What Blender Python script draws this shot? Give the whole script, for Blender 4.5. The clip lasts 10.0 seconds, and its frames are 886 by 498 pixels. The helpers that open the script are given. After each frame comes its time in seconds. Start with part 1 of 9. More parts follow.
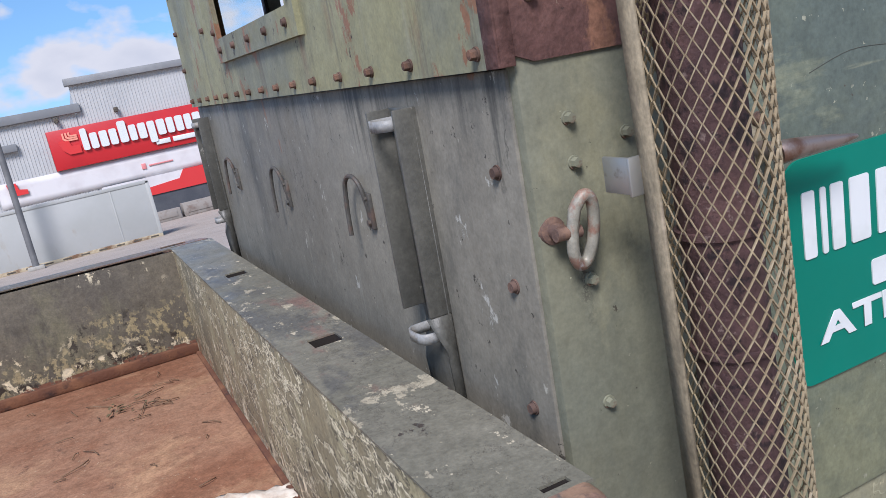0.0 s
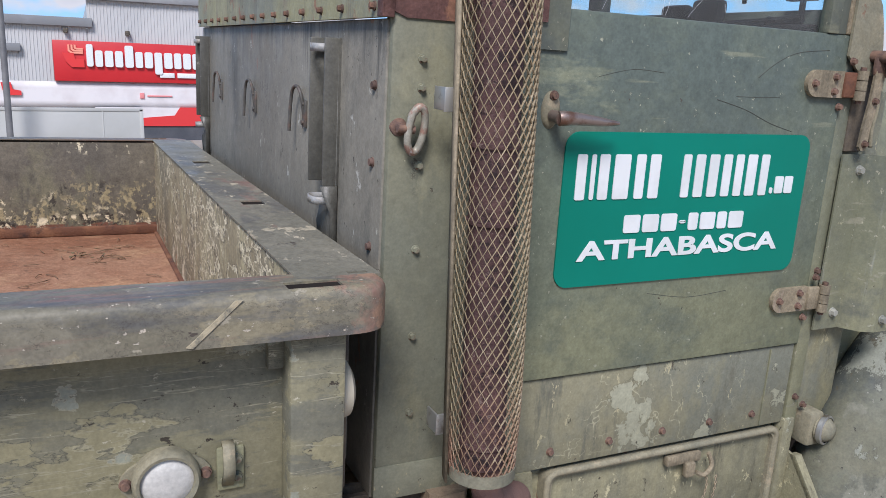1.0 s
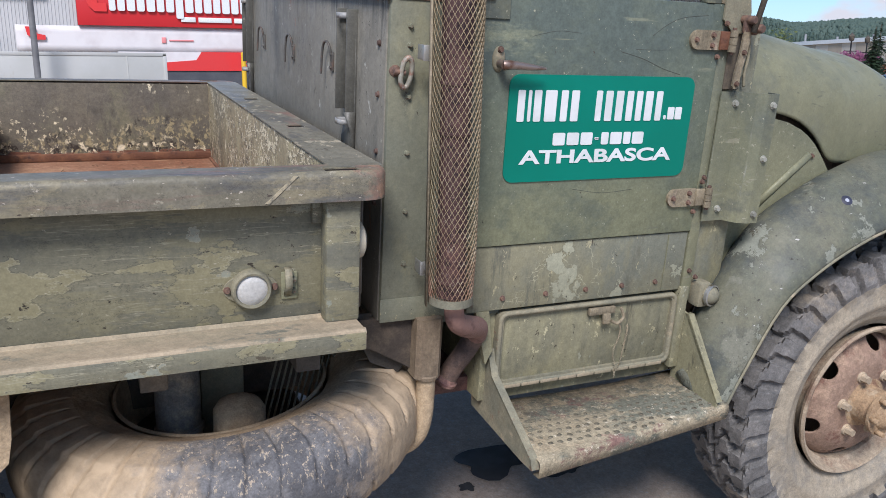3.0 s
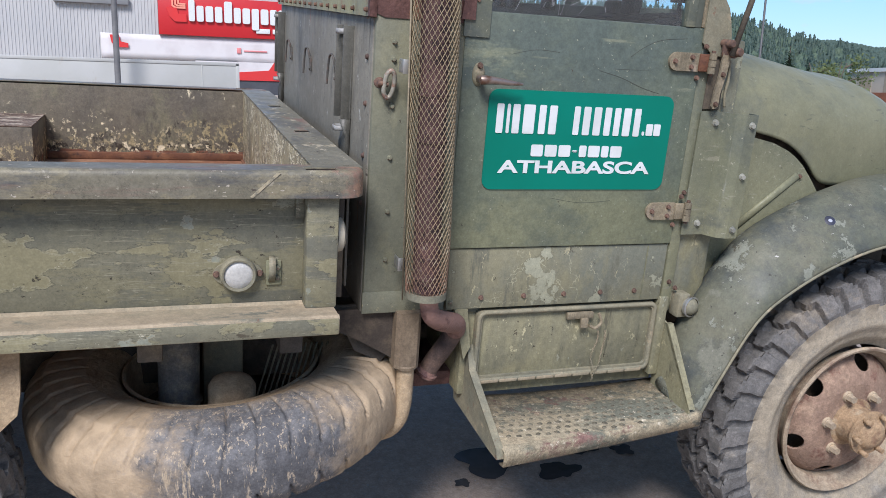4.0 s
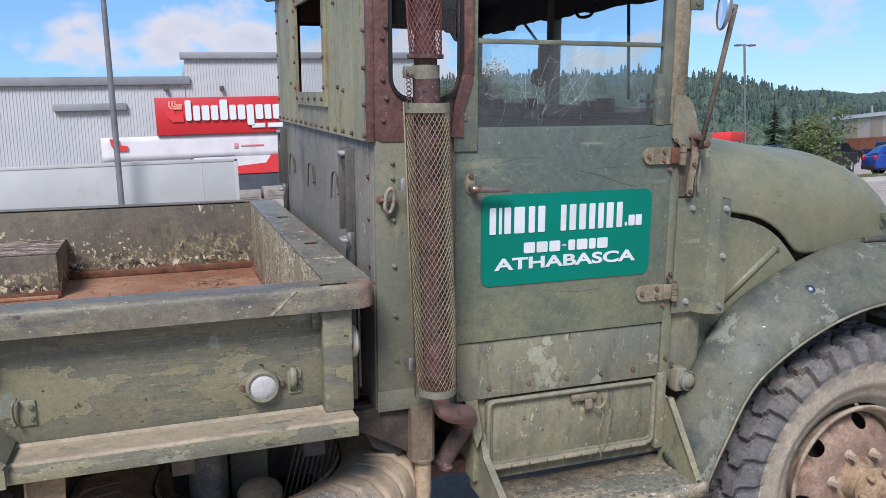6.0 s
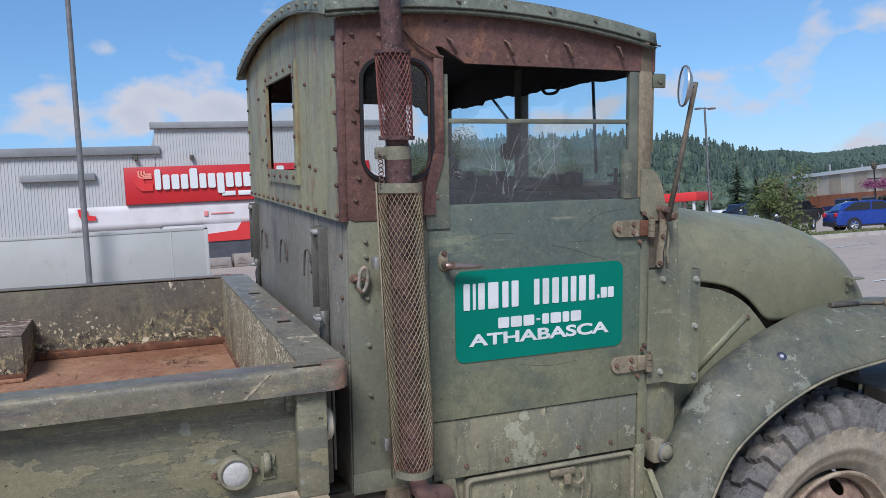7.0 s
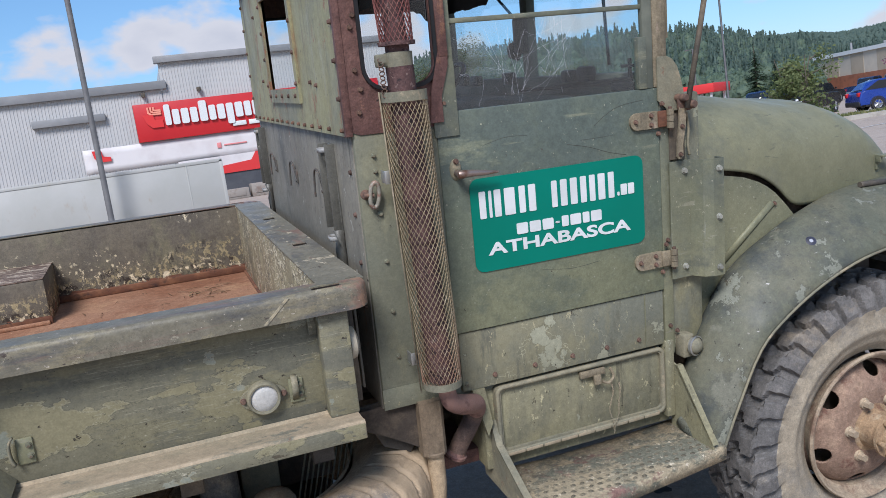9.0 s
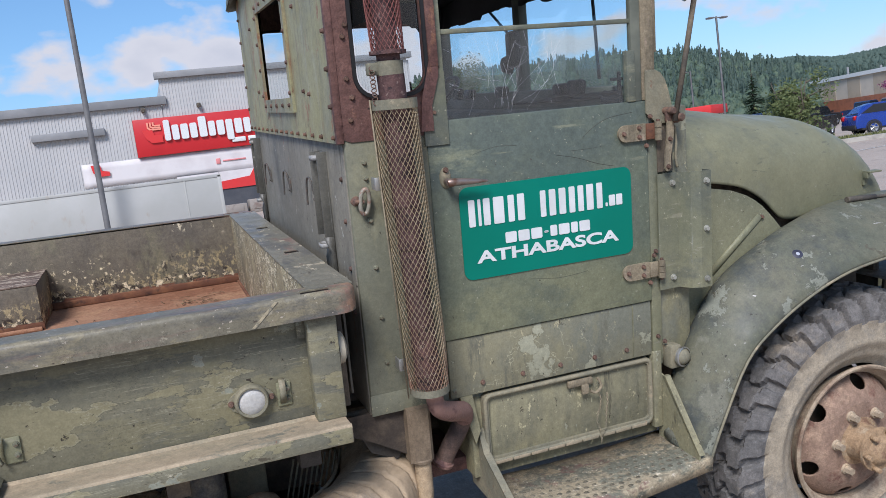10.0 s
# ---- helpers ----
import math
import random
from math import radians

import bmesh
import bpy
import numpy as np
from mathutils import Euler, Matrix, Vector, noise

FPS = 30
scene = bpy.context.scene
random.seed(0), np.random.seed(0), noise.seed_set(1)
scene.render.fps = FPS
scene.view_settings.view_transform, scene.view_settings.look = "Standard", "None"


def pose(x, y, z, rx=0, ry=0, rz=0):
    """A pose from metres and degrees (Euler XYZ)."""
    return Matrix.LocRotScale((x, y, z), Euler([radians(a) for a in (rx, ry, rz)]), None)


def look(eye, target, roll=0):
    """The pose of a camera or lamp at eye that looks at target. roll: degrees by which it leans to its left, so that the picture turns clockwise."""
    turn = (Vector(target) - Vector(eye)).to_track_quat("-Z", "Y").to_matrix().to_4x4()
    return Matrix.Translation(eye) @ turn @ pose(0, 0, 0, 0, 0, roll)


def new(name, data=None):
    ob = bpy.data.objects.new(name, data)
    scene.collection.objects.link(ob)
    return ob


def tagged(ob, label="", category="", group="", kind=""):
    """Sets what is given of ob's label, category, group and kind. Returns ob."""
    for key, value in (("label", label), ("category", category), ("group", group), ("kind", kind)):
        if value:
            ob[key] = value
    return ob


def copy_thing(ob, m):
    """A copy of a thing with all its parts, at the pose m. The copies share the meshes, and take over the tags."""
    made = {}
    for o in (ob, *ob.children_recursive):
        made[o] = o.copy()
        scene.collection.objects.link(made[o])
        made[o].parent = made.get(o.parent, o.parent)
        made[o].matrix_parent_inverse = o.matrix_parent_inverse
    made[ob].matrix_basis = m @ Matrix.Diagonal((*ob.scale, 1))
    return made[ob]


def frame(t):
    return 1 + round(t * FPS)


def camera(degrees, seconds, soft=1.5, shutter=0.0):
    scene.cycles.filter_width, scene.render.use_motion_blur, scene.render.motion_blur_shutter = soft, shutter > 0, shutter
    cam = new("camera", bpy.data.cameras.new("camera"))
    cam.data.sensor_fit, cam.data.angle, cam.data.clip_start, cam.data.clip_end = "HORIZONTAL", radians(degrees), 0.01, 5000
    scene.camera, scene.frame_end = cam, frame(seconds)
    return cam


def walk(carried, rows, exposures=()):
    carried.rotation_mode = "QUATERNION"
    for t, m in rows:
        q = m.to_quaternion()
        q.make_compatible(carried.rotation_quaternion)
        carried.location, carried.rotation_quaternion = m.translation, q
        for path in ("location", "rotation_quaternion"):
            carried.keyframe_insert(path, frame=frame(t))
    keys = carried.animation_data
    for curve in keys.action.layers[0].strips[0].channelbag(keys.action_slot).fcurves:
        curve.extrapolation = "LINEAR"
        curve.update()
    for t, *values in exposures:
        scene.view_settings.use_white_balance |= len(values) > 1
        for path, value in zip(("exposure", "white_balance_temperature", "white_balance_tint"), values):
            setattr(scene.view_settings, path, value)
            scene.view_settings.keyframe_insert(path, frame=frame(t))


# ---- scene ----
# The truck leans a little towards the camera's side: TRUCK carries its own upright axes into the world.
cam = camera(58.6, 10.0, soft=0.7)
TRUCK = Matrix.Translation((-0.57, -2.1, 0)) @ Matrix.Rotation(radians(-0.38), 4, "Z") @ Matrix.Translation((0.57, 1.9, 0)) @ Matrix.Rotation(radians(0.9), 4, "Y") @ Matrix.Rotation(radians(6.0), 4, "X") @ Matrix.Translation((0, 0.2, -0.065))
PATH = [
    (0, (-0.4, -0.633, 1.91), (0.393, 1.142, 1.439), -10.2),
    (0.3, (-0.494, -0.756, 1.887), (0.318, 1.013, 1.425), -6.2),
    (0.5, (-0.474, -0.855, 1.871), (0.339, 0.927, 1.467), -3.5),
    (0.8, (-0.456, -1.023, 1.862), (0.385, 0.747, 1.464), 1.8),
    (1, (-0.46, -1.125, 1.836), (0.391, 0.623, 1.365), 3.4),
    (1.2, (-0.519, -1.171, 1.825), (0.375, 0.532, 1.276), 4.4),
    (1.3, (-0.563, -1.196, 1.825), (0.35, 0.49, 1.255), 4.8),
    (1.5, (-0.625, -1.252, 1.825), (0.348, 0.393, 1.234), 4.3),
    (1.8, (-0.66, -1.334, 1.821), (0.391, 0.267, 1.245), 0.2),
    (2, (-0.63, -1.381, 1.829), (0.477, 0.179, 1.247), 1.1),
    (2.3, (-0.61, -1.505, 1.854), (0.399, 0.118, 1.264), 2.7),
    (2.5, (-0.619, -1.618, 1.86), (0.207, 0.103, 1.265), 2.9),
    (2.7, (-0.636, -1.693, 1.901), (0.157, 0.042, 1.3), 2.8),
    (3, (-0.66, -1.764, 1.895), (0.136, -0.031, 1.292), 3.4),
    (3.2, (-0.662, -1.814, 1.889), (0.122, -0.076, 1.283), 3.9),
    (4.3, (-0.483, -2.051, 1.924), (0.126, -0.232, 1.356), 4.5),
    (4.5, (-0.503, -2.083, 1.908), (0.089, -0.259, 1.341), 4.5),
    (5, (-0.532, -2.119, 1.904), (0.029, -0.285, 1.337), 4.1),
    (5.5, (-0.552, -2.128, 1.917), (-0.011, -0.287, 1.353), 3.2),
    (5.8, (-0.569, -2.145, 1.987), (0.03, -0.298, 1.507), 1.3),
    (6, (-0.567, -2.136, 2.029), (0.085, -0.287, 1.636), 0.1),
    (6.2, (-0.567, -2.135, 2.048), (0.109, -0.285, 1.703), -0.9),
    (7.3, (-0.577, -2.13, 2.094), (0.168, -0.284, 1.907), -1.0),
    (7.5, (-0.581, -2.121, 2.121), (0.154, -0.267, 1.966), -2.4),
    (8, (-0.569, -2.114, 2.124), (0.136, -0.248, 1.983), -5.3),
    (8.3, (-0.545, -2.112, 2.09), (0.151, -0.246, 1.905), -5.7),
    (8.5, (-0.538, -2.1, 2.05), (0.146, -0.243, 1.758), -5.8),
    (8.7, (-0.528, -2.075, 2.05), (0.141, -0.234, 1.645), -5.9),
    (9, (-0.537, -2.08, 2.046), (0.121, -0.245, 1.6), -5.5),
    (9.5, (-0.531, -2.1, 2.032), (0.132, -0.263, 1.6), -5.3),
    (10, (-0.527, -2.116, 2.018), (0.144, -0.275, 1.617), -4.8),
]
walk(cam, [(t, TRUCK @ look(eye, target, roll)) for t, eye, target, roll in PATH],
     [(0.0, 0.23, 6060, 15), (1.0, 0.24, 6190, 15), (5.5, 0.26, 6100, 14), (6.2, 0.15, 6050, 15), (7.3, -0.10, 5960, 12), (8.0, -0.16, 5910, 10), (8.5, -0.21, 5940, 11), (9.0, 0.11, 6130, 13), (10.0, 0.13, 6150, 14)])

# ---------------------------------------------------------------- light
SUN_AZ, SUN_EL = 212.0, 45.0     # compass degrees from +y towards +x, and height
world = bpy.data.worlds.new("sky")
scene.world = world
world.use_nodes = True
wn = world.node_tree
wn.nodes.clear()
w_out = wn.nodes.new("ShaderNodeOutputWorld")
w_bg = wn.nodes.new("ShaderNodeBackground")
sky = wn.nodes.new("ShaderNodeTexSky")
sky.sky_type, sky.sun_disc = "NISHITA", False
sky.sun_elevation, sky.sun_rotation = radians(SUN_EL), radians(SUN_AZ)
sky.air_density, sky.dust_density, sky.ozone_density = 1.0, 0.15, 3.5
w_map = wn.nodes.new("ShaderNodeMapping")
w_co = wn.nodes.new("ShaderNodeTexCoord")
w_map.inputs["Scale"].default_value = (1.0, 1.0, 1.7)
w_map.inputs["Location"].default_value = (0.75, 0.4, 0.1)
w_n = wn.nodes.new("ShaderNodeTexNoise")
w_n.inputs["Scale"].default_value, w_n.inputs["Detail"].default_value, w_n.inputs["Roughness"].default_value = 7.0, 9.0, 0.48
w_r = wn.nodes.new("ShaderNodeValToRGB")
w_r.color_ramp.elements[0].position, w_r.color_ramp.elements[1].position = 0.570, 0.645
w_mix = wn.nodes.new("ShaderNodeMix")
w_mix.data_type = "RGBA"
wn.links.new(w_co.outputs["Generated"], w_map.inputs["Vector"])
wn.links.new(w_map.outputs["Vector"], w_n.inputs["Vector"])
w_sep, w_low, w_add = wn.nodes.new("ShaderNodeSeparateXYZ"), wn.nodes.new("ShaderNodeMapRange"), wn.nodes.new("ShaderNodeMath")
w_low.inputs["From Min"].default_value, w_low.inputs["From Max"].default_value = 0.09, 0.34
w_low.inputs["To Min"].default_value, w_low.inputs["To Max"].default_value = 0.125, -0.020
wn.links.new(w_co.outputs["Generated"], w_sep.inputs[0])
wn.links.new(w_sep.outputs[2], w_low.inputs["Value"])
w_back = wn.nodes.new("ShaderNodeMath")
w_back.operation = "MULTIPLY_ADD"
w_back.inputs[1].default_value = -0.075
wn.links.new(w_sep.outputs[1], w_back.inputs[0])
wn.links.new(w_low.outputs["Result"], w_back.inputs[2])
wn.links.new(w_back.outputs[0], w_add.inputs[0])
wn.links.new(w_n.outputs["Fac"], w_add.inputs[1])
wn.links.new(w_add.outputs[0], w_r.inputs["Fac"])
W_CLOUD = w_add.outputs[0]
wn.links.new(w_r.outputs["Color"], w_mix.inputs[0])
w_deep = wn.nodes.new("ShaderNodeMix")
w_deep.data_type, w_deep.blend_type = "RGBA", "MULTIPLY"
w_deep.inputs[0].default_value = 1.0
w_grad = wn.nodes.new("ShaderNodeValToRGB")
w_grad.color_ramp.elements[0].position, w_grad.color_ramp.elements[1].position = 0.0, 0.40
w_grad.color_ramp.elements[0].color, w_grad.color_ramp.elements[1].color = (0.60, 0.635, 0.76, 1), (0.87, 1.06, 1.09, 1)
w_grad.color_ramp.elements.new(0.15).color = (0.75, 0.89, 0.95, 1)
w_up = wn.nodes.new("ShaderNodeSeparateXYZ")
wn.links.new(w_co.outputs["Generated"], w_up.inputs[0])
wn.links.new(w_up.outputs[2], w_grad.inputs["Fac"])
wn.links.new(w_grad.outputs["Color"], w_deep.inputs[7])
w_tone = wn.nodes.new("ShaderNodeValToRGB")
w_tone.color_ramp.elements[0].position, w_tone.color_ramp.elements[1].position = 0.66, 0.80
w_tone.color_ramp.elements[0].color, w_tone.color_ramp.elements[1].color = (1, 1, 1, 1), (0.80, 0.83, 0.88, 1)
w_lit = wn.nodes.new("ShaderNodeMix")
w_lit.data_type, w_lit.blend_type = "RGBA", "MULTIPLY"
w_lit.inputs[0].default_value = 1.0
w_lit.inputs[7].default_value = (4.7, 4.8, 5.15, 1)
wn.links.new(W_CLOUD, w_tone.inputs["Fac"])
wn.links.new(w_tone.outputs["Color"], w_lit.inputs[6])
wn.links.new(w_lit.outputs[2], w_mix.inputs[7])
wn.links.new(sky.outputs["Color"], w_deep.inputs[6])
wn.links.new(w_deep.outputs[2], w_mix.inputs[6])
wn.links.new(w_mix.outputs[2], w_bg.inputs["Color"])
w_bg.inputs["Strength"].default_value = 0.132
wn.links.new(w_bg.outputs["Background"], w_out.inputs["Surface"])

sun_data = bpy.data.lights.new("sun", "SUN")
sun_data.energy, sun_data.angle, sun_data.color = 4.2, radians(20.0), (1.0, 0.955, 0.91)
sun = new("sun", sun_data)
s_dir = Vector((math.sin(radians(SUN_AZ)) * math.cos(radians(SUN_EL)), math.cos(radians(SUN_AZ)) * math.cos(radians(SUN_EL)), math.sin(radians(SUN_EL))))
sun.matrix_world = look(s_dir * 60, (0, 0, 0))


# ---------------------------------------------------------------- materials
ONE = (1, 1, 1)


def ramp(nt, fac, lo, hi):
    r = nt.nodes.new("ShaderNodeValToRGB")
    r.color_ramp.elements[0].position, r.color_ramp.elements[1].position = lo, hi
    nt.links.new(fac, r.inputs["Fac"])
    return r.outputs["Color"]


def fuzz(nt, scale, detail=5.0, stretch=(1, 1, 1), shift=0.0, rough=0.6):
    co, mp, n = nt.nodes.new("ShaderNodeTexCoord"), nt.nodes.new("ShaderNodeMapping"), nt.nodes.new("ShaderNodeTexNoise")
    mp.inputs["Scale"].default_value = stretch[:3]
    mp.inputs["Location"].default_value = (shift, shift * 0.7, shift * 1.3)
    n.inputs["Scale"].default_value, n.inputs["Detail"].default_value = scale, detail
    n.inputs["Roughness"].default_value = 0.72 if detail >= 8 else rough
    nt.links.new(co.outputs["Object"], mp.inputs["Vector"])
    nt.links.new(mp.outputs["Vector"], n.inputs["Vector"])
    if len(stretch) >= 5:
        # paint comes off more readily below the height stretch[3]; stretch[5]: half the width of that change, stretch[6]: its axis
        sx, ma = nt.nodes.new("ShaderNodeSeparateXYZ"), nt.nodes.new("ShaderNodeMath")
        mr = nt.nodes.new("ShaderNodeMapRange")
        below, above = (stretch[5], stretch[5]) if len(stretch) > 5 else (0.18, 0.10)
        mr.inputs["From Min"].default_value, mr.inputs["From Max"].default_value = stretch[3] - below, stretch[3] + above
        mr.inputs["To Min"].default_value, mr.inputs["To Max"].default_value = stretch[4], -stretch[4]
        ma.operation = "ADD"
        nt.links.new(co.outputs["Object"], sx.inputs[0])
        nt.links.new(sx.outputs[stretch[6] if len(stretch) > 6 else 2], mr.inputs["Value"])
        nt.links.new(mr.outputs["Result"], ma.inputs[0])
        nt.links.new(n.outputs["Fac"], ma.inputs[1])
        return ma.outputs[0]
    return n.outputs["Fac"]


def ridges(nt, fac, at, half, patch, cover):
    """Thin crooked lines where the noise passes the value at, in patches."""
    r = nt.nodes.new("ShaderNodeValToRGB")
    e = r.color_ramp.elements
    e[0].position, e[1].position = at - half, at + half
    e[0].color = e[1].color = (0, 0, 0, 1)
    e.new(at).color = (1, 1, 1, 1)
    nt.links.new(fac, r.inputs["Fac"])
    m = nt.nodes.new("ShaderNodeMath")
    m.operation = "MULTIPLY"
    nt.links.new(r.outputs["Color"], m.inputs[0])
    nt.links.new(ramp(nt, patch, cover, cover + 0.06), m.inputs[1])
    return m.outputs[0]


def blend(nt, fac, a, b):
    m = nt.nodes.new("ShaderNodeMix")
    m.data_type = "RGBA"
    nt.links.new(fac, m.inputs[0])
    for slot, v in ((6, a), (7, b)):
        if isinstance(v, tuple):
            m.inputs[slot].default_value = (*v, 1)
        else:
            nt.links.new(v, m.inputs[slot])
    return m.outputs[2]


def material(name, base, rough=0.6, metal=0.0, layers=(), bump=0.0, bump_scale=120.0, rough_var=0.12, spec=0.4, chips=0.0, vary=0.0, grain=0.0, grain_scale=1.0):
    """layers: (colour, scale, low, high, stretch, shift, detail) laid over the base one by one where the noise passes low to high."""
    m = bpy.data.materials.new(name)
    m.use_nodes = True
    nt = m.node_tree
    b = nt.nodes["Principled BSDF"]
    b.inputs["Roughness"].default_value, b.inputs["Metallic"].default_value = rough, metal
    b.inputs["Specular IOR Level"].default_value = spec
    col, masks = base, []
    for colour, scale, lo, hi, stretch, shift, detail, *ridge in layers:
        if ridge and ridge[0] == "spots":
            # spots that keep to patches: the patch's scale, its threshold and its stretch
            m_ = nt.nodes.new("ShaderNodeMath")
            m_.operation = "MULTIPLY"
            nt.links.new(ramp(nt, fuzz(nt, scale, detail, stretch, shift), lo, hi), m_.inputs[0])
            nt.links.new(ramp(nt, fuzz(nt, ridge[1], 5.0, ridge[3] if len(ridge) > 3 else ONE, shift + 4.0), ridge[2], ridge[2] + 0.07), m_.inputs[1])
            f = m_.outputs[0]
        elif ridge:
            f = ridges(nt, fuzz(nt, scale, detail, stretch, shift), lo, hi, fuzz(nt, ridge[0], 5.0, ridge[2] if len(ridge) > 2 else ONE, shift + 4.0), ridge[1])
        else:
            f = ramp(nt, fuzz(nt, scale, detail, stretch, shift), lo, hi)
        col = blend(nt, f, col, colour)
        masks.append(f)
    if vary:
        info, hsv, mr = nt.nodes.new("ShaderNodeObjectInfo"), nt.nodes.new("ShaderNodeHueSaturation"), nt.nodes.new("ShaderNodeMapRange")
        mr.inputs["To Min"].default_value, mr.inputs["To Max"].default_value = 1 - vary, 1 + vary
        nt.links.new(info.outputs["Random"], mr.inputs["Value"])
        nt.links.new(mr.outputs["Result"], hsv.inputs["Value"])
        if isinstance(col, tuple):
            hsv.inputs["Color"].default_value = (*col, 1)
        else:
            nt.links.new(col, hsv.inputs["Color"])
        col = hsv.outputs["Color"]
    if grain:
        for scale, amount in ((210.0, grain * 1.4), (80.0, grain * 1.2), (31.0, grain * 1.1)):
            mr, mul = nt.nodes.new("ShaderNodeMapRange"), nt.nodes.new("ShaderNodeMix")
            mr.inputs["From Min"].default_value, mr.inputs["From Max"].default_value = 0.25, 0.75
            mr.inputs["To Min"].default_value, mr.inputs["To Max"].default_value = 1 - amount, 1 + amount
            nt.links.new(fuzz(nt, scale * grain_scale, 4.0, ONE, 2.3), mr.inputs["Value"])
            mul.data_type, mul.blend_type = "RGBA", "MULTIPLY"
            mul.inputs[0].default_value = 1.0
            if isinstance(col, tuple):
                mul.inputs[6].default_value = (*col, 1)
            else:
                nt.links.new(col, mul.inputs[6])
            nt.links.new(mr.outputs["Result"], mul.inputs[7])
            col = mul.outputs[2]
    if isinstance(col, tuple):
        b.inputs["Base Color"].default_value = (*col, 1)
    else:
        nt.links.new(col, b.inputs["Base Color"])
    if rough_var:
        mr = nt.nodes.new("ShaderNodeMapRange")
        mr.inputs["To Min"].default_value, mr.inputs["To Max"].default_value = max(0.02, rough - rough_var), min(1.0, rough + rough_var)
        mr.inputs["From Min"].default_value, mr.inputs["From Max"].default_value = 0.3, 0.7
        nt.links.new(fuzz(nt, 9.0, 6.0, (1, 1, 1), 3.1), mr.inputs["Value"])
        nt.links.new(mr.outputs["Result"], b.inputs["Roughness"])
    if bump:
        bp = nt.nodes.new("ShaderNodeBump")
        bp.inputs["Strength"].default_value, bp.inputs["Distance"].default_value = bump, 0.004
        h = fuzz(nt, bump_scale, 6.0, (1, 1, 1), 1.7)
        if chips and masks:
            ad = nt.nodes.new("ShaderNodeMath")
            ad.operation = "MULTIPLY_ADD"
            ad.inputs[1].default_value = -chips
            sm = nt.nodes.new("ShaderNodeMath")
            sm.operation = "MULTIPLY"
            sm.inputs[1].default_value = 0.4
            nt.links.new(h, sm.inputs[0])
            nt.links.new(masks[-1], ad.inputs[0])
            nt.links.new(sm.outputs[0], ad.inputs[2])
            h = ad.outputs[0]
        nt.links.new(h, bp.inputs["Height"])
        nt.links.new(bp.outputs["Normal"], b.inputs["Normal"])
    return m


DRIP = (3.0, 3.0, 0.35)
OLIVE = material("olive_paint", (0.146, 0.151, 0.100), 0.50, layers=(
    ((0.192, 0.190, 0.118), 1.7, 0.42, 0.62, (1, 1, 1.1, 1.42, 0.12), 0.0, 6.0),
    ((0.096, 0.108, 0.090), 2.3, 0.48, 0.64, (0.8, 1, 0.9, 1.66, -0.09), 5.0, 8.0),
    ((0.112, 0.117, 0.090), 5.0, 0.55, 0.68, (0.5, 1, 1.1), 29.0, 8.0),
    ((0.205, 0.203, 0.138), 6.0, 0.57, 0.68, (0.45, 1, 1.2), 7.0, 9.0),
    ((0.204, 0.210, 0.170), 9.0, 0.63, 0.73, DRIP, 2.0, 9.0),
    ((0.092, 0.088, 0.060), 5.0, 0.655, 0.67, (1, 1, 0.8), 13.0, 12.0),
    ((0.263, 0.251, 0.167), 9.0, 0.665, 0.675, (0.8, 1, 1.2), 9.0, 10.0),
    ((0.215, 0.210, 0.150), 30.0, 0.63, 0.67, (0.2, 1, 1.4), 3.0, 6.0),
    ((0.280, 0.270, 0.200), 80.0, 0.66, 0.67, ONE, 6.0, 6.0),
    ((0.060, 0.046, 0.034), 44.0, 0.67, 0.685, ONE, 1.0, 9.0)), bump=0.15, bump_scale=60, spec=0.35, grain=0.09)
OLIVE_DOOR = material("blue_green_worn_door_paint", (0.123, 0.142, 0.101), 0.46, layers=(
    ((0.187, 0.195, 0.121), 1.7, 0.44, 0.62, (1, 1, 1.1, 1.40, 0.12), 0.0, 6.0),
    ((0.086, 0.106, 0.090), 2.3, 0.46, 0.62, (0.8, 1, 0.9, 1.66, -0.09), 5.0, 8.0),
    ((0.108, 0.125, 0.092), 5.0, 0.54, 0.66, (0.4, 1, 1.1), 29.0, 8.0),
    ((0.184, 0.198, 0.134), 6.0, 0.58, 0.68, (0.35, 1, 1.2), 7.0, 9.0),
    ((0.164, 0.176, 0.125), 30.0, 0.64, 0.70, (0.14, 1, 1.4), 33.0, 6.0),
    ((0.258, 0.258, 0.182), 9.0, 0.71, 0.72, (0.8, 1, 1.2), 9.0, 10.0),
    ((0.274, 0.276, 0.204), 80.0, 0.67, 0.68, ONE, 6.0, 6.0),
    ((0.060, 0.049, 0.037), 44.0, 0.67, 0.685, ONE, 1.0, 9.0)), bump=0.15, bump_scale=60, spec=0.35, grain=0.12)
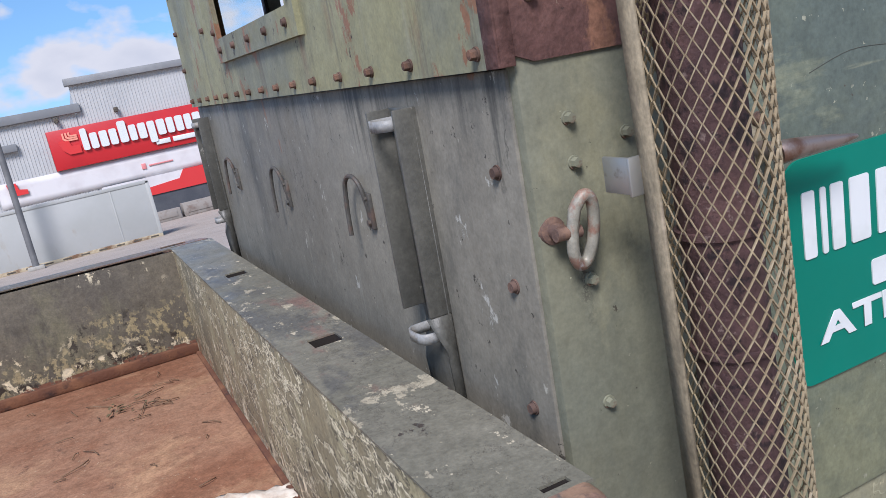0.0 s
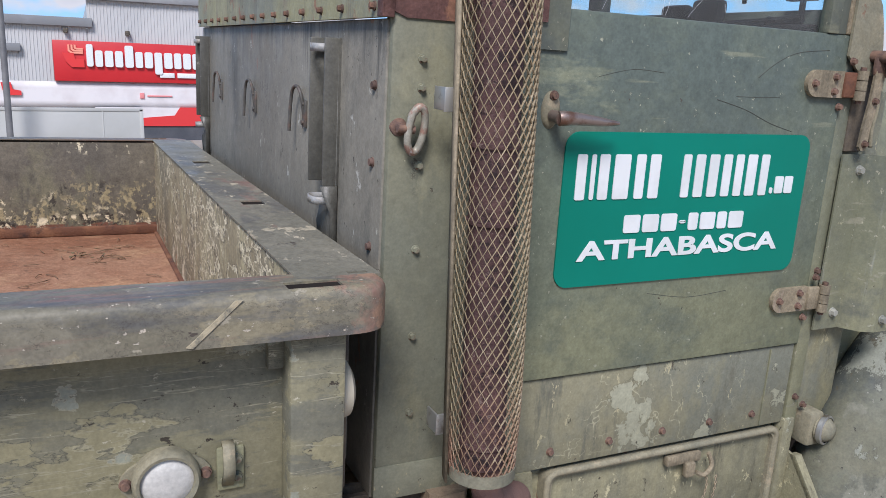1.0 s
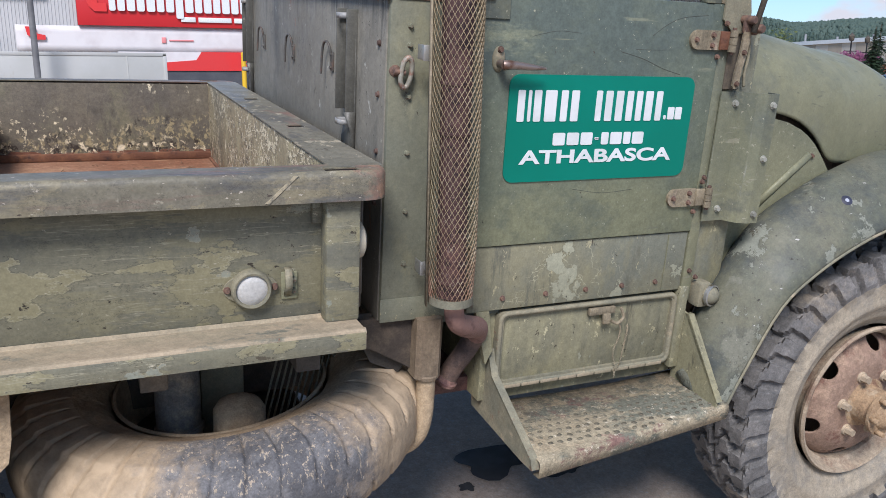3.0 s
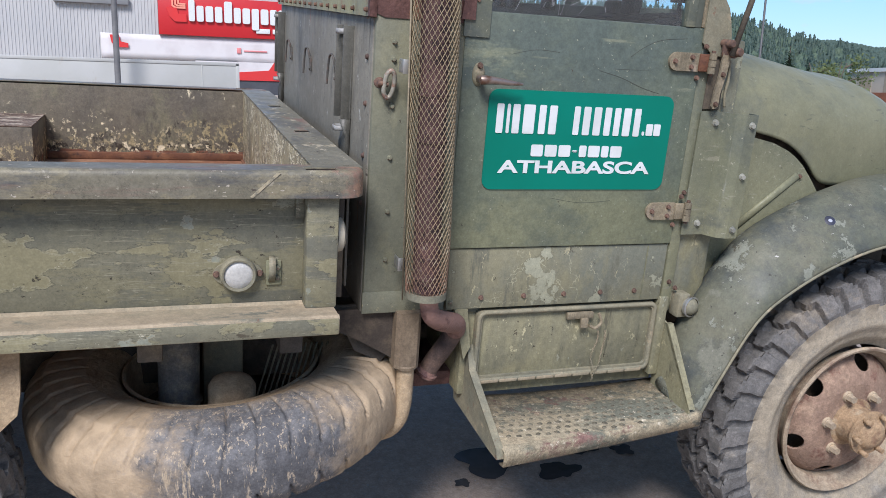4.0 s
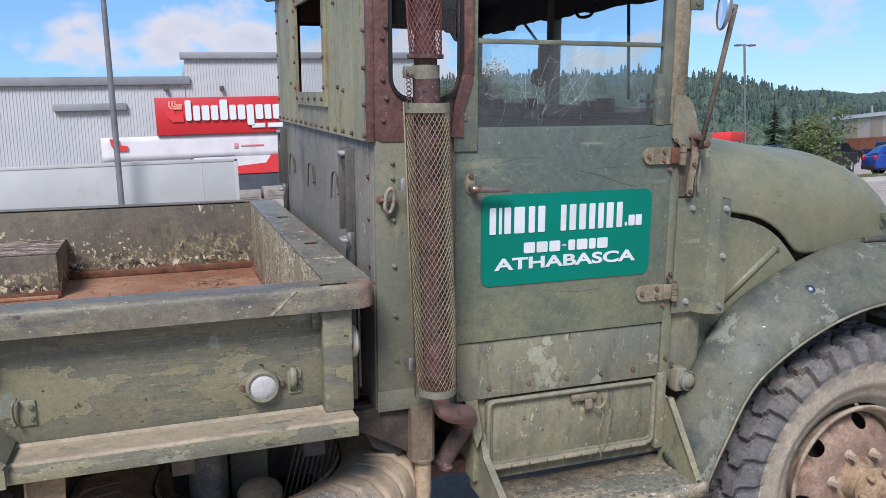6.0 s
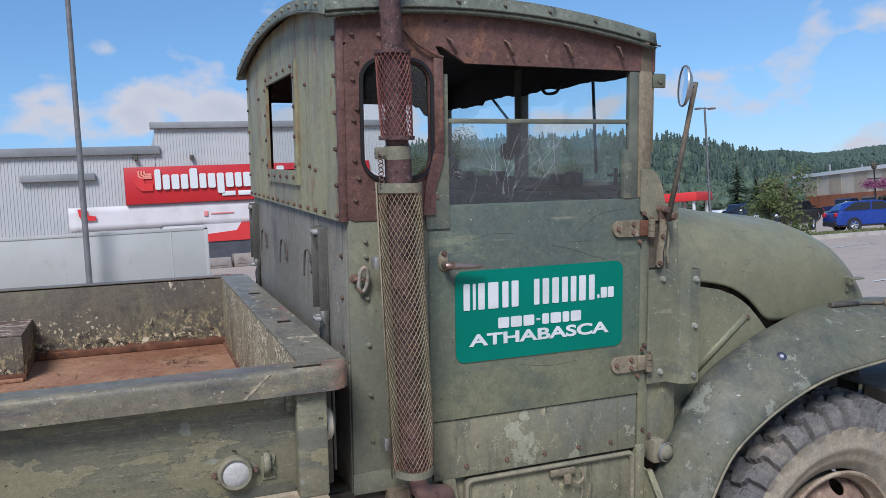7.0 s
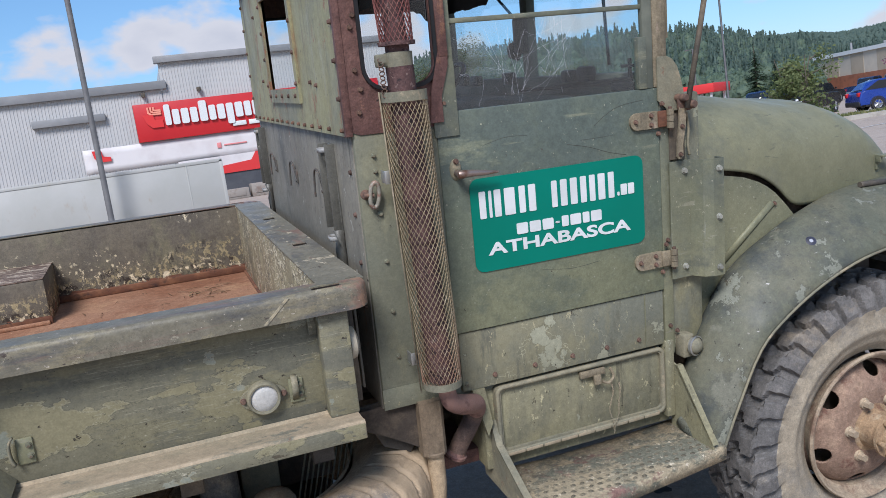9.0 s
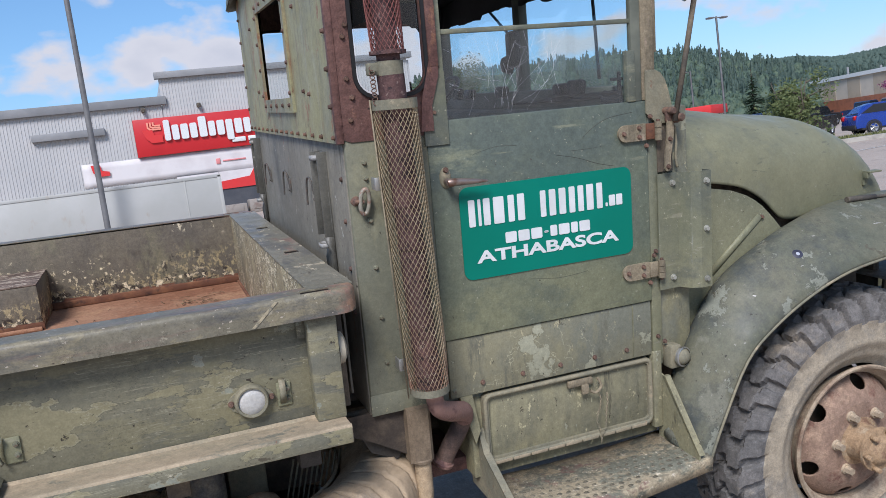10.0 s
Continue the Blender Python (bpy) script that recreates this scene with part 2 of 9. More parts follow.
OLIVE_SIDE = material("peeling_olive_paint", (0.174, 0.165, 0.113), 0.62, layers=(
    ((0.131, 0.130, 0.100), 2.2, 0.46, 0.60, (0.6, 1, 1.2), 1.0, 9.0),
    ((0.196, 0.183, 0.117), 6.0, 0.52, 0.56, (0.35, 1, 1.6), 16.0, 10.0),
    ((0.225, 0.206, 0.125), 6.0, 0.540, 0.546, (0.55, 1, 1.2), 4.0, 7.0),
    ((0.090, 0.084, 0.061), 6.0, 0.535, 0.004, (0.55, 1, 1.2), 4.0, 7.0, 2.0, 0.34),
    ((0.318, 0.299, 0.206), 6.0, 0.549, 0.004, (0.55, 1, 1.2), 4.0, 7.0, 3.0, 0.44),
    ((0.239, 0.250, 0.197), 7.0, 0.625, 0.631, (0.8, 1, 1.0, 1.20, 0.03), 3.0, 7.0),
    ((0.382, 0.367, 0.278), 7.0, 0.623, 0.004, (0.8, 1, 1.0, 1.20, 0.03), 3.0, 7.0, 3.0, 0.40),
    ((0.069, 0.063, 0.048), 11.0, 0.5, 0.006, (0.6, 1, 1.4), 8.0, 8.0, 2.4, 0.47),
    ((0.090, 0.078, 0.054), 9.0, 0.640, 0.655, (0.5, 1, 1.3), 17.0, 12.0),
    ((0.286, 0.268, 0.187), 15.0, 0.5, 0.006, (0.10, 1, 2.4), 23.0, 4.0, 2.0, 0.50),
    ((0.360, 0.336, 0.250), 60.0, 0.65, 0.66, (0.6, 1, 1), 5.0, 8.0),
    ((0.048, 0.040, 0.030), 44.0, 0.645, 0.655, (0.6, 1, 1), 2.0, 8.0)), bump=0.45, bump_scale=45, chips=0.4, grain=0.10, spec=0.3)
OLIVE_LOW = material("scuffed_olive_panel_paint", (0.202, 0.191, 0.124), 0.6, layers=(
    ((0.154, 0.158, 0.121), 3.0, 0.44, 0.58, (0.8, 1, 0.6), 3.0, 9.0),
    ((0.246, 0.226, 0.129), 2.2, 0.50, 0.62, (1, 1, 0.5), 12.0, 9.0),
    ((0.124, 0.122, 0.090), 7.0, 0.56, 0.64, (2.0, 1, 0.35), 26.0, 9.0),
    ((0.284, 0.283, 0.204), 9.0, 0.585, 0.591, (0.9, 1, 0.8, 1.13, 0.045), 8.0, 7.0),
    ((0.095, 0.087, 0.061), 9.0, 0.580, 0.004, (0.9, 1, 0.8, 1.13, 0.045), 8.0, 7.0, 3.0, 0.42),
    ((0.341, 0.310, 0.194), 34.0, 0.625, 0.64, (1, 1, 0.5), 5.0, 8.0),
    ((0.366, 0.348, 0.236), 26.0, 0.5, 0.005, (0.3, 1, 0.3), 19.0, 4.0, 3.0, 0.53),
    ((0.063, 0.054, 0.038), 46.0, 0.65, 0.66, (1, 1, 0.6), 2.0, 8.0)), bump=0.3, bump_scale=50, chips=0.3, grain=0.10, spec=0.3)
TOOLM = material("smeared_olive_toolbox_paint", (0.221, 0.207, 0.129), 0.62, layers=(
    ((0.157, 0.151, 0.103), 4.0, 0.47, 0.60, (1.6, 1, 0.5), 3.0, 9.0),
    ((0.282, 0.253, 0.142), 3.0, 0.50, 0.64, (1, 1, 0.7, 0.90, 0.10), 12.0, 9.0),
    ((0.106, 0.099, 0.068), 9.0, 0.59, 0.65, (2.2, 1, 0.35), 26.0, 10.0),
    ((0.376, 0.345, 0.216), 42.0, 0.62, 0.635, (1, 1, 0.6), 5.0, 8.0),
    ((0.276, 0.277, 0.205), 22.0, 0.645, 0.655, (1, 1, 0.7), 9.0, 8.0),
    ((0.063, 0.054, 0.037), 50.0, 0.64, 0.65, (1, 1, 0.6), 2.0, 8.0)), bump=0.3, bump_scale=60, chips=0.3, grain=0.12, spec=0.3)
CORNER = material("dull_olive_corner_paint", (0.170, 0.166, 0.111), 0.58, layers=(
    ((0.138, 0.142, 0.105), 2.6, 0.46, 0.62, (1, 1, 0.5), 3.0, 7.0),
    ((0.202, 0.194, 0.124), 4.0, 0.54, 0.64, (1, 1, 0.6), 12.0, 8.0),
    ((0.062, 0.058, 0.043), 70.0, 0.5, 0.06, (1, 1, 0.7), 8.0, 8.0, 4.0, 0.56, (1.6, 1.6, 0.45)),
    ((0.272, 0.239, 0.143), 34.0, 0.57, 0.60, (1, 1, 0.7, 1.11, 0.10), 5.0, 8.0),
    ((0.193, 0.128, 0.079), 8.0, 0.655, 0.68, (1, 1, 0.5), 15.0, 10.0),
    ((0.328, 0.312, 0.217), 60.0, 0.67, 0.68, ONE, 9.0, 8.0),
    ((0.056, 0.048, 0.035), 44.0, 0.67, 0.68, ONE, 2.0, 8.0)), bump=0.2, bump_scale=55, grain=0.09, spec=0.3)
OLIVE_GREY = material("faded_grey_olive_paint", (0.150, 0.139, 0.112), 0.55, layers=(
    ((0.192, 0.180, 0.146), 1.6, 0.44, 0.62, (1, 1, 0.8), 3.0, 6.0),
    ((0.246, 0.241, 0.203), 6.0, 0.62, 0.74, (3, 3, 0.5), 2.0, 9.0),
    ((0.080, 0.079, 0.069), 2.4, 0.50, 0.64, (1, 1, 0.5), 7.0, 9.0),
    ((0.070, 0.067, 0.057), 9.0, 0.52, 0.66, (2.6, 2.6, 0.20, 1.84, -0.12, 0.10), 37.0, 9.0),
    ((0.075, 0.070, 0.058), 7.0, 0.5, 0.006, (1, 1, 0.6), 3.0, 6.0, 2.0, 0.52),
    ((0.332, 0.326, 0.289), 14.0, 0.625, 0.64, (1, 1, 0.7), 5.0, 13.0),
    ((0.300, 0.290, 0.245), 30.0, 0.66, 0.67, (1, 1, 0.5), 45.0, 9.0),
    ((0.182, 0.096, 0.059), 9.0, 0.65, 0.67, (1.4, 1.4, 0.6), 11.0, 12.0),
    ((0.048, 0.043, 0.036), 40.0, 0.64, 0.655, ONE, 2.0, 9.0)), bump=0.15, bump_scale=70, grain=0.10, spec=0.25)
OLIVE_STREAK = material("rust_streaked_olive_paint", (0.278, 0.266, 0.148), 0.55, layers=(
    ((0.190, 0.192, 0.134), 2.2, 0.45, 0.62, (1, 1, 0.7), 4.0, 9.0),
    ((0.300, 0.292, 0.208), 5.0, 0.56, 0.70, (2.5, 2.5, 0.4), 8.0, 9.0),
    ((0.130, 0.118, 0.082), 4.4, 0.54, 0.64, (3.5, 3.5, 0.22), 14.0, 9.0),
    ((0.205, 0.122, 0.072), 3.4, 0.560, 0.66, (1.5, 1.5, 0.34), 1.0, 12.0),
    ((0.140, 0.076, 0.048), 7.0, 0.620, 0.66, (1.8, 1.8, 0.40), 21.0, 12.0),
    ((0.240, 0.125, 0.070), 9.0, 0.59, 0.61, (1.1, 1.1, 0.6), 6.0, 12.0),
    ((0.060, 0.045, 0.036), 26.0, 0.63, 0.64, (1.2, 1.2, 0.6), 9.0, 12.0)), bump=0.20, bump_scale=60, grain=0.10, spec=0.3)
ROOF = material("roof_olive_paint", (0.098, 0.110, 0.085), 0.6, layers=(
    ((0.135, 0.145, 0.115), 3.0, 0.42, 0.60, ONE, 4.0, 9.0),
    ((0.06, 0.062, 0.055), 12.0, 0.60, 0.64, ONE, 8.0, 12.0),
    ((0.26, 0.26, 0.23), 26.0, 0.625, 0.64, ONE, 1.0, 10.0)), bump=0.5, bump_scale=50, grain=0.2, spec=0.3)
HOOD = material("hood_olive_paint", (0.166, 0.165, 0.100), 0.5, layers=(
    ((0.222, 0.216, 0.132), 1.7, 0.42, 0.64, ONE, 4.0, 5.0),
    ((0.131, 0.136, 0.099), 2.6, 0.52, 0.66, ONE, 7.0, 8.0),
    ((0.142, 0.144, 0.094), 5.0, 0.56, 0.68, (0.6, 1, 1), 17.0, 8.0),
    ((0.125, 0.126, 0.084), 40.0, 0.64, 0.68, (0.3, 1, 1.3), 22.0, 6.0),
    ((0.248, 0.241, 0.179), 30.0, 0.65, 0.68, ONE, 12.0, 8.0),
    ((0.069, 0.061, 0.046), 30.0, 0.68, 0.70, ONE, 2.0, 9.0)), bump=0.10, bump_scale=30, grain=0.07)
FENDER = material("mottled_fender_paint", (0.096, 0.103, 0.075), 0.62, layers=(
    ((0.131, 0.127, 0.087), 1.9, 0.42, 0.60, (1, 1, 1.3), 4.0, 9.0),
    ((0.060, 0.067, 0.060), 2.3, 0.47, 0.58, ONE, 9.0, 10.0),
    ((0.145, 0.145, 0.111), 7.0, 0.55, 0.60, (1, 1, 0.8, 1.10, 0.03), 5.0, 12.0),
    ((0.180, 0.188, 0.150), 5.0, 0.535, 0.543, (1, 1, 0.6, 1.02, 0.045), 33.0, 9.0),
    ((0.055, 0.053, 0.044), 5.0, 0.530, 0.005, (1, 1, 0.6, 1.02, 0.045), 33.0, 9.0, 2.0, 0.36),
    ((0.050, 0.046, 0.039), 10.0, 0.5, 0.006, ONE, 8.0, 8.0, 3.0, 0.50),
    ((0.085, 0.077, 0.054), 9.0, 0.62, 0.65, ONE, 15.0, 12.0),
    ((0.247, 0.238, 0.201), 55.0, 0.655, 0.668, ONE, 5.0, 9.0),
    ((0.40, 0.39, 0.36), 60.0, 0.635, 0.655, (0.14, 1, 1.4, 2.02, -0.05, 0.12, 0), 25.0, 7.0),
    ((0.032, 0.029, 0.024), 40.0, 0.65, 0.66, ONE, 2.0, 9.0)), bump=0.3, bump_scale=40, chips=0.3, grain=0.11, spec=0.35)
PRIMER = material("red_brown_rusted_paint", (0.108, 0.055, 0.047), 0.6, layers=(
    ((0.140, 0.074, 0.060), 3.2, 0.42, 0.64, ONE, 2.0, 8.0),
    ((0.075, 0.044, 0.040), 4.0, 0.54, 0.66, ONE, 6.0, 9.0),
    ((0.196, 0.098, 0.063), 9.0, 0.58, 0.62, (1, 1, 0.5), 9.0, 12.0),
    ((0.230, 0.160, 0.125), 24.0, 0.645, 0.66, (1, 1, 0.6), 4.0, 10.0),
    ((0.034, 0.025, 0.023), 30.0, 0.63, 0.645, ONE, 12.0, 9.0)), bump=0.5, bump_scale=80, grain=0.2, spec=0.3)
RUST = material("brown_rust", (0.12, 0.05, 0.028), 0.85, layers=(
    ((0.20, 0.09, 0.045), 14.0, 0.45, 0.65, ONE, 1.0, 7.0),
    ((0.05, 0.026, 0.02), 22.0, 0.55, 0.7, ONE, 4.0, 7.0)), bump=0.6, bump_scale=160)
PIPE = material("rusted_exhaust_steel", (0.075, 0.040, 0.038), 0.75, layers=(
    ((0.11, 0.058, 0.052), 10.0, 0.45, 0.65, ONE, 1.0, 7.0),
    ((0.20, 0.14, 0.12), 80.0, 0.61, 0.65, ONE, 3.0, 6.0),
    ((0.028, 0.017, 0.018), 40.0, 0.53, 0.60, ONE, 4.0, 8.0)), bump=0.6, bump_scale=200, grain=0.2)
ELBOW = material("pinkish_rusted_pipe", (0.205, 0.118, 0.096), 0.7, layers=(
    ((0.25, 0.14, 0.11), 14.0, 0.45, 0.65, ONE, 1.0, 6.0),
    ((0.085, 0.042, 0.038), 13.0, 0.52, 0.62, ONE, 4.0, 7.0)), bump=0.70, bump_scale=140)
MESHM = material("tan_rusted_expanded_steel", (0.27, 0.212, 0.130), 0.7, layers=(
    ((0.23, 0.130, 0.088), 3.0, 0.47, 0.60, (1, 1, 0.4, 1.45, 0.10), 1.0, 7.0),
    ((0.20, 0.175, 0.105), 3.6, 0.50, 0.62, (1, 1, 0.5), 9.0, 7.0),
    ((0.36, 0.30, 0.205), 30.0, 0.55, 0.7, ONE, 3.0, 5.0)), bump=0.2, bump_scale=220, metal=0.05, grain=0.15)
MESHR = material("red_rusted_expanded_steel", (0.20, 0.075, 0.065), 0.75, layers=(
    ((0.28, 0.14, 0.11), 20.0, 0.5, 0.7, ONE, 1.0, 6.0),), bump=0.3, bump_scale=220)
BED_IN = material("flaking_bed_paint", (0.150, 0.130, 0.096), 0.6, layers=(
    ((0.112, 0.100, 0.082), 2.2, 0.44, 0.62, (1, 1, 0.7), 3.0, 8.0),
    ((0.170, 0.156, 0.106), 3.0, 0.52, 0.62, (1, 1, 0.6), 15.0, 9.0),
    ((0.085, 0.078, 0.064), 5.0, 0.56, 0.66, (1.6, 1, 0.5), 33.0, 9.0),
    ((0.330, 0.275, 0.160), 40.0, 0.530, 0.545, (1, 1, 0.8), 8.0, 9.0, "spots", 2.3, 0.55, (1, 1, 1, 1.32, 0.12, 0.08)),
    ((0.060, 0.053, 0.043), 30.0, 0.570, 0.585, (1, 1, 0.8), 18.0, 9.0, "spots", 2.3, 0.55, (1, 1, 1, 1.32, 0.12, 0.08)),
    ((0.600, 0.520, 0.350), 38.0, 0.575, 0.590, (1, 1, 0.9), 1.0, 9.0, "spots", 2.3, 0.53, (1, 1, 1, 1.345, 0.10, 0.07)),
    ((0.640, 0.570, 0.410), 34.0, 0.575, 0.590, (1.2, 1, 0.6), 27.0, 9.0, "spots", 3.0, 0.60, (1, 1, 1, 1.46, -0.09, 0.03)),
    ((0.050, 0.040, 0.032), 22.0, 0.535, 0.547, ONE, 21.0, 9.0, "spots", 6.0, 0.47, (1, 1, 1, 1.235, 0.5, 0.05)),
    ((0.680, 0.590, 0.410), 26.0, 0.545, 0.556, (1, 1, 0.8), 5.0, 9.0, "spots", 6.0, 0.50, (1, 1, 1, 1.235, 0.5, 0.05)),
    ((0.190, 0.085, 0.055), 16.0, 0.480, 0.520, ONE, 9.0, 8.0, "spots", 5.0, 0.45, (1, 1, 1, 1.205, 0.5, 0.02)),
    ((0.760, 0.700, 0.520), 15.0, 0.690, 0.697, (1, 1, 0.16), 5.0, 8.0),
    ((0.756, 0.724, 0.615), 9.0, 0.705, 0.710, (1, 1, 0.30), 12.0, 9.0)), bump=0.8, bump_scale=45, chips=0.8, grain=0.15, spec=0.3)
BED_HEAD = material("flaking_headboard_paint", (0.240, 0.200, 0.122), 0.62, layers=(
    ((0.185, 0.165, 0.112), 4.0, 0.46, 0.60, (1, 1, 0.6), 3.0, 10.0),
    ((0.300, 0.262, 0.160), 9.0, 0.53, 0.57, (1, 1, 0.6), 8.0, 10.0),
    ((0.075, 0.064, 0.048), 13.0, 0.500, 0.012, (1, 0.45, 0.9), 21.0, 7.0, 2.0, 0.40),
    ((0.640, 0.565, 0.395), 13.0, 0.524, 0.016, (1, 0.45, 0.9), 21.0, 7.0, 2.0, 0.36),
    ((0.085, 0.070, 0.052), 27.0, 0.488, 0.012, (1, 0.45, 0.9), 11.0, 6.0, 3.0, 0.44),
    ((0.640, 0.560, 0.390), 27.0, 0.512, 0.018, (1, 0.45, 0.9), 11.0, 6.0, 3.0, 0.40),
    ((0.700, 0.620, 0.440), 24.0, 0.565, 0.580, (1, 1, 0.45, 1.26, 0.08), 12.0, 9.0),
    ((0.380, 0.190, 0.110), 14.0, 0.56, 0.60, (1, 1, 0.7, 1.25, 0.12), 17.0, 9.0),
    ((0.060, 0.050, 0.040), 38.0, 0.610, 0.625, (1, 1, 0.6), 31.0, 9.0),
    ((0.700, 0.630, 0.460), 50.0, 0.615, 0.630, (1, 1, 0.5), 44.0, 8.0)), bump=1.0, bump_scale=60, chips=0.9, grain=0.16, spec=0.3)
BOX_TOP = material("flaked_pinkish_box_paint", (0.185, 0.135, 0.105), 0.7, layers=(
    ((0.15, 0.10, 0.078), 5.0, 0.45, 0.60, (0.5, 1, 1), 3.0, 8.0),
    ((0.055, 0.045, 0.038), 34.0, 0.42, 0.05, (0.35, 1, 1), 8.0, 9.0, 3.0, 0.30),
    ((0.50, 0.43, 0.33), 34.0, 0.60, 0.08, (0.35, 1, 1), 8.0, 9.0, 3.0, 0.30),
    ((0.58, 0.50, 0.38), 40.0, 0.61, 0.63, (0.5, 1, 1), 14.0, 8.0)), bump=0.8, bump_scale=60, chips=0.6, grain=0.2, spec=0.3)
BED_FLOOR = material("rust_red_bed_floor", (0.335, 0.184, 0.112), 0.85, layers=(
    ((0.243, 0.112, 0.063), 2.2, 0.44, 0.62, ONE, 3.0, 8.0),
    ((0.42, 0.248, 0.142), 4.0, 0.52, 0.68, ONE, 7.0, 9.0),
    ((0.162, 0.087, 0.056), 14.0, 0.61, 0.68, ONE, 1.0, 9.0),
    ((0.454, 0.325, 0.213), 60.0, 0.64, 0.67, ONE, 5.0, 8.0)), bump=0.4, bump_scale=90, grain=0.16, spec=0.2)
BED_RAIL = material("worn_rail_paint", (0.146, 0.134, 0.096), 0.46, layers=(
    ((0.182, 0.167, 0.127), 2.4, 0.44, 0.60, ONE, 3.0, 9.0),
    ((0.202, 0.179, 0.119), 7.0, 0.555, 0.562, (0.6, 1, 1), 9.0, 9.0),
    ((0.100, 0.098, 0.089), 4.0, 0.53, 0.60, (0.25, 1, 1), 7.0, 10.0),
    ((0.186, 0.113, 0.090), 5.0, 0.55, 0.66, (0.14, 1, 1.3), 14.0, 12.0),
    ((0.194, 0.118, 0.090), 10.0, 0.5, 0.020, (0.12, 1, 1.3), 24.0, 6.0, 2.0, 0.50),
    ((0.225, 0.135, 0.098), 6.0, 0.56, 0.63, (1, 1, 1, -0.16, -0.16, 0.14, 0), 41.0, 9.0),
    ((0.270, 0.245, 0.185), 22.0, 0.625, 0.635, (0.7, 1, 1), 52.0, 9.0),
    ((0.070, 0.062, 0.050), 9.0, 0.5, 0.004, (0.8, 1, 1), 61.0, 8.0, 3.0, 0.44),
    ((0.063, 0.050, 0.041), 26.0, 0.655, 0.665, (0.5, 1, 1), 4.0, 9.0),
    ((0.050, 0.040, 0.033), 18.0, 0.5, 0.006, (0.6, 1, 1), 19.0, 8.0, 3.0, 0.50),
    ((0.215, 0.132, 0.098), 7.0, 0.54, 0.64, (1, 1, 1, -0.15, -0.17, 0.14, 0), 71.0, 9.0),
    ((0.265, 0.165, 0.108), 16.0, 0.575, 0.62, (1, 1, 1, -0.11, -0.16, 0.10, 0), 77.0, 9.0),
    ((0.381, 0.338, 0.272), 95.0, 0.66, 0.67, (0.6, 1, 1), 1.0, 6.0)), bump=0.45, bump_scale=70, chips=0.4, grain=0.12, spec=0.35)
BED_CAP = material("worn_grey_cap_paint", (0.158, 0.148, 0.112), 0.46, layers=(
    ((0.190, 0.176, 0.135), 2.4, 0.44, 0.60, ONE, 3.0, 9.0),
    ((0.118, 0.112, 0.095), 5.0, 0.52, 0.58, (1, 0.4, 1), 7.0, 10.0),
    ((0.185, 0.118, 0.092), 6.0, 0.58, 0.66, (1, 0.5, 1), 14.0, 10.0),
    ((0.370, 0.325, 0.235), 20.0, 0.600, 0.612, (1, 0.6, 1), 52.0, 9.0),
    ((0.070, 0.060, 0.048), 9.0, 0.5, 0.005, (1, 0.8, 1), 61.0, 8.0, 3.0, 0.42),
    ((0.520, 0.455, 0.330), 34.0, 0.635, 0.645, (1, 0.6, 1), 4.0, 9.0),
    ((0.063, 0.050, 0.041), 26.0, 0.650, 0.660, (1, 0.5, 1), 24.0, 9.0)), bump=0.45, bump_scale=70, chips=0.4, grain=0.14, spec=0.35)
DUSTY = material("dust_covered_olive_steel", (0.33, 0.265, 0.18), 0.85, layers=(
    ((0.235, 0.205, 0.140), 2.6, 0.45, 0.60, (0.5, 1, 1), 3.0, 9.0),
    ((0.15, 0.148, 0.112), 5.0, 0.57, 0.62, (0.5, 1, 1), 7.0, 12.0),
    ((0.17, 0.085, 0.055), 12.0, 0.65, 0.68, ONE, 11.0, 12.0)), bump=0.25, bump_scale=120, grain=0.12)
DUSTY2 = material("dusty_worn_olive_steel", (0.215, 0.195, 0.132), 0.75, layers=(
    ((0.155, 0.150, 0.108), 5.0, 0.45, 0.58, ONE, 3.0, 9.0),
    ((0.29, 0.245, 0.165), 7.0, 0.56, 0.60, ONE, 9.0, 11.0),
    ((0.17, 0.09, 0.06), 14.0, 0.61, 0.65, ONE, 11.0, 12.0)), bump=0.25, bump_scale=120, grain=0.12)
STEP = material("worn_dusty_tread_plate", (0.272, 0.230, 0.154), 0.8, layers=(
    ((0.130, 0.130, 0.098), 7.0, 0.48, 0.54, (0.6, 1, 1), 3.0, 12.0),
    ((0.30, 0.245, 0.16), 8.0, 0.54, 0.58, (0.6, 1, 1), 7.0, 12.0),
    ((0.165, 0.095, 0.078), 5.0, 0.55, 0.60, (0.7, 1, 1), 1.4, 13.0),
    ((0.42, 0.37, 0.28), 50.0, 0.60, 0.62, ONE, 11.0, 9.0)), bump=0.5, bump_scale=120, grain=0.25)
MUD = material("tan_dried_mud", (0.384, 0.289, 0.182), 0.95, layers=(
    ((0.263, 0.187, 0.112), 7.0, 0.45, 0.62, ONE, 3.0, 7.0),
    ((0.192, 0.141, 0.091), 18.0, 0.58, 0.70, ONE, 7.0, 8.0)), bump=0.8, bump_scale=90, grain=0.15)
DARK = material("dirty_dark_steel", (0.062, 0.055, 0.046), 0.8, layers=(
    ((0.15, 0.118, 0.08), 5.0, 0.46, 0.66, ONE, 3.0, 6.0),), bump=0.3, bump_scale=80, grain=0.15)
TYRE = material("dusty_black_rubber", (0.108, 0.105, 0.101), 0.8, layers=(
    ((0.160, 0.152, 0.143), 6.0, 0.45, 0.62, ONE, 3.0, 9.0),
    ((0.27, 0.23, 0.175), 3.2, 0.53, 0.66, ONE, 7.0, 10.0)), bump=0.4, bump_scale=130, grain=0.2)
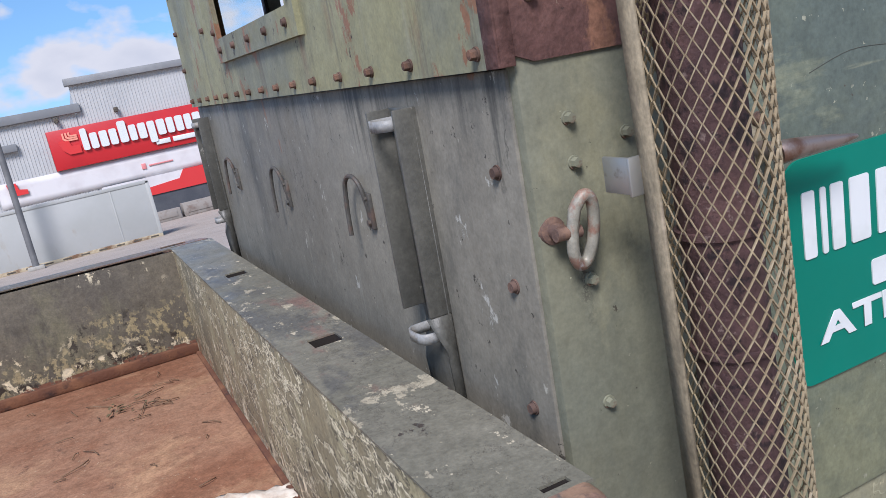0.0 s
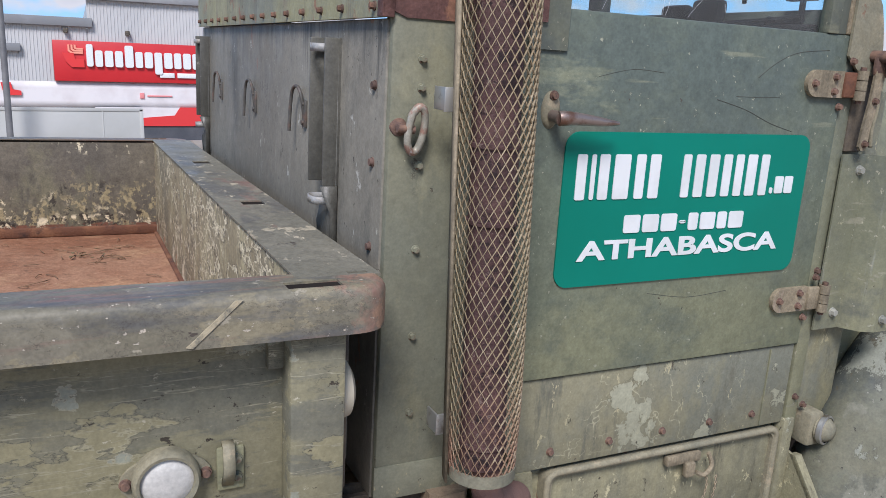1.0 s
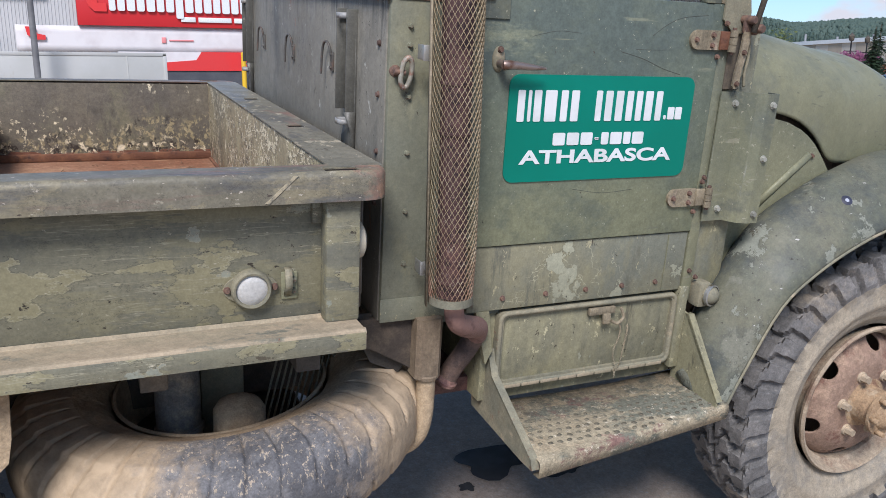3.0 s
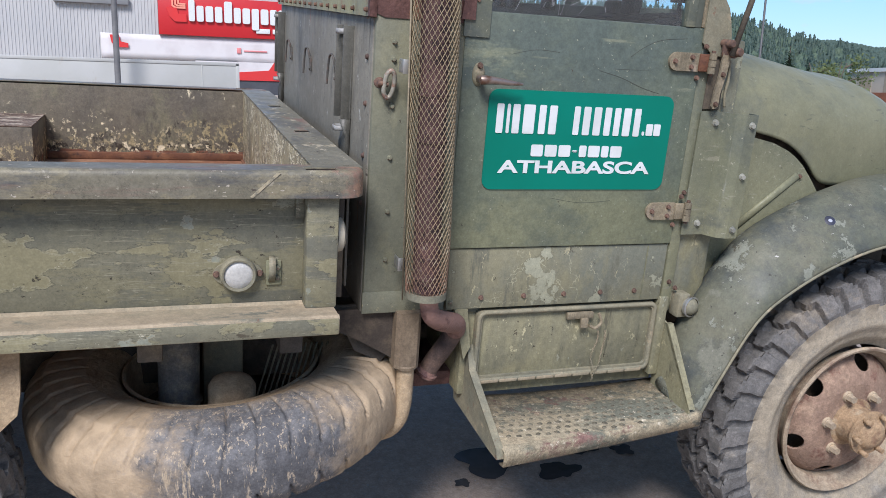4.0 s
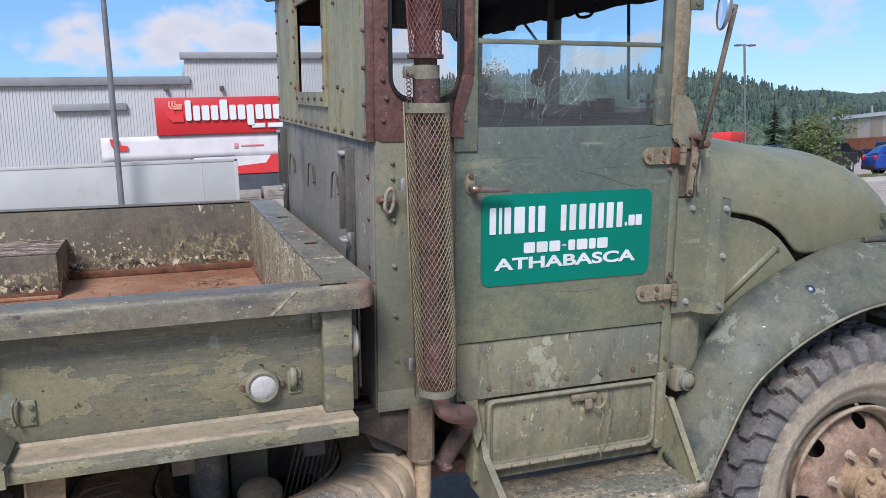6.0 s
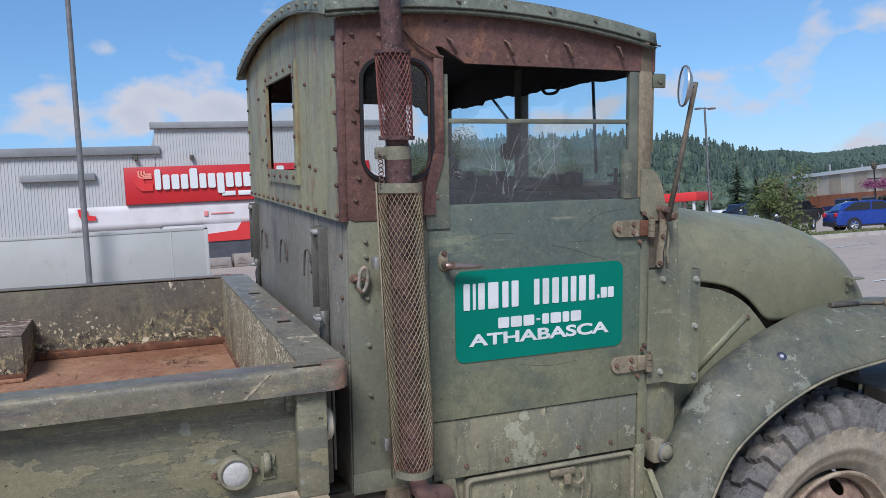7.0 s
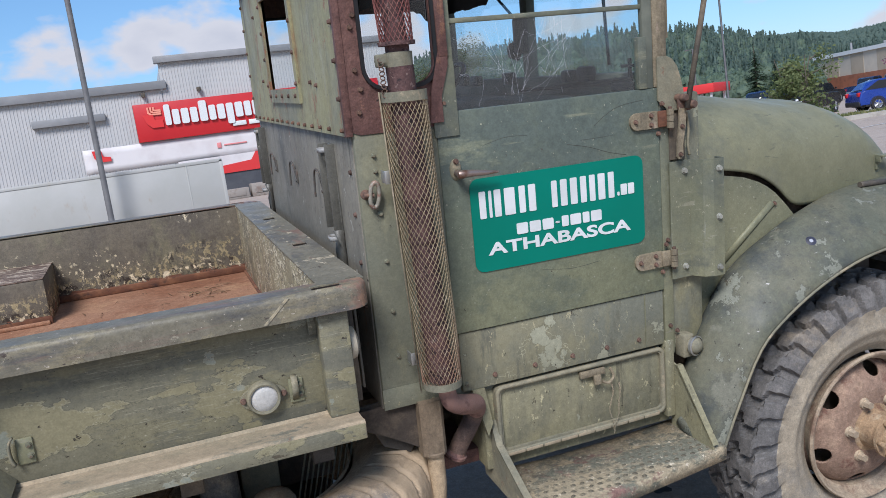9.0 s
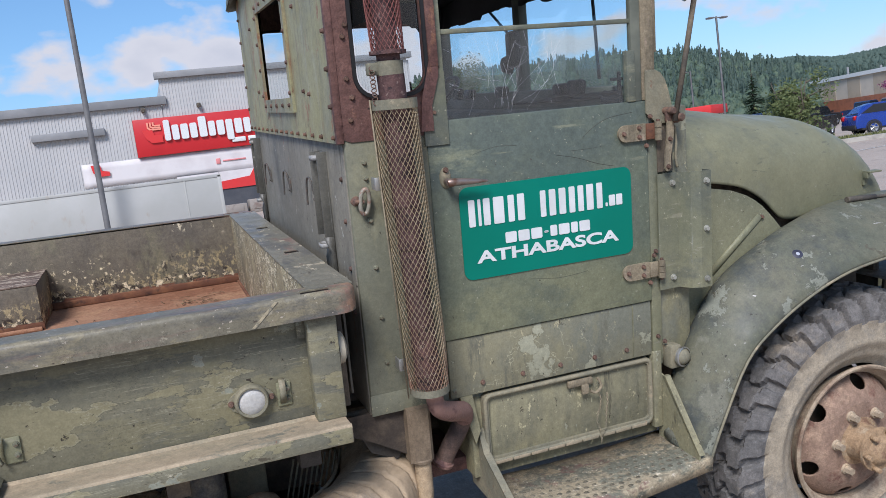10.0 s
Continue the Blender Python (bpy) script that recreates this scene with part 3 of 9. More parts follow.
SIDEWALL = material("dust_tan_sidewall_rubber", (0.285, 0.245, 0.182), 0.9, layers=(
    ((0.19, 0.178, 0.155), 4.0, 0.48, 0.64, ONE, 3.0, 9.0),
    ((0.34, 0.29, 0.215), 10.0, 0.55, 0.68, ONE, 7.0, 9.0)), bump=0.35, bump_scale=130, grain=0.16)
SPARE = material("mud_smeared_spare_rubber", (0.088, 0.087, 0.090), 0.78, layers=(
    ((0.150, 0.146, 0.144), 4.0, 0.45, 0.60, (1, 1, 0.5), 3.0, 10.0),
    ((0.30, 0.24, 0.17), 9.0, 0.60, 0.72, ONE, 4.0, 9.0),
    ((0.40, 0.32, 0.225), 12.0, 0.64, 0.67, (1, 0.6, 1), 11.0, 11.0),
    ((0.34, 0.28, 0.20), 26.0, 0.59, 0.64, (1.5, 0.22, 1.5), 2.0, 8.0), ((0.34, 0.28, 0.21), 60.0, 0.58, 0.60, (1.4, 0.3, 1.4), 12.0, 8.0)), bump=0.6, bump_scale=90, grain=0.2)
def smear(m, colour, at, r0, r1):
    """Lays a mud colour over a material, but for a rubbed patch round the point at."""
    nt = m.node_tree
    b = nt.nodes["Principled BSDF"]
    old = b.inputs["Base Color"].links[0].from_socket
    co, vd, ad = nt.nodes.new("ShaderNodeTexCoord"), nt.nodes.new("ShaderNodeVectorMath"), nt.nodes.new("ShaderNodeMath")
    vd.operation, ad.operation = "DISTANCE", "MULTIPLY_ADD"
    vd.inputs[1].default_value = at
    nt.links.new(co.outputs["Object"], vd.inputs[0])
    nt.links.new(fuzz(nt, 9.0, 10.0, ONE, 6.0), ad.inputs[0])
    ad.inputs[1].default_value = 0.55
    nt.links.new(vd.outputs["Value"], ad.inputs[2])
    mud = blend(nt, ramp(nt, fuzz(nt, 14.0, 9.0, ONE, 1.0), 0.42, 0.62), colour, tuple(v * 0.72 for v in colour))
    nt.links.new(blend(nt, ramp(nt, ad.outputs[0], r0, r1), old, mud), b.inputs["Base Color"])


smear(SPARE, (0.40, 0.305, 0.20), (0.03, 0.0, 0.53), 0.46, 0.60)
CLIP = material("pale_zinc_strap", (0.26, 0.26, 0.25), 0.5, layers=(((0.22, 0.20, 0.17), 40.0, 0.5, 0.62, ONE, 3.0, 6.0),), grain=0.15)
POSTW = material("brown_weathered_post", (0.215, 0.178, 0.118), 0.75, layers=(((0.140, 0.118, 0.080), 4.0, 0.46, 0.60, (3, 3, 0.4), 3.0, 9.0), ((0.25, 0.20, 0.145), 6.0, 0.57, 0.62, (3, 3, 0.5), 7.0, 10.0)), bump=0.5, bump_scale=90, grain=0.18)
BRKT = material("dark_olive_bracket_steel", (0.068, 0.067, 0.058), 0.45, layers=(((0.105, 0.102, 0.086), 4.0, 0.46, 0.60, (1, 1, 0.5), 3.0, 9.0), ((0.05, 0.047, 0.04), 7.0, 0.56, 0.62, (1, 1, 0.6), 8.0, 10.0), ((0.25, 0.24, 0.21), 30.0, 0.64, 0.66, (1, 1, 0.5), 5.0, 10.0)), bump=0.2, grain=0.12)
HOOKM = material("dark_painted_hook_wire", (0.072, 0.068, 0.060), 0.6, layers=(((0.10, 0.07, 0.055), 40.0, 0.5, 0.62, ONE, 3.0, 6.0),), grain=0.15)
RIM = material("dusty_brown_wheel_steel", (0.31, 0.25, 0.178), 0.8, layers=(
    ((0.18, 0.118, 0.082), 6.0, 0.48, 0.62, ONE, 3.0, 9.0),
    ((0.38, 0.30, 0.205), 9.0, 0.54, 0.68, ONE, 7.0, 9.0)), bump=0.4, bump_scale=90, grain=0.16)
DISC = material("dusty_rust_brown_disc", (0.225, 0.150, 0.108), 0.85, layers=(
    ((0.31, 0.215, 0.15), 5.0, 0.52, 0.62, ONE, 3.0, 9.0),
    ((0.14, 0.07, 0.05), 10.0, 0.56, 0.66, ONE, 7.0, 9.0)), bump=0.5, bump_scale=110, grain=0.18)
HUB = material("dusty_tan_brown_hub_steel", (0.30, 0.205, 0.12), 0.78, layers=(
    ((0.17, 0.095, 0.06), 14.0, 0.50, 0.62, ONE, 3.0, 9.0),
    ((0.37, 0.29, 0.195), 9.0, 0.56, 0.66, ONE, 8.0, 9.0)), bump=0.5, bump_scale=120, grain=0.18)
STEEL = material("dull_zinc_steel", (0.42, 0.42, 0.40), 0.4, metal=0.8, layers=(((0.2, 0.17, 0.13), 40.0, 0.55, 0.7, ONE, 3.0, 6.0),), bump=0.1)
BOLT = material("olive_bolt_paint", (0.17, 0.17, 0.12), 0.5, layers=(((0.11, 0.06, 0.04), 60.0, 0.5, 0.62, ONE, 2.0, 4.0),), vary=0.3)
BOLTW = material("pale_zinc_bolt", (0.29, 0.29, 0.25), 0.45, metal=0.3, vary=0.2)
RBOLT = material("rusty_bolt", (0.095, 0.058, 0.045), 0.8, layers=(((0.16, 0.095, 0.065), 70.0, 0.45, 0.6, ONE, 2.0, 4.0),), vary=0.3, bump=0.4)
CHROME = material("worn_chrome", (0.30, 0.24, 0.21), 0.36, metal=0.75, layers=(((0.18, 0.10, 0.07), 30.0, 0.52, 0.68, ONE, 3.0, 6.0),))
BLACK = material("black_rubber_trim", (0.012, 0.012, 0.013), 0.6, bump=0.1)
CLOTH = material("torn_dark_headliner", (0.040, 0.040, 0.044), 0.95, bump=0.4)
CABIN = material("dark_cab_paint", (0.085, 0.095, 0.076), 0.7, layers=(((0.153, 0.162, 0.128), 4.0, 0.45, 0.65, ONE, 3.0, 6.0),))
SIGN_G = material("green_magnetic_sheet", (0.0, 0.158, 0.110), 0.45, layers=(((0.0, 0.178, 0.126), 3.0, 0.4, 0.65, ONE, 2.0, 4.0),), bump=0.02, bump_scale=8, spec=0.2)
WHITE = material("white_vinyl", (0.64, 0.66, 0.66), 0.45, layers=(((0.56, 0.585, 0.575), 12.0, 0.45, 0.65, ONE, 2.0, 4.0),))
LENS = material("white_frosted_lens", (0.44, 0.43, 0.40), 0.35, spec=0.5, grain=0.1)
MIRROR = material("mirror_silver", (0.85, 0.86, 0.87), 0.04, metal=1.0, rough_var=0.0)


def glass_material(name, tint, rough, veil, shine=0.04):
    m = bpy.data.materials.new(name)
    m.use_nodes = True
    nt = m.node_tree
    nt.nodes.remove(nt.nodes["Principled BSDF"])
    out = nt.nodes["Material Output"]
    tr, gl, mx, lw = nt.nodes.new("ShaderNodeBsdfTransparent"), nt.nodes.new("ShaderNodeBsdfGlossy"), nt.nodes.new("ShaderNodeMixShader"), nt.nodes.new("ShaderNodeLayerWeight")
    df, mx2 = nt.nodes.new("ShaderNodeBsdfDiffuse"), nt.nodes.new("ShaderNodeMixShader")
    pw, ma = nt.nodes.new("ShaderNodeMath"), nt.nodes.new("ShaderNodeMath")
    pw.operation, ma.operation = "POWER", "MULTIPLY_ADD"
    pw.inputs[1].default_value, ma.inputs[1].default_value, ma.inputs[2].default_value = 5.0, 0.85, shine
    nt.links.new(lw.outputs["Facing"], pw.inputs[0])
    nt.links.new(pw.outputs[0], ma.inputs[0])
    tr.inputs["Color"].default_value = (*tint, 1)
    gl.inputs["Roughness"].default_value = rough
    df.inputs["Color"].default_value = (0.42, 0.45, 0.46, 1)
    mr = nt.nodes.new("ShaderNodeMapRange")
    mr.inputs["From Min"].default_value, mr.inputs["From Max"].default_value = 0.35, 0.7
    mr.inputs["To Min"].default_value, mr.inputs["To Max"].default_value = veil * 0.5, veil * 1.7
    nt.links.new(fuzz(nt, 5.0, 7.0, (1, 1, 0.5), 2.0), mr.inputs["Value"])
    nt.links.new(mr.outputs["Result"], mx2.inputs["Fac"])
    nt.links.new(ma.outputs[0], mx.inputs["Fac"])
    nt.links.new(tr.outputs["BSDF"], mx.inputs[1])
    nt.links.new(gl.outputs["BSDF"], mx.inputs[2])
    nt.links.new(mx.outputs["Shader"], mx2.inputs[1])
    nt.links.new(df.outputs["BSDF"], mx2.inputs[2])
    nt.links.new(mx2.outputs["Shader"], out.inputs["Surface"])
    return m


GLASS = glass_material("dusty_window_glass", (0.92, 0.985, 1.0), 0.03, 0.012, 0.085)
GLASS2 = glass_material("clear_window_glass", (0.945, 0.97, 0.975), 0.02, 0.015)

# ---------------------------------------------------------------- mesh helpers
SHARP = radians(38)


def part(name, bm, mat, parent=None, label="", flat=False, at=None):
    """Links a bmesh as one mesh object, as a part under a thing or under another part."""
    me = bpy.data.meshes.new(name)
    if not flat:
        for f in bm.faces:
            f.smooth = len(f.verts) <= 4
        for e in bm.edges:
            if len(e.link_faces) == 2 and e.calc_face_angle(0.0) > SHARP:
                e.smooth = False
    bm.to_mesh(me)
    bm.free()
    me.materials.append(mat)
    ob = new(name, me)
    if parent is not None:
        ob.parent = parent
    if at is not None:
        ob.matrix_basis = at
    if label:
        ob["label"] = label
    return ob


def again(ob, m, parent=None):
    """One more object on the same mesh, at the local pose m."""
    o = new(ob.name.split(".")[0], ob.data)
    o.parent = parent if parent is not None else ob.parent
    o.matrix_basis = m
    return o


def thing(name, label, category, m=None, group="", kind=""):
    ob = new(name)
    ob.empty_display_size = 0.2
    if m is not None:
        ob.matrix_basis = m
    return tagged(ob, label, category, group, kind)


def box(bm, x0, x1, y0, y1, z0, z1, bev=0.0, m=None, seg=2):
    g = bmesh.ops.create_cube(bm, size=1.0, matrix=Matrix.LocRotScale(((x0 + x1) / 2, (y0 + y1) / 2, (z0 + z1) / 2), None, (abs(x1 - x0), abs(y1 - y0), abs(z1 - z0))))
    vs = g["verts"]
    if bev:
        es = list({e for v in vs for e in v.link_edges})
        r = bmesh.ops.bevel(bm, geom=es, offset=bev, segments=seg, profile=0.5, affect="EDGES")
        vs = list({v for f in r["faces"] for v in f.verts} | {v for v in vs if v.is_valid})
    if m is not None:
        bmesh.ops.transform(bm, matrix=m, verts=vs)
    return bm


def sstep(v, a, b):
    t = min(1.0, max(0.0, (v - a) / (b - a)))
    return t * t * (3 - 2 * t)


def B():
    return bmesh.new()


def cyl(bm, p0, p1, r0, r1=None, seg=20, caps=True):
    p0, p1 = Vector(p0), Vector(p1)
    d = p1 - p0
    m = Matrix.Translation((p0 + p1) / 2) @ d.to_track_quat("Z", "Y").to_matrix().to_4x4()
    bmesh.ops.create_cone(bm, cap_ends=caps, segments=seg, radius1=r0, radius2=r0 if r1 is None else r1, depth=d.length, matrix=m)
    return bm


def poly(bm, pts, lo, hi, axis="y"):
    """A plate with the outline pts (two coordinates each), from lo to hi along the axis."""
    def place(a, b, h):
        return (a, h, b) if axis == "y" else ((h, a, b) if axis == "x" else (a, b, h))
    low, top = [bm.verts.new(place(a, b, lo)) for a, b in pts], [bm.verts.new(place(a, b, hi)) for a, b in pts]
    n = len(pts)
    faces = [bm.faces.new(low), bm.faces.new(list(reversed(top)))]
    faces += [bm.faces.new((low[i], top[i], top[(i + 1) % n], low[(i + 1) % n])) for i in range(n)]
    bmesh.ops.recalc_face_normals(bm, faces=faces)
    return bm


def ringplate(bm, outer, inner, lo, hi, axis="y"):
    """A plate with one opening; outer and inner have as many points."""
    def place(a, b, h):
        return (a, h, b) if axis == "y" else ((h, a, b) if axis == "x" else (a, b, h))
    n = len(outer)
    vs = [[bm.verts.new(place(a, b, h)) for a, b in pts] for pts in (outer, inner) for h in (lo, hi)]
    o0, o1, i0, i1 = vs
    faces = []
    for k in range(n):
        j = (k + 1) % n
        faces += [bm.faces.new((o0[k], o0[j], i0[j], i0[k])), bm.faces.new((o1[k], i1[k], i1[j], o1[j])),
                  bm.faces.new((o0[k], o1[k], o1[j], o0[j])), bm.faces.new((i0[k], i0[j], i1[j], i1[k]))]
    bmesh.ops.recalc_face_normals(bm, faces=faces)
    return bm


def rounded(x0, x1, z0, z1, r, seg=6):
    pts = []
    for cx, cz, a0 in ((x1 - r, z1 - r, 0), (x0 + r, z1 - r, 90), (x0 + r, z0 + r, 180), (x1 - r, z0 + r, 270)):
        pts += [(cx + r * math.cos(radians(a0 + 90 * k / seg)), cz + r * math.sin(radians(a0 + 90 * k / seg))) for k in range(seg + 1)]
    return pts


def tube(bm, path, r, seg=10, closed=False, caps=True):
    """A round tube along a path of points; r may be one radius or one for each point."""
    pts = [Vector(p) for p in path]
    n = len(pts)
    rings, up = [], None
    for k, p in enumerate(pts):
        a, b = (pts[(k - 1) % n], pts[(k + 1) % n]) if closed else (pts[max(k - 1, 0)], pts[min(k + 1, n - 1)])
        d = (b - a).normalized()
        if up is None:
            up = d.orthogonal().normalized()
        up = (up - d * up.dot(d)).normalized()
        side = d.cross(up)
        rad = r[k] if isinstance(r, (list, tuple)) else r
        rings.append([bm.verts.new(p + (up * math.cos(t) + side * math.sin(t)) * rad) for t in (2 * math.pi * i / seg for i in range(seg))])
    for k in range(n if closed else n - 1):
        a, b = rings[k], rings[(k + 1) % n]
        for i in range(seg):
            bm.faces.new((a[i], a[(i + 1) % seg], b[(i + 1) % seg], b[i]))
    if caps and not closed:
        bm.faces.new(list(reversed(rings[0])))
        bm.faces.new(rings[-1])
    return bm


def smooth_path(pts, n=6):
    """Points on a smooth line through the given ones."""
    p = [Vector(q) for q in pts]
    out = []
    for k in range(len(p) - 1):
        a, b, c, d = p[max(k - 1, 0)], p[k], p[k + 1], p[min(k + 2, len(p) - 1)]
        for i in range(n):
            t = i / n
            out.append(0.5 * ((2 * b) + (c - a) * t + (2 * a - 5 * b + 4 * c - d) * t * t + (3 * b - a - 3 * c + d) * t ** 3))
    return out + [p[-1]]


def lathe(bm, prof, centre, axis, seg=48):
    """Turns a profile of (radius, offset along the axis) round the axis through centre."""
    c, ax = Vector(centre), Vector(axis).normalized()
    u = ax.orthogonal().normalized()
    v = ax.cross(u)
    rings = []
    for i in range(seg):
        t = 2 * math.pi * i / seg
        d = u * math.cos(t) + v * math.sin(t)
        rings.append([bm.verts.new(c + d * r + ax * h) for r, h in prof])
    fs = []
    for i in range(seg):
        a, b = rings[i], rings[(i + 1) % seg]
        for k in range(len(prof) - 1):
            fs.append(bm.faces.new((a[k], a[k + 1], b[k + 1], b[k])))
    bmesh.ops.remove_doubles(bm, verts=[v2 for r in rings for v2 in r], dist=1e-6)
    bmesh.ops.recalc_face_normals(bm, faces=[f for f in bm.faces])
    return bm


def loft(bm, rows, closed=False):
    vs = [[bm.verts.new(p) for p in row] for row in rows]
    for a, b in zip(vs, vs[1:]):
        for k in range(len(a) if closed else len(a) - 1):
            j = (k + 1) % len(a)
            bm.faces.new((a[k], a[j], b[j], b[k]))
    return bm


def thick(ob, t, offset=0.0):
    s = ob.modifiers.new("thickness", "SOLIDIFY")
    s.thickness, s.offset = t, offset
    return ob


def bolt_mesh(name, r, h, mat, seg=6):
    """A hexagon or round bolt head whose base is at the origin, pointing to -y."""
    bm = B()
    cyl(bm, (0, 0.001, 0), (0, -h * 0.25, 0), r * 1.28, r * 1.2, 14)
    cyl(bm, (0, -h * 0.2, 0), (0, -h, 0), r, r * 0.86, seg)
    ob = part(name, bm, mat)
    me = ob.data
    bpy.data.objects.remove(ob)
    return me


def put(name, me, parent, m):
    o = new(name, me)
    o.parent = parent
    o.matrix_basis = m
    return o


TO_REAR = Matrix.Rotation(radians(-90), 4, "Z")     # turns a head that points to -y so that it points to -x
M_BOLT, M_BOLTW, M_RBOLT = bolt_mesh("bolt", 0.0058, 0.008, BOLT), bolt_mesh("bolt", 0.0085, 0.010, BOLTW), bolt_mesh("bolt", 0.0062, 0.008, RBOLT)
RUSTB = material("orange_rusted_bolt", (0.095, 0.058, 0.042), 0.85, layers=(((0.19, 0.10, 0.065), 90.0, 0.45, 0.6, ONE, 2.0, 4.0), ((0.07, 0.04, 0.03), 60.0, 0.52, 0.64, ONE, 5.0, 4.0)), vary=0.3, bump=0.5)
M_SEAM = bolt_mesh("bolt", 0.0058, 0.009, RUSTB)
M_RIVET, M_RIVETR = bolt_mesh("rivet", 0.006, 0.006, BOLT, 10), bolt_mesh("rivet", 0.0066, 0.0065, RBOLT, 10)

# ================================================================ the truck (all its parts in its own axes: x ahead, y across, z up)
truck = thing("army_truck", "old olive drab military cargo truck with peeling paint and rust", "truck", TRUCK)
CX = 0.872        # the truck's middle line

# ---- cab, lower shell
bm = B()
box(bm, -0.02, 0.0, 0.012, 1.732, 1.095, 1.888, 0.003)
rear = part("rear_wall", bm, OLIVE_GREY, truck, "grey faded olive lower rear cab wall")
bm = B()
box(bm, -0.016, 0.225, -0.001, 0.03, 1.095, 1.905, 0.006)
bm_seam = B()
box(bm_seam, -0.018, 0.222, -0.004, 0.0, 1.095, 1.158, 0.0012)
corner = part("corner_post", bm, CORNER, truck, "olive bolted corner panel")
part("corner_hem", bm_seam, CORNER, corner, "worn overlapping hem plate")
bm = B()
box(bm, -0.016, 0.225, 1.714, 1.745, 1.095, 1.886, 0.006)
part("corner_post", bm, CORNER, truck)
bm = B()
box(bm, 0.0, 1.1, 0.03, 1.715, 1.06, 1.092, 0.004)
part("cab_floor", bm, CABIN, truck)
# seam line on the corner panel and its bolts
for z in (1.832, 1.789, 1.670, 1.535, 1.388, 1.252):
    put("bolt", M_BOLT, corner, Matrix.Translation((0.034 + (1.83 - z) * 0.012, -0.001, z)))
for x, z in ((0.10, 1.806), (0.155, 1.19), (0.155, 1.125), (0.15, 1.44)):
    put("bolt", M_BOLT, corner, Matrix.Translation((x, -0.001, z)))
# lashing ring
bm = B()
lathe(bm, [(0.0, -0.002), (0.015, -0.002), (0.0135, 0.003), (0.008, 0.005), (0.008, 0.016), (0, 0.018)], (0.000, 0, 1.729), (0, -1, 0), 20)
cyl(bm, (-0.010, -0.020, 1.729), (0.018, -0.020, 1.727), 0.0065, seg=10)
part("ring_mount", bm, RBOLT, truck)
bm = B()
tube(bm, smooth_path([(0.008, -0.022, 1.729), (0.007, -0.021, 1.708), (0.014, -0.018, 1.694), (0.024, -0.017, 1.696), (0.031, -0.020, 1.714), (0.033, -0.024, 1.738), (0.029, -0.028, 1.757), (0.020, -0.029, 1.762), (0.011, -0.026, 1.750)], 4), 0.0062, 8, closed=True)
part("lashing_ring", bm, material("worn_painted_ring", (0.28, 0.265, 0.215), 0.5, metal=0.15, layers=(((0.26, 0.15, 0.11), 26.0, 0.48, 0.58, ONE, 1.0, 8.0), ((0.5, 0.5, 0.5), 18.0, 0.58, 0.64, ONE, 5.0, 8.0)), grain=0.15), truck, "worn painted steel lashing ring")
# seam rivets on the rear wall
for z in (1.788, 1.668, 1.53, 1.40):
    put("rivet", M_RIVETR, rear, Matrix.Translation((-0.02, 0.053, z)) @ TO_REAR)
# coat hooks
for y, z in ((1.40, 1.735), (0.93, 1.735), (0.47, 1.745)):
    bm = B()
    tube(bm, smooth_path([(-0.022, y - 0.025, z - 0.055), (-0.03, y - 0.025, z), (-0.034, y - 0.005, z + 0.018), (-0.036, y + 0.022, z + 0.008), (-0.038, y + 0.03, z - 0.03), (-0.04, y + 0.03, z - 0.075)], 5), 0.0036, 8)
    box(bm, -0.026, -0.019, y - 0.036, y - 0.016, z - 0.062, z - 0.008, 0.002)
    cyl(bm, (-0.02, y - 0.026, z - 0.016), (-0.03, y - 0.026, z - 0.016), 0.005, seg=8)
    cyl(bm, (-0.02, y - 0.026, z - 0.052), (-0.03, y - 0.026, z - 0.052), 0.005, seg=8)
    part("hook", bm, HOOKM, rear)
# upright lashing brackets with bent feet and pale clips
for y0, wide in ((0.262, 0.075), (1.635, 0.06)):
    flange_a = box(B(), -0.05, -0.018, y0 - wide / 2, y0 - wide / 2 + 0.006, 1.60, 1.858, 0.002)
    flange_b = box(B(), -0.056, -0.018, y0 + wide / 2 - 0.006, y0 + wide / 2, 1.60, 1.858, 0.002)
    bm = B()
    loft(bm, [[(-0.024, y0 - wide / 2, z) for z in (1.858, 1.58)] + [(-0.028, y0 - wide / 2 + 0.004, 1.46), (-0.024, y0 - wide / 2 - 0.002, 1.33)],
              [(-0.024, y0 + wide / 2, z) for z in (1.858, 1.58)] + [(-0.04, y0 + wide / 2 - 0.014, 1.53), (-0.03, y0 + wide / 2 - 0.02, 1.33)]])
    fin = B()
    loft(fin, [[(-0.055, y0 - wide / 2, 1.60), (-0.034, y0 - wide / 2 + 0.004, 1.55), (-0.03, y0 - wide / 2, 1.34)],
              [(-0.022, y0 - wide / 2, 1.60), (-0.022, y0 - wide / 2, 1.55), (-0.02, y0 - wide / 2, 1.34)]])
    br = part("lashing_bracket", bm, BRKT, truck, "dark grey upright steel bracket")
    thick(br, 0.003)
    part("bracket_flange", flange_a, BRKT, br)
    part("bracket_flange", flange_b, BRKT, br)
    thick(part("bracket_fin", fin, BRKT, br), 0.003)
    for z in (1.834, 1.565):
        ya, yb = y0 - wide * 0.36, y0 + wide * 0.30
        strap = smooth_path([(-0.022, yb, z), (-0.050, yb, z), (-0.060, yb - 0.008, z), (-0.062, y0, z), (-0.060, ya + 0.008, z), (-0.050, ya, z), (-0.028, ya, z)], 4)
        thick(part("clip", loft(B(), [[tuple(q) for q in strap], [(q.x, q.y, q.z + 0.014) for q in strap]]), CLIP, br, "pale bare steel clip"), 0.003)

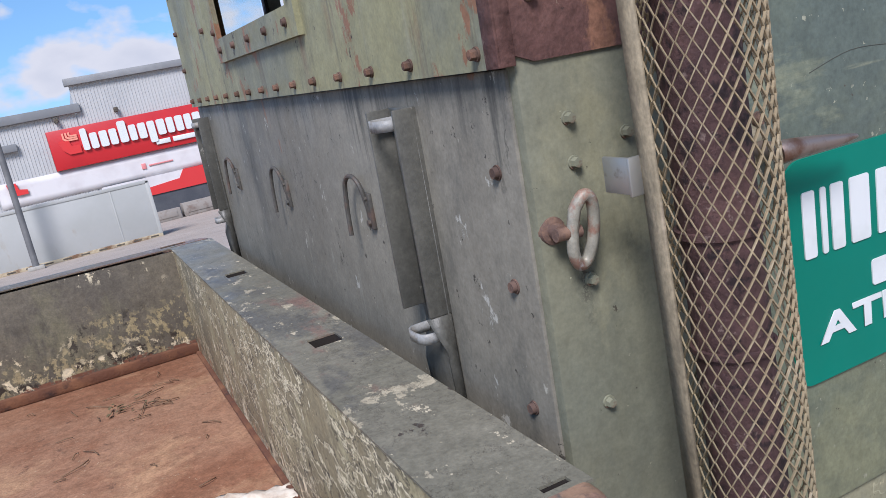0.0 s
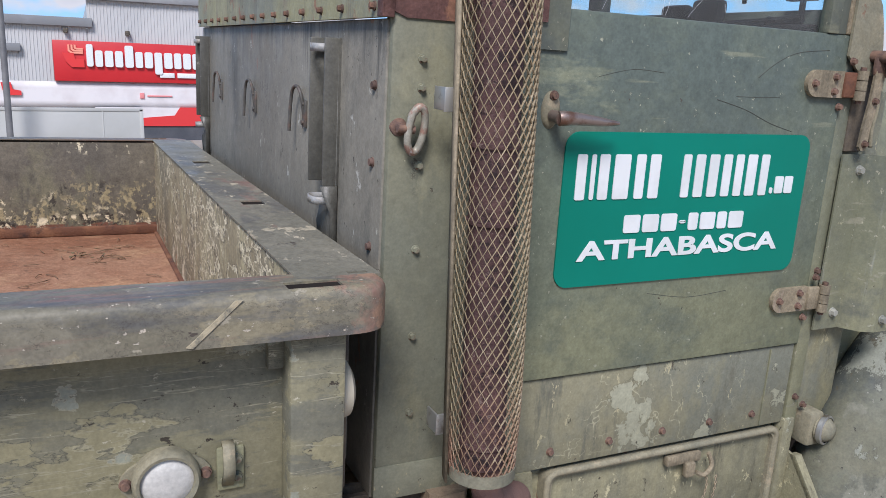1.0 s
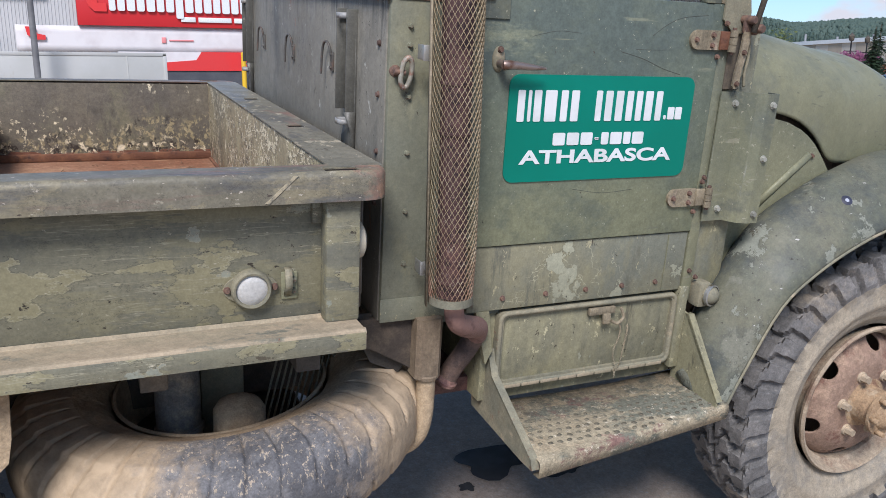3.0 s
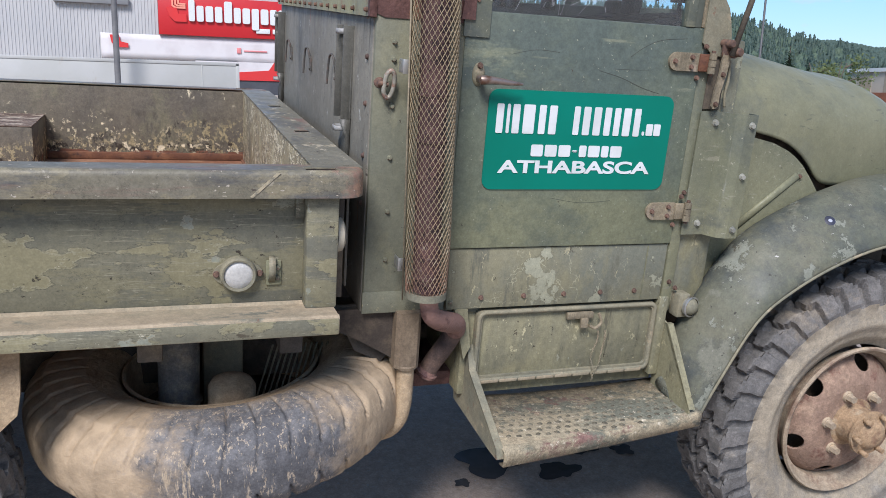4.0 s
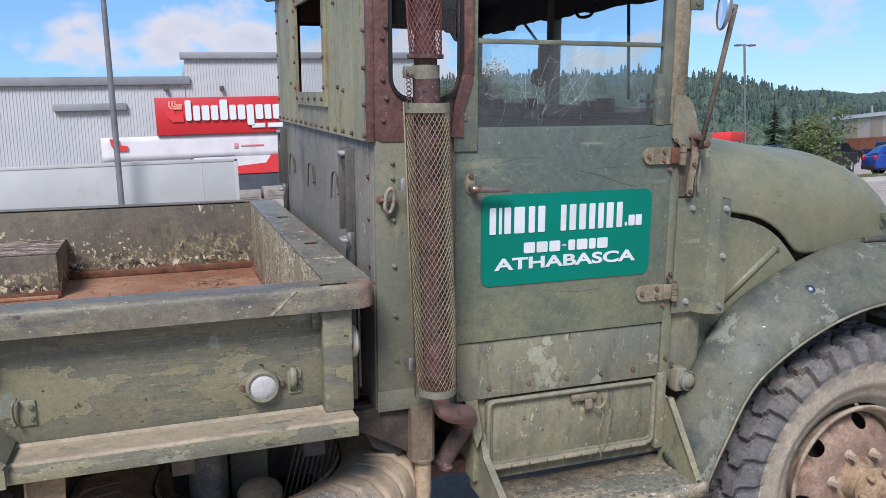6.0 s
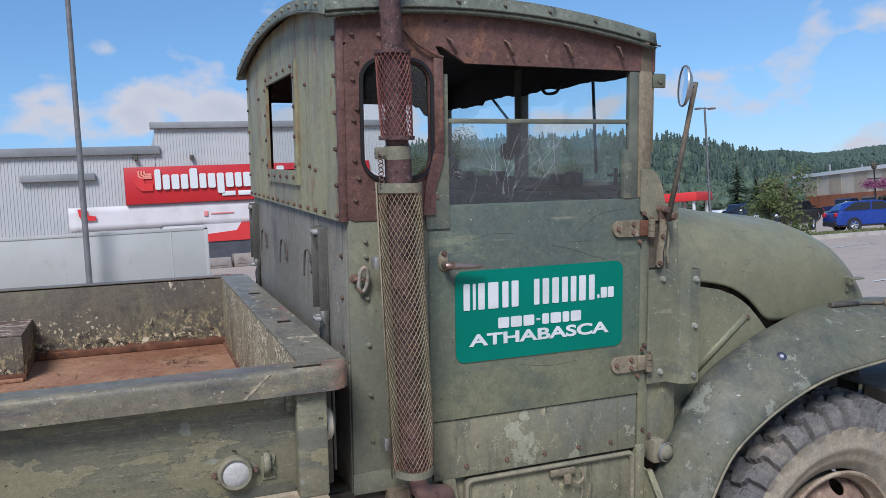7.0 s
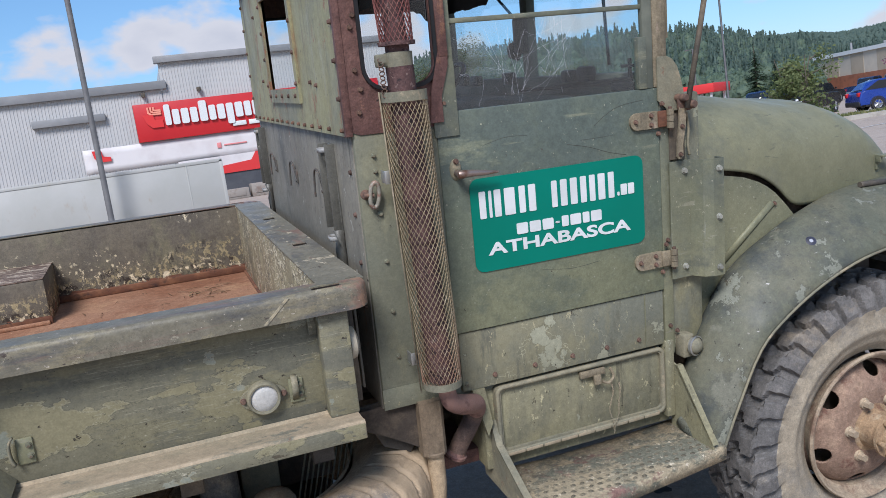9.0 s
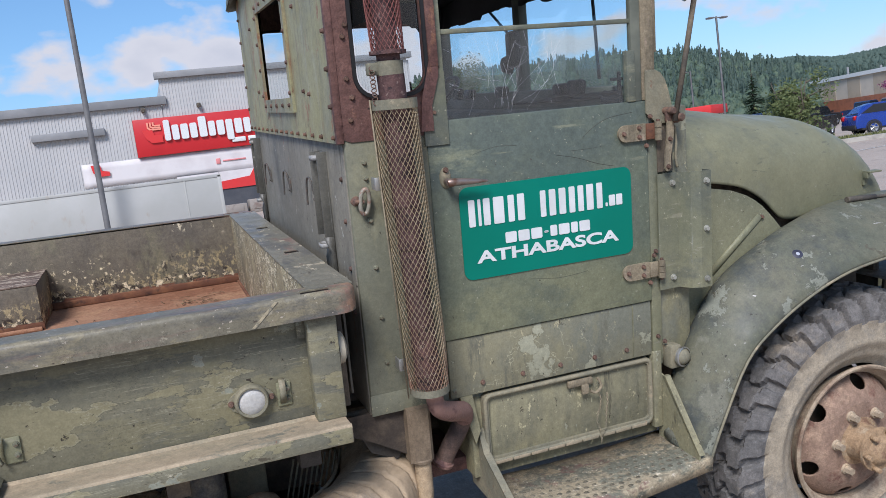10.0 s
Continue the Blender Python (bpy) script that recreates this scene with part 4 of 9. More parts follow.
# ---- cab, upper shell
UP_X = -0.032
def rim_z(x):
    return 2.450 + 0.118 * (x + 0.02) - 0.172 * (x + 0.02) ** 2
def crown(y):
    return 0.090 * (1 - abs((y - CX) / 0.885) ** 2.2)
# rear upper wall with its window opening: rounded arch on top
yw0, yw1, zw0, zw1 = 0.585, 1.145, 2.02, 2.362
bm = B()
def col(y0, y1, zlo, ztop):
    n = max(2, int((y1 - y0) / 0.06))
    ys = [y0 + (y1 - y0) * k / n for k in range(n + 1)]
    outline = [(y, ztop(y)) for y in ys] + [(y, zlo) for y in reversed(ys)]
    poly(bm, outline, UP_X, UP_X + 0.012, "x")
arch = lambda y: rim_z(0) + crown(y) + 0.008
col(-0.004, yw0, 1.889, arch)
col(yw1, 1.748, 1.889, arch)
col(yw0, yw1, zw1, arch)
col(yw0, yw1, 1.889, lambda y: zw0)
bmesh.ops.remove_doubles(bm, verts=bm.verts, dist=1e-4)
rear_up = part("upper_rear_wall", bm, OLIVE_STREAK, truck, "pale olive upper rear wall with rust streaks")
bm = B()
ringplate(bm, [(yw0 - 0.035, zw0 - 0.045), (yw1 + 0.03, zw0 - 0.045), (yw1 + 0.03, zw1 + 0.03), (yw0 - 0.035, zw1 + 0.035)],
          [(yw0 + 0.006, zw0 + 0.004), (yw1 - 0.006, zw0 + 0.004), (yw1 - 0.006, zw1 - 0.006), (yw0 + 0.006, zw1 - 0.006)], UP_X - 0.010, UP_X + 0.001, "x")
part("rear_window_frame", bm, OLIVE_STREAK, rear_up, "riveted rusty window frame")
for k in range(5):
    for z in (zw0 - 0.02, zw1 + 0.015):
        put("rivet", M_RIVETR, rear_up, Matrix.Translation((UP_X - 0.010, yw0 + 0.02 + 0.13 * k, z)) @ TO_REAR)
for k in range(4):
    for y in (yw0 - 0.018, yw1 + 0.013):
        put("rivet", M_RIVETR, rear_up, Matrix.Translation((UP_X - 0.010, y, zw0 + 0.02 + 0.1 * k)) @ TO_REAR)
for y in (0.035, 0.19, 0.31, 0.43, 0.55, 0.66, 0.77, 0.88, 0.99, 1.10, 1.22, 1.34, 1.46, 1.58, 1.70):
    put("bolt", M_SEAM, rear_up, Matrix.Translation((UP_X, y, 1.905)) @ TO_REAR)
for k in range(5):
    put("bolt", M_RBOLT, rear_up, Matrix.Translation((UP_X - 0.003, 0.024, 1.99 + 0.1 * k)) @ TO_REAR)
    put("bolt", M_RBOLT, rear_up, Matrix.Translation((UP_X, 1.715, 1.99 + 0.1 * k)) @ TO_REAR)
for y, z in ((0.30, 2.03), (0.42, 2.30), (0.38, 2.04), (1.33, 2.06), (1.38, 2.32)):
    put("bolt", M_RBOLT, rear_up, Matrix.Translation((UP_X, y, z)) @ TO_REAR)

# side upper: the rear quarter with a rounded window, the header over the door
def side_upper(y0, y1, mat, near):
    qw = rounded(0.037, 0.232, 2.012, 2.330, 0.055)
    n = len(qw)
    # the outline of the quarter panel, as many points as the opening has
    def out(px, pz):
        cx, cz = 0.1345, 2.171
        dx, dz = px - cx, pz - cz
        k = min((0.128 if dx > 0 else 0.1545) / abs(dx) if dx else 9, (0.281 if dz < 0 else 0.205) / abs(dz) if dz else 9)
        return (cx + dx * k, cz + dz * k)
    bm = B()
    ringplate(bm, [out(*p) for p in qw], qw, y0, y1)
    q = part("quarter_panel", bm, mat, truck, "rusted red-brown rear quarter panel")
    bm = B()
    xs = [-0.02 + 1.02 * k / 14 for k in range(15)]
    poly(bm, [(x, rim_z(x) + 0.012) for x in xs] + [(x, 2.376 if x < 0.3 else 2.335 - 0.01 * x) for x in reversed(xs)], y0, y1)
    part("door_header", bm, mat, truck, "rusted red-brown header over the door")
    bm = B()
    ringplate(bm, rounded(0.026, 0.243, 2.001, 2.341, 0.065), rounded(0.036, 0.233, 2.011, 2.331, 0.055), y0 - 0.008, y1 + 0.004)
    part("quarter_window_seal", bm, BLACK, q, "black rubber window seal")
    bm = B()
    poly(bm, rounded(0.044, 0.225, 2.019, 2.323, 0.048), (y0 + y1) / 2 - 0.002, (y0 + y1) / 2 + 0.002)
    g = part("quarter_window_glass", bm, GLASS2, q)
    g.visible_shadow = False
    return q
quarter = side_upper(-0.004, 0.012, PRIMER, True)
side_upper(1.733, 1.749, PRIMER, False)
for z in (1.95, 2.06, 2.17, 2.28, 2.40):
    put("bolt", M_RBOLT, quarter, Matrix.Translation((0.008, -0.004, z)))
for x, z in ((0.018, 2.01), (0.018, 2.20), (0.02, 2.33), (0.085, 2.40), (0.25, 1.95), (0.262, 2.10), (0.262, 2.25)):
    put("bolt", M_RBOLT, quarter, Matrix.Translation((x, -0.004, z)))
bm = box(B(), UP_X - 0.003, UP_X + 0.001, -0.0065, 0.017, 1.889, 2.44, 0.001)
box(bm, UP_X - 0.001, -0.016, -0.0065, -0.0015, 1.889, 2.44, 0.001)
part("corner_strip", bm, PRIMER, quarter, "red-brown painted strip round the corner")
# bent tie hooks on the header
for x in (0.30, 0.48, 0.68, 0.86):
    bm = B()
    tube(bm, [(x - 0.012, -0.006, 2.40), (x - 0.004, -0.018, 2.392), (x + 0.012, -0.02, 2.355)], 0.004, 6)
    part("tie_hook", bm, RBOLT, truck)
# drip strip and rear door pillar edge
bm = B()
tube(bm, smooth_path([(0.155, -0.012, 2.42), (0.20, -0.02, 2.375), (0.258, -0.015, 2.348), (0.272, -0.012, 2.345)], 4), 0.005, 6)
box(bm, 0.243, 0.272, -0.016, 0.02, 2.075, 2.345, 0.004)
poly(bm, [(0.205, 1.90), (0.243, 1.90), (0.243, 1.97), (0.268, 2.05), (0.272, 2.09), (0.243, 2.09), (0.215, 1.99)], -0.014, 0.015)
part("rear_door_pillar", bm, PRIMER, truck)

# roof: one crowned sheet with a turned-down edge and a row of bolts
rows = []
for i in range(23):
    x = -0.070 + 1.050 * i / 22
    row = []
    for k in range(33):
        s = -1 + 2 * k / 32
        y = CX + s * 0.905
        edge = min(1.0, (1 - abs(s)) / 0.055)
        drop = 0.045 * (1 - math.sqrt(max(0.0, 1 - (1 - edge) ** 2)))
        fx = min(1.0, (x + 0.070) / 0.06, (0.980 - x) / 0.06)
        drop_x = 0.04 * (1 - math.sqrt(max(0.0, 1 - (1 - fx) ** 2)))
        row.append((x, y, rim_z(x) + crown(y) + 0.045 - max(drop, drop_x)))
    rows.append(row)
bm = loft(B(), rows)
roof = thick(part("roof", bm, ROOF, truck, "crowned olive roof sheet with flaking paint"), 0.012)
bm = B()
edge = [(-0.069 + 1.046 * k / 20, -0.036) for k in range(21)]
loft(bm, [[(x, -0.034, rim_z(x) + 0.042) for x, _ in edge], [(x, -0.037, rim_z(x) + 0.012) for x, _ in edge], [(x, -0.042, rim_z(x) + 0.008) for x, _ in edge]])
loft(bm, [[(x, 1.779, rim_z(x) + 0.042) for x, _ in edge], [(x, 1.781, rim_z(x) + 0.012) for x, _ in edge], [(x, 1.795, rim_z(x) + 0.004) for x, _ in edge]])
ys = [-0.036 + 1.816 * k / 30 for k in range(31)]
loft(bm, [[(-0.067, y, rim_z(0) + crown(y) + 0.035) for y in ys], [(-0.071, y, rim_z(0) + crown(y) - 0.004) for y in ys], [(-0.075, y, rim_z(0) + crown(y) - 0.006) for y in ys]])
loft(bm, [[(0.976, y, rim_z(0.98) + crown(y) + 0.03) for y in ys], [(0.980, y, rim_z(0.98) + crown(y) + 0.012) for y in ys], [(0.996, y, rim_z(0.98) + crown(y) + 0.009) for y in ys]])
thick(part("roof_edge", bm, ROOF, roof), 0.005)
for x in (0.10, 0.31, 0.454, 0.60, 0.755, 0.909):
    put("bolt", M_BOLT, roof, Matrix.Translation((x, -0.037, rim_z(x) + 0.028)))
for k in range(14):
    y = 0.06 + 0.125 * k
    put("bolt", M_BOLT, roof, Matrix.Translation((-0.071, y, rim_z(0) + crown(y) + 0.018)) @ TO_REAR)

# ---- door
door = part("door", box(B(), 0.222, 0.958, -0.003, 0.022, 1.277, 1.925, 0.005), OLIVE_DOOR, truck, "olive drab cab door with scratched paint")
bm = B()
box(bm, 0.232, 0.955, 0.004, 0.03, 1.09, 1.275, 0.003)
lower = part("lower_cab_panel", bm, OLIVE_LOW, truck, "scuffed olive panel below the door")
for x in (0.339, 0.476, 0.609, 0.735, 0.856):
    put("rivet", M_RIVETR, lower, Matrix.Translation((x, 0.004, 1.124)))
put("rivet", M_RIVET, lower, Matrix.Translation((0.245, 0.004, 1.115)))
bm = B()
box(bm, 0.958, 0.995, 0.0, 0.05, 1.05, 1.93, 0.004)
box(bm, 0.882, 0.884, 0.001, 0.006, 1.095, 1.27)
pillar = part("front_cab_pillar", bm, OLIVE, truck)
for z in (1.15, 1.44):
    put("bolt", M_RBOLT, pillar, Matrix.Translation((0.977, 0.0, z)))
# door window frame: the opening above the door, pane half wound up
bm = B()
poly(bm, [(0.216, 1.858), (0.288, 1.858), (0.288, 2.06), (0.278, 2.075), (0.262, 2.06), (0.252, 2.02), (0.216, 1.945)], -0.008, 0.004)
part("corner_plate", bm, OLIVE, door)
part("window_channel", box(B(), 0.908, 0.942, -0.002, 0.02, 1.925, 2.325, 0.003), CABIN, door)
part("window_channel", box(B(), 0.262, 0.29, -0.002, 0.02, 1.925, 2.30, 0.003), OLIVE, door)
part("window_stop", box(B(), 0.888, 0.918, -0.006, 0.02, 1.925, 2.08, 0.003), OLIVE, door)
bm = B()
box(bm, 0.27, 0.912, 0.004, 0.016, 2.161, 2.175, 0.003)
box(bm, 0.270, 0.284, 0.004, 0.016, 1.925, 2.165, 0.003)
part("glass_edge_channel", bm, OLIVE, door, "olive channel on the pane's edge")
bm = B()
box(bm, 0.280, 0.908, 0.009, 0.012, 1.925, 2.165)
g = part("window_glass", bm, GLASS, door, "dusty cracked window pane, half wound up")
g.visible_shadow = False
# cracks
random.seed(5)
bm = B()
def crack(x, z, a, steps, d0):
    pts = []
    for s in range(steps):
        pts.append((x, 0.0075, z))
        a += random.uniform(-0.16, 0.16)
        d = d0 * random.uniform(0.6, 1.3)
        x, z = min(0.90, max(0.288, x + d * math.cos(a))), min(2.158, max(1.928, z + d * math.sin(a)))
    tube(bm, pts, 0.00017, 4, caps=False)
for x, z, a, n, d in ((0.488, 1.93, 1.52, 14, 0.017), (0.494, 1.93, 1.30, 17, 0.016), (0.47, 1.95, 1.75, 13, 0.015), (0.505, 1.98, 0.85, 15, 0.016), (0.52, 1.955, 0.62, 11, 0.015), (0.455, 1.99, 2.15, 10, 0.016), (0.545, 1.93, 1.05, 12, 0.015),
                      (0.55, 2.158, -1.40, 13, 0.017), (0.59, 2.155, -1.85, 15, 0.015), (0.64, 2.158, -1.75, 13, 0.016), (0.69, 2.158, -2.20, 15, 0.015), (0.43, 2.158, -1.35, 12, 0.016), (0.39, 2.15, -1.05, 10, 0.015), (0.53, 2.11, 0.12, 12, 0.015), (0.49, 2.05, 0.35, 12, 0.014), (0.47, 2.02, 3.0, 8, 0.014), (0.60, 2.06, 2.6, 9, 0.014), (0.36, 1.93, 1.1, 7, 0.014)):
    crack(x, z, a, n, d)
for k in range(26):
    crack(random.uniform(0.42, 0.64), random.uniform(1.94, 2.15), random.uniform(0.9, 2.2), random.randint(2, 5), 0.010)
for k in range(6):
    crack(random.uniform(0.295, 0.33), random.uniform(1.95, 2.13), random.uniform(-0.6, 0.6), 3, 0.012)
part("cracks", bm, material("glass_crack_white", (0.75, 0.78, 0.8), 0.4, rough_var=0), door, "white crack lines in the glass")["kind"] = "stuff"
# windscreen post at the door's front
bm = B()
box(bm, 0.942, 0.992, -0.004, 0.05, 1.925, 2.415, 0.006)
box(bm, 0.992, 1.004, 0.004, 0.04, 2.07, 2.415, 0.003)
post = part("windscreen_post", bm, POSTW, truck, "tan weathered windscreen post")
bm = B()
box(bm, 0.995, 1.045, 0.0, 0.006, 2.275, 2.32, 0.004)
cyl(bm, (1.022, -0.004, 2.298), (1.022, 0.01, 2.298), 0.009, seg=12)
part("tab", bm, OLIVE, post)
# long scratches scraped through the paint beside the upper hinge
SCRATCH = material("dark_scratch", (0.062, 0.064, 0.052), 0.7)
for pts, w in (([(0.724, 1.833), (0.767, 1.863), (0.82, 1.884), (0.902, 1.893)], 0.0007), ([(0.629, 1.790), (0.703, 1.773), (0.771, 1.749), (0.832, 1.734)], 0.0008), ([(0.675, 1.797), (0.73, 1.797), (0.787, 1.799)], 0.0005), ([(0.36, 1.82), (0.43, 1.835), (0.50, 1.832)], 0.0005), ([(0.52, 1.425), (0.62, 1.41), (0.72, 1.416)], 0.0006)):
    part("scratch", tube(B(), smooth_path([(x, -0.0030, z) for x, z in pts], 5), w, 5), SCRATCH, door)
# door handle
bm = B()
lathe(bm, [(0.0, 0.009), (0.010, 0.009), (0.016, 0.005), (0.018, 0.0), (0.018, -0.003)], (0, 0, 0), (0, -1, 0), 24)
for v in bm.verts:
    v.co.z *= 1.75
bmesh.ops.translate(bm, verts=bm.verts, vec=(0.268, -0.003, 1.762))
esc = part("handle_plate", bm, DUSTY2, door, "oval worn handle plate")
bm = B()
cyl(bm, (0.268, -0.012, 1.753), (0.268, -0.040, 1.751), 0.010, 0.011, 14)
tube(bm, smooth_path([(0.262, -0.040, 1.751), (0.282, -0.044, 1.752), (0.315, -0.044, 1.750), (0.350, -0.043, 1.747), (0.383, -0.040, 1.745)], 4), [0.012, 0.0125, 0.0125, 0.012, 0.0115, 0.011, 0.0105, 0.010, 0.0095, 0.009, 0.0085, 0.008, 0.007, 0.006, 0.005, 0.004, 0.003], 12)
part("door_handle", bm, CHROME, door, "tarnished chrome door handle")
put("bolt", M_RIVETR, esc, Matrix.Translation((0.268, -0.012, 1.786)))
# hinges
for z, x0 in ((1.829, 0.846), (1.384, 0.846)):
    bm = B()
    tip = [(x0 + 0.026 - 0.026 * math.sin(radians(k)), z + 0.026 * math.cos(radians(k))) for k in range(0, 181, 15)]
    poly(bm, tip + [(x0 + 0.100, z - 0.026), (x0 + 0.100, z + 0.026)], -0.013, -0.003)
    h = part("hinge", bm, POSTW, door, "tan rust-stained strap hinge")
    part("hinge_leaf", box(B(), x0 + 0.098, x0 + 0.136, -0.019, -0.005, z - 0.025, z + 0.025, 0.004), RUST if z > 1.5 else POSTW, h, "rusty hinge leaf")
    for dz in (-0.020, 0.0, 0.020):
        part("hinge_knuckle", cyl(B(), (x0 + 0.138, -0.022, z + dz - 0.0092), (x0 + 0.138, -0.022, z + dz + 0.0092), 0.0115, seg=14), POSTW, h)
    part("hinge_pin", cyl(B(), (x0 + 0.138, -0.022, z - 0.036), (x0 + 0.138, -0.022, z + 0.036), 0.006, seg=10), RBOLT, h)
    for dx, dz in ((0.018, 0), (0.074, 0.014), (0.074, -0.014)):
        put("bolt", M_RBOLT, h, Matrix.Translation((x0 + dx, -0.013, z + dz)))
    put("bolt", M_RBOLT, h, Matrix.Translation((x0 + 0.116, -0.012, z + 0.046)))
    put("bolt", M_RBOLT, h, Matrix.Translation((x0 + 0.104, -0.006, z - 0.044)))

# ---- sign on the door
sign = thing("door_sign", "green magnetic door sign with white lettering", "sign", TRUCK)
bm = B()
poly(bm, rounded(0.304, 0.888, 1.4505, 1.7275, 0.028), -0.0065, -0.0035)
part("sheet", bm, SIGN_G, sign)


def lettering(text, x0, x1, z0, z1, y, parent, mat, bold=0.0, name="lettering"):
    """Letters in the built-in font, fitted into a rectangle that faces -y."""
    cu = bpy.data.curves.new(name, "FONT")
    cu.body, cu.extrude, cu.offset = text, 0.0006, bold
    tmp = new(name, cu)
    dg = bpy.context.evaluated_depsgraph_get()
    me = bpy.data.meshes.new_from_object(tmp.evaluated_get(dg))
    bpy.data.objects.remove(tmp)
    xs, zs = [v.co.x for v in me.vertices], [v.co.y for v in me.vertices]
    kx, kz = (x1 - x0) / (max(xs) - min(xs)), (z1 - z0) / (max(zs) - min(zs))
    lo_x, lo_z = min(xs), min(zs)
    for v in me.vertices:
        v.co = (x0 + (v.co.x - lo_x) * kx, y - v.co.z, z0 + (v.co.y - lo_z) * kz)
    me.materials.clear()
    me.materials.append(mat)
    ob = new(name, me)
    ob.parent = parent
    return ob


lettering("ATHABASCA", 0.346, 0.836, 1.4975, 1.5345, -0.0074, sign, WHITE, 0.030)
# the trade name and the number below it: plain white bars of their size
for x0, x1 in ((0.330, 0.352), (0.356, 0.366), (0.371, 0.394), (0.399, 0.436), (0.440, 0.462), (0.467, 0.492),
               (0.533, 0.553), (0.559, 0.583), (0.588, 0.613), (0.618, 0.640), (0.645, 0.666), (0.671, 0.697), (0.702, 0.724)):
    bm = B()
    poly(bm, rounded(x0 * 1.16 - 0.053, x0 * 1.16 - 0.053 + (x1 - x0) * 0.92, 1.609, 1.689, 0.003, 2), -0.0082, -0.0066)
    part("bar", bm, WHITE, sign)
for x0, x1, h in ((0.792, 0.800, 0.012), (0.805, 0.827, 0.034), (0.831, 0.853, 0.034)):
    bm = B()
    poly(bm, rounded(x0, x1, 1.612, 1.612 + h, 0.003, 2), -0.0082, -0.0066)
    part("bar", bm, WHITE, sign)
for k, w in enumerate((0.032, 0.032, 0.032, 0.014, 0.02, 0.032, 0.02, 0.032)):
    x = 0.443 + 1.15 * sum((0.032, 0.032, 0.032, 0.014, 0.02, 0.032, 0.02, 0.032)[:k]) + 0.0062 * k
    bm = B()
    zc = 1.5625
    w *= 1.15
    poly(bm, rounded(x, x + w, zc - (0.003 if k == 3 else 0.0165), zc + (0.003 if k == 3 else 0.0165), 0.004, 2), -0.0082, -0.0066)
    part("bar", bm, WHITE, sign)

# ---- exhaust stack
def axis_pt(z):
    t = (z - 1.17) / 0.82
    return Vector((0.133 - 0.028 * t, -0.10, z))
exhaust = part("exhaust_pipe", cyl(cyl(cyl(B(), axis_pt(1.195), axis_pt(2.06), 0.0365, seg=24), axis_pt(2.0), axis_pt(2.13), 0.031, seg=24), axis_pt(2.10), axis_pt(3.15), 0.0285, seg=24), PIPE, truck, "rusted purple-brown exhaust stack")
for z in (1.60, 1.715, 1.235):
    part("pipe_band", lathe(B(), [(0.037, -0.004), (0.0405, -0.003), (0.0405, 0.003), (0.037, 0.004)], axis_pt(z), (0, 0, 1), 24), PIPE, exhaust)
bm = B()
c = axis_pt(2.077)
lathe(bm, [(0.030, -0.019), (0.036, -0.018), (0.0365, 0.018), (0.030, 0.019)], c, (0, 0, 1), 28)
box(bm, c.x - 0.062, c.x - 0.03, c.y - 0.012, c.y + 0.012, c.z - 0.016, c.z + 0.016, 0.004)
cyl(bm, (c.x - 0.052, c.y - 0.025, c.z), (c.x - 0.052, c.y + 0.02, c.z), 0.008, seg=8)
part("pipe_clamp", bm, DUSTY2, exhaust, "tan steel band clamp")
bm = B()
way = smooth_path([(0.144, -0.10, 1.20), (0.145, -0.10, 1.148), (0.156, -0.096, 1.118), (0.187, -0.076, 1.094), (0.228, -0.043, 1.072), (0.260, -0.012, 1.052), (0.268, 0.008, 1.024)], 6)
tube(bm, way, [0.0255 + 0.0045 * sstep(k / len(way), 0.2, 0.6) for k in range(len(way))], 20)
part("exhaust_elbow", bm, ELBOW, exhaust, "pinkish brown rusted elbow pipe")
bm = tube(B(), smooth_path([(0.267, 0.006, 1.030), (0.262, 0.016, 1.004), (0.245, 0.028, 0.962), (0.222, 0.042, 0.915), (0.200, 0.055, 0.862)], 5), 0.0285, 20)
part("return_pipe", bm, material("dark_brown_rusted_pipe", (0.130, 0.084, 0.064), 0.75, layers=(((0.060, 0.042, 0.036), 6.0, 0.46, 0.62, ONE, 3.0, 8.0), ((0.150, 0.095, 0.072), 14.0, 0.58, 0.66, ONE, 7.0, 9.0)), bump=0.4, bump_scale=110, grain=0.16), exhaust, "dark brown rusted lower pipe")
bm = B()
lathe(bm, [(0.027, -0.008), (0.035, -0.006), (0.036, 0.004), (0.031, 0.007), (0.028, 0.016)], (0.204, 0.052, 0.874), (0.36, -0.22, 0.90), 24)
part("pipe_flange", bm, ELBOW, exhaust)


def expanded(z0, z1, r, cols, pitch, wire, deep):
    """Expanded metal rolled into a tube: zigzag ribbons, deeper than wide, that meet their neighbours."""
    verts, faces = [], []
    rowsn = int((z1 - z0) / (pitch / 2))
    step = 2 * math.pi / cols
    for k in range(cols):
        prev = None
        for j in range(rowsn * 2 + 1):
            z = z0 + (z1 - z0) * j / (rowsn * 2)
            whole = j % 2 == 0
            side = (1 if (j // 2 + k) % 2 else -1) if whole else 0
            a = step * k + side * step * 0.46
            c0 = axis_pt(z)
            swell = r * (1 - 0.07 * (1 - sstep(z, z0, z0 + 0.14))) + 0.0008 * math.sin(z * 9.0 + 2 * math.cos(a)) + (0.0006 if (j // 2 + k) % 2 else -0.0006) * (1 if whole else 0)
            base = len(verts)
            for da, dr in ((-wire, -deep), (wire, -deep * 0.6), (wire, deep), (-wire, deep * 0.6)):
                rr = swell + dr
                verts.append((c0.x + rr * math.cos(a) - da * math.sin(a), c0.y + rr * math.sin(a) + da * math.cos(a), z))
            if prev is not None:
                for q in range(4):
                    faces.append((prev + q, prev + (q + 1) % 4, base + (q + 1) % 4, base + q))
            prev = base
    return verts, faces


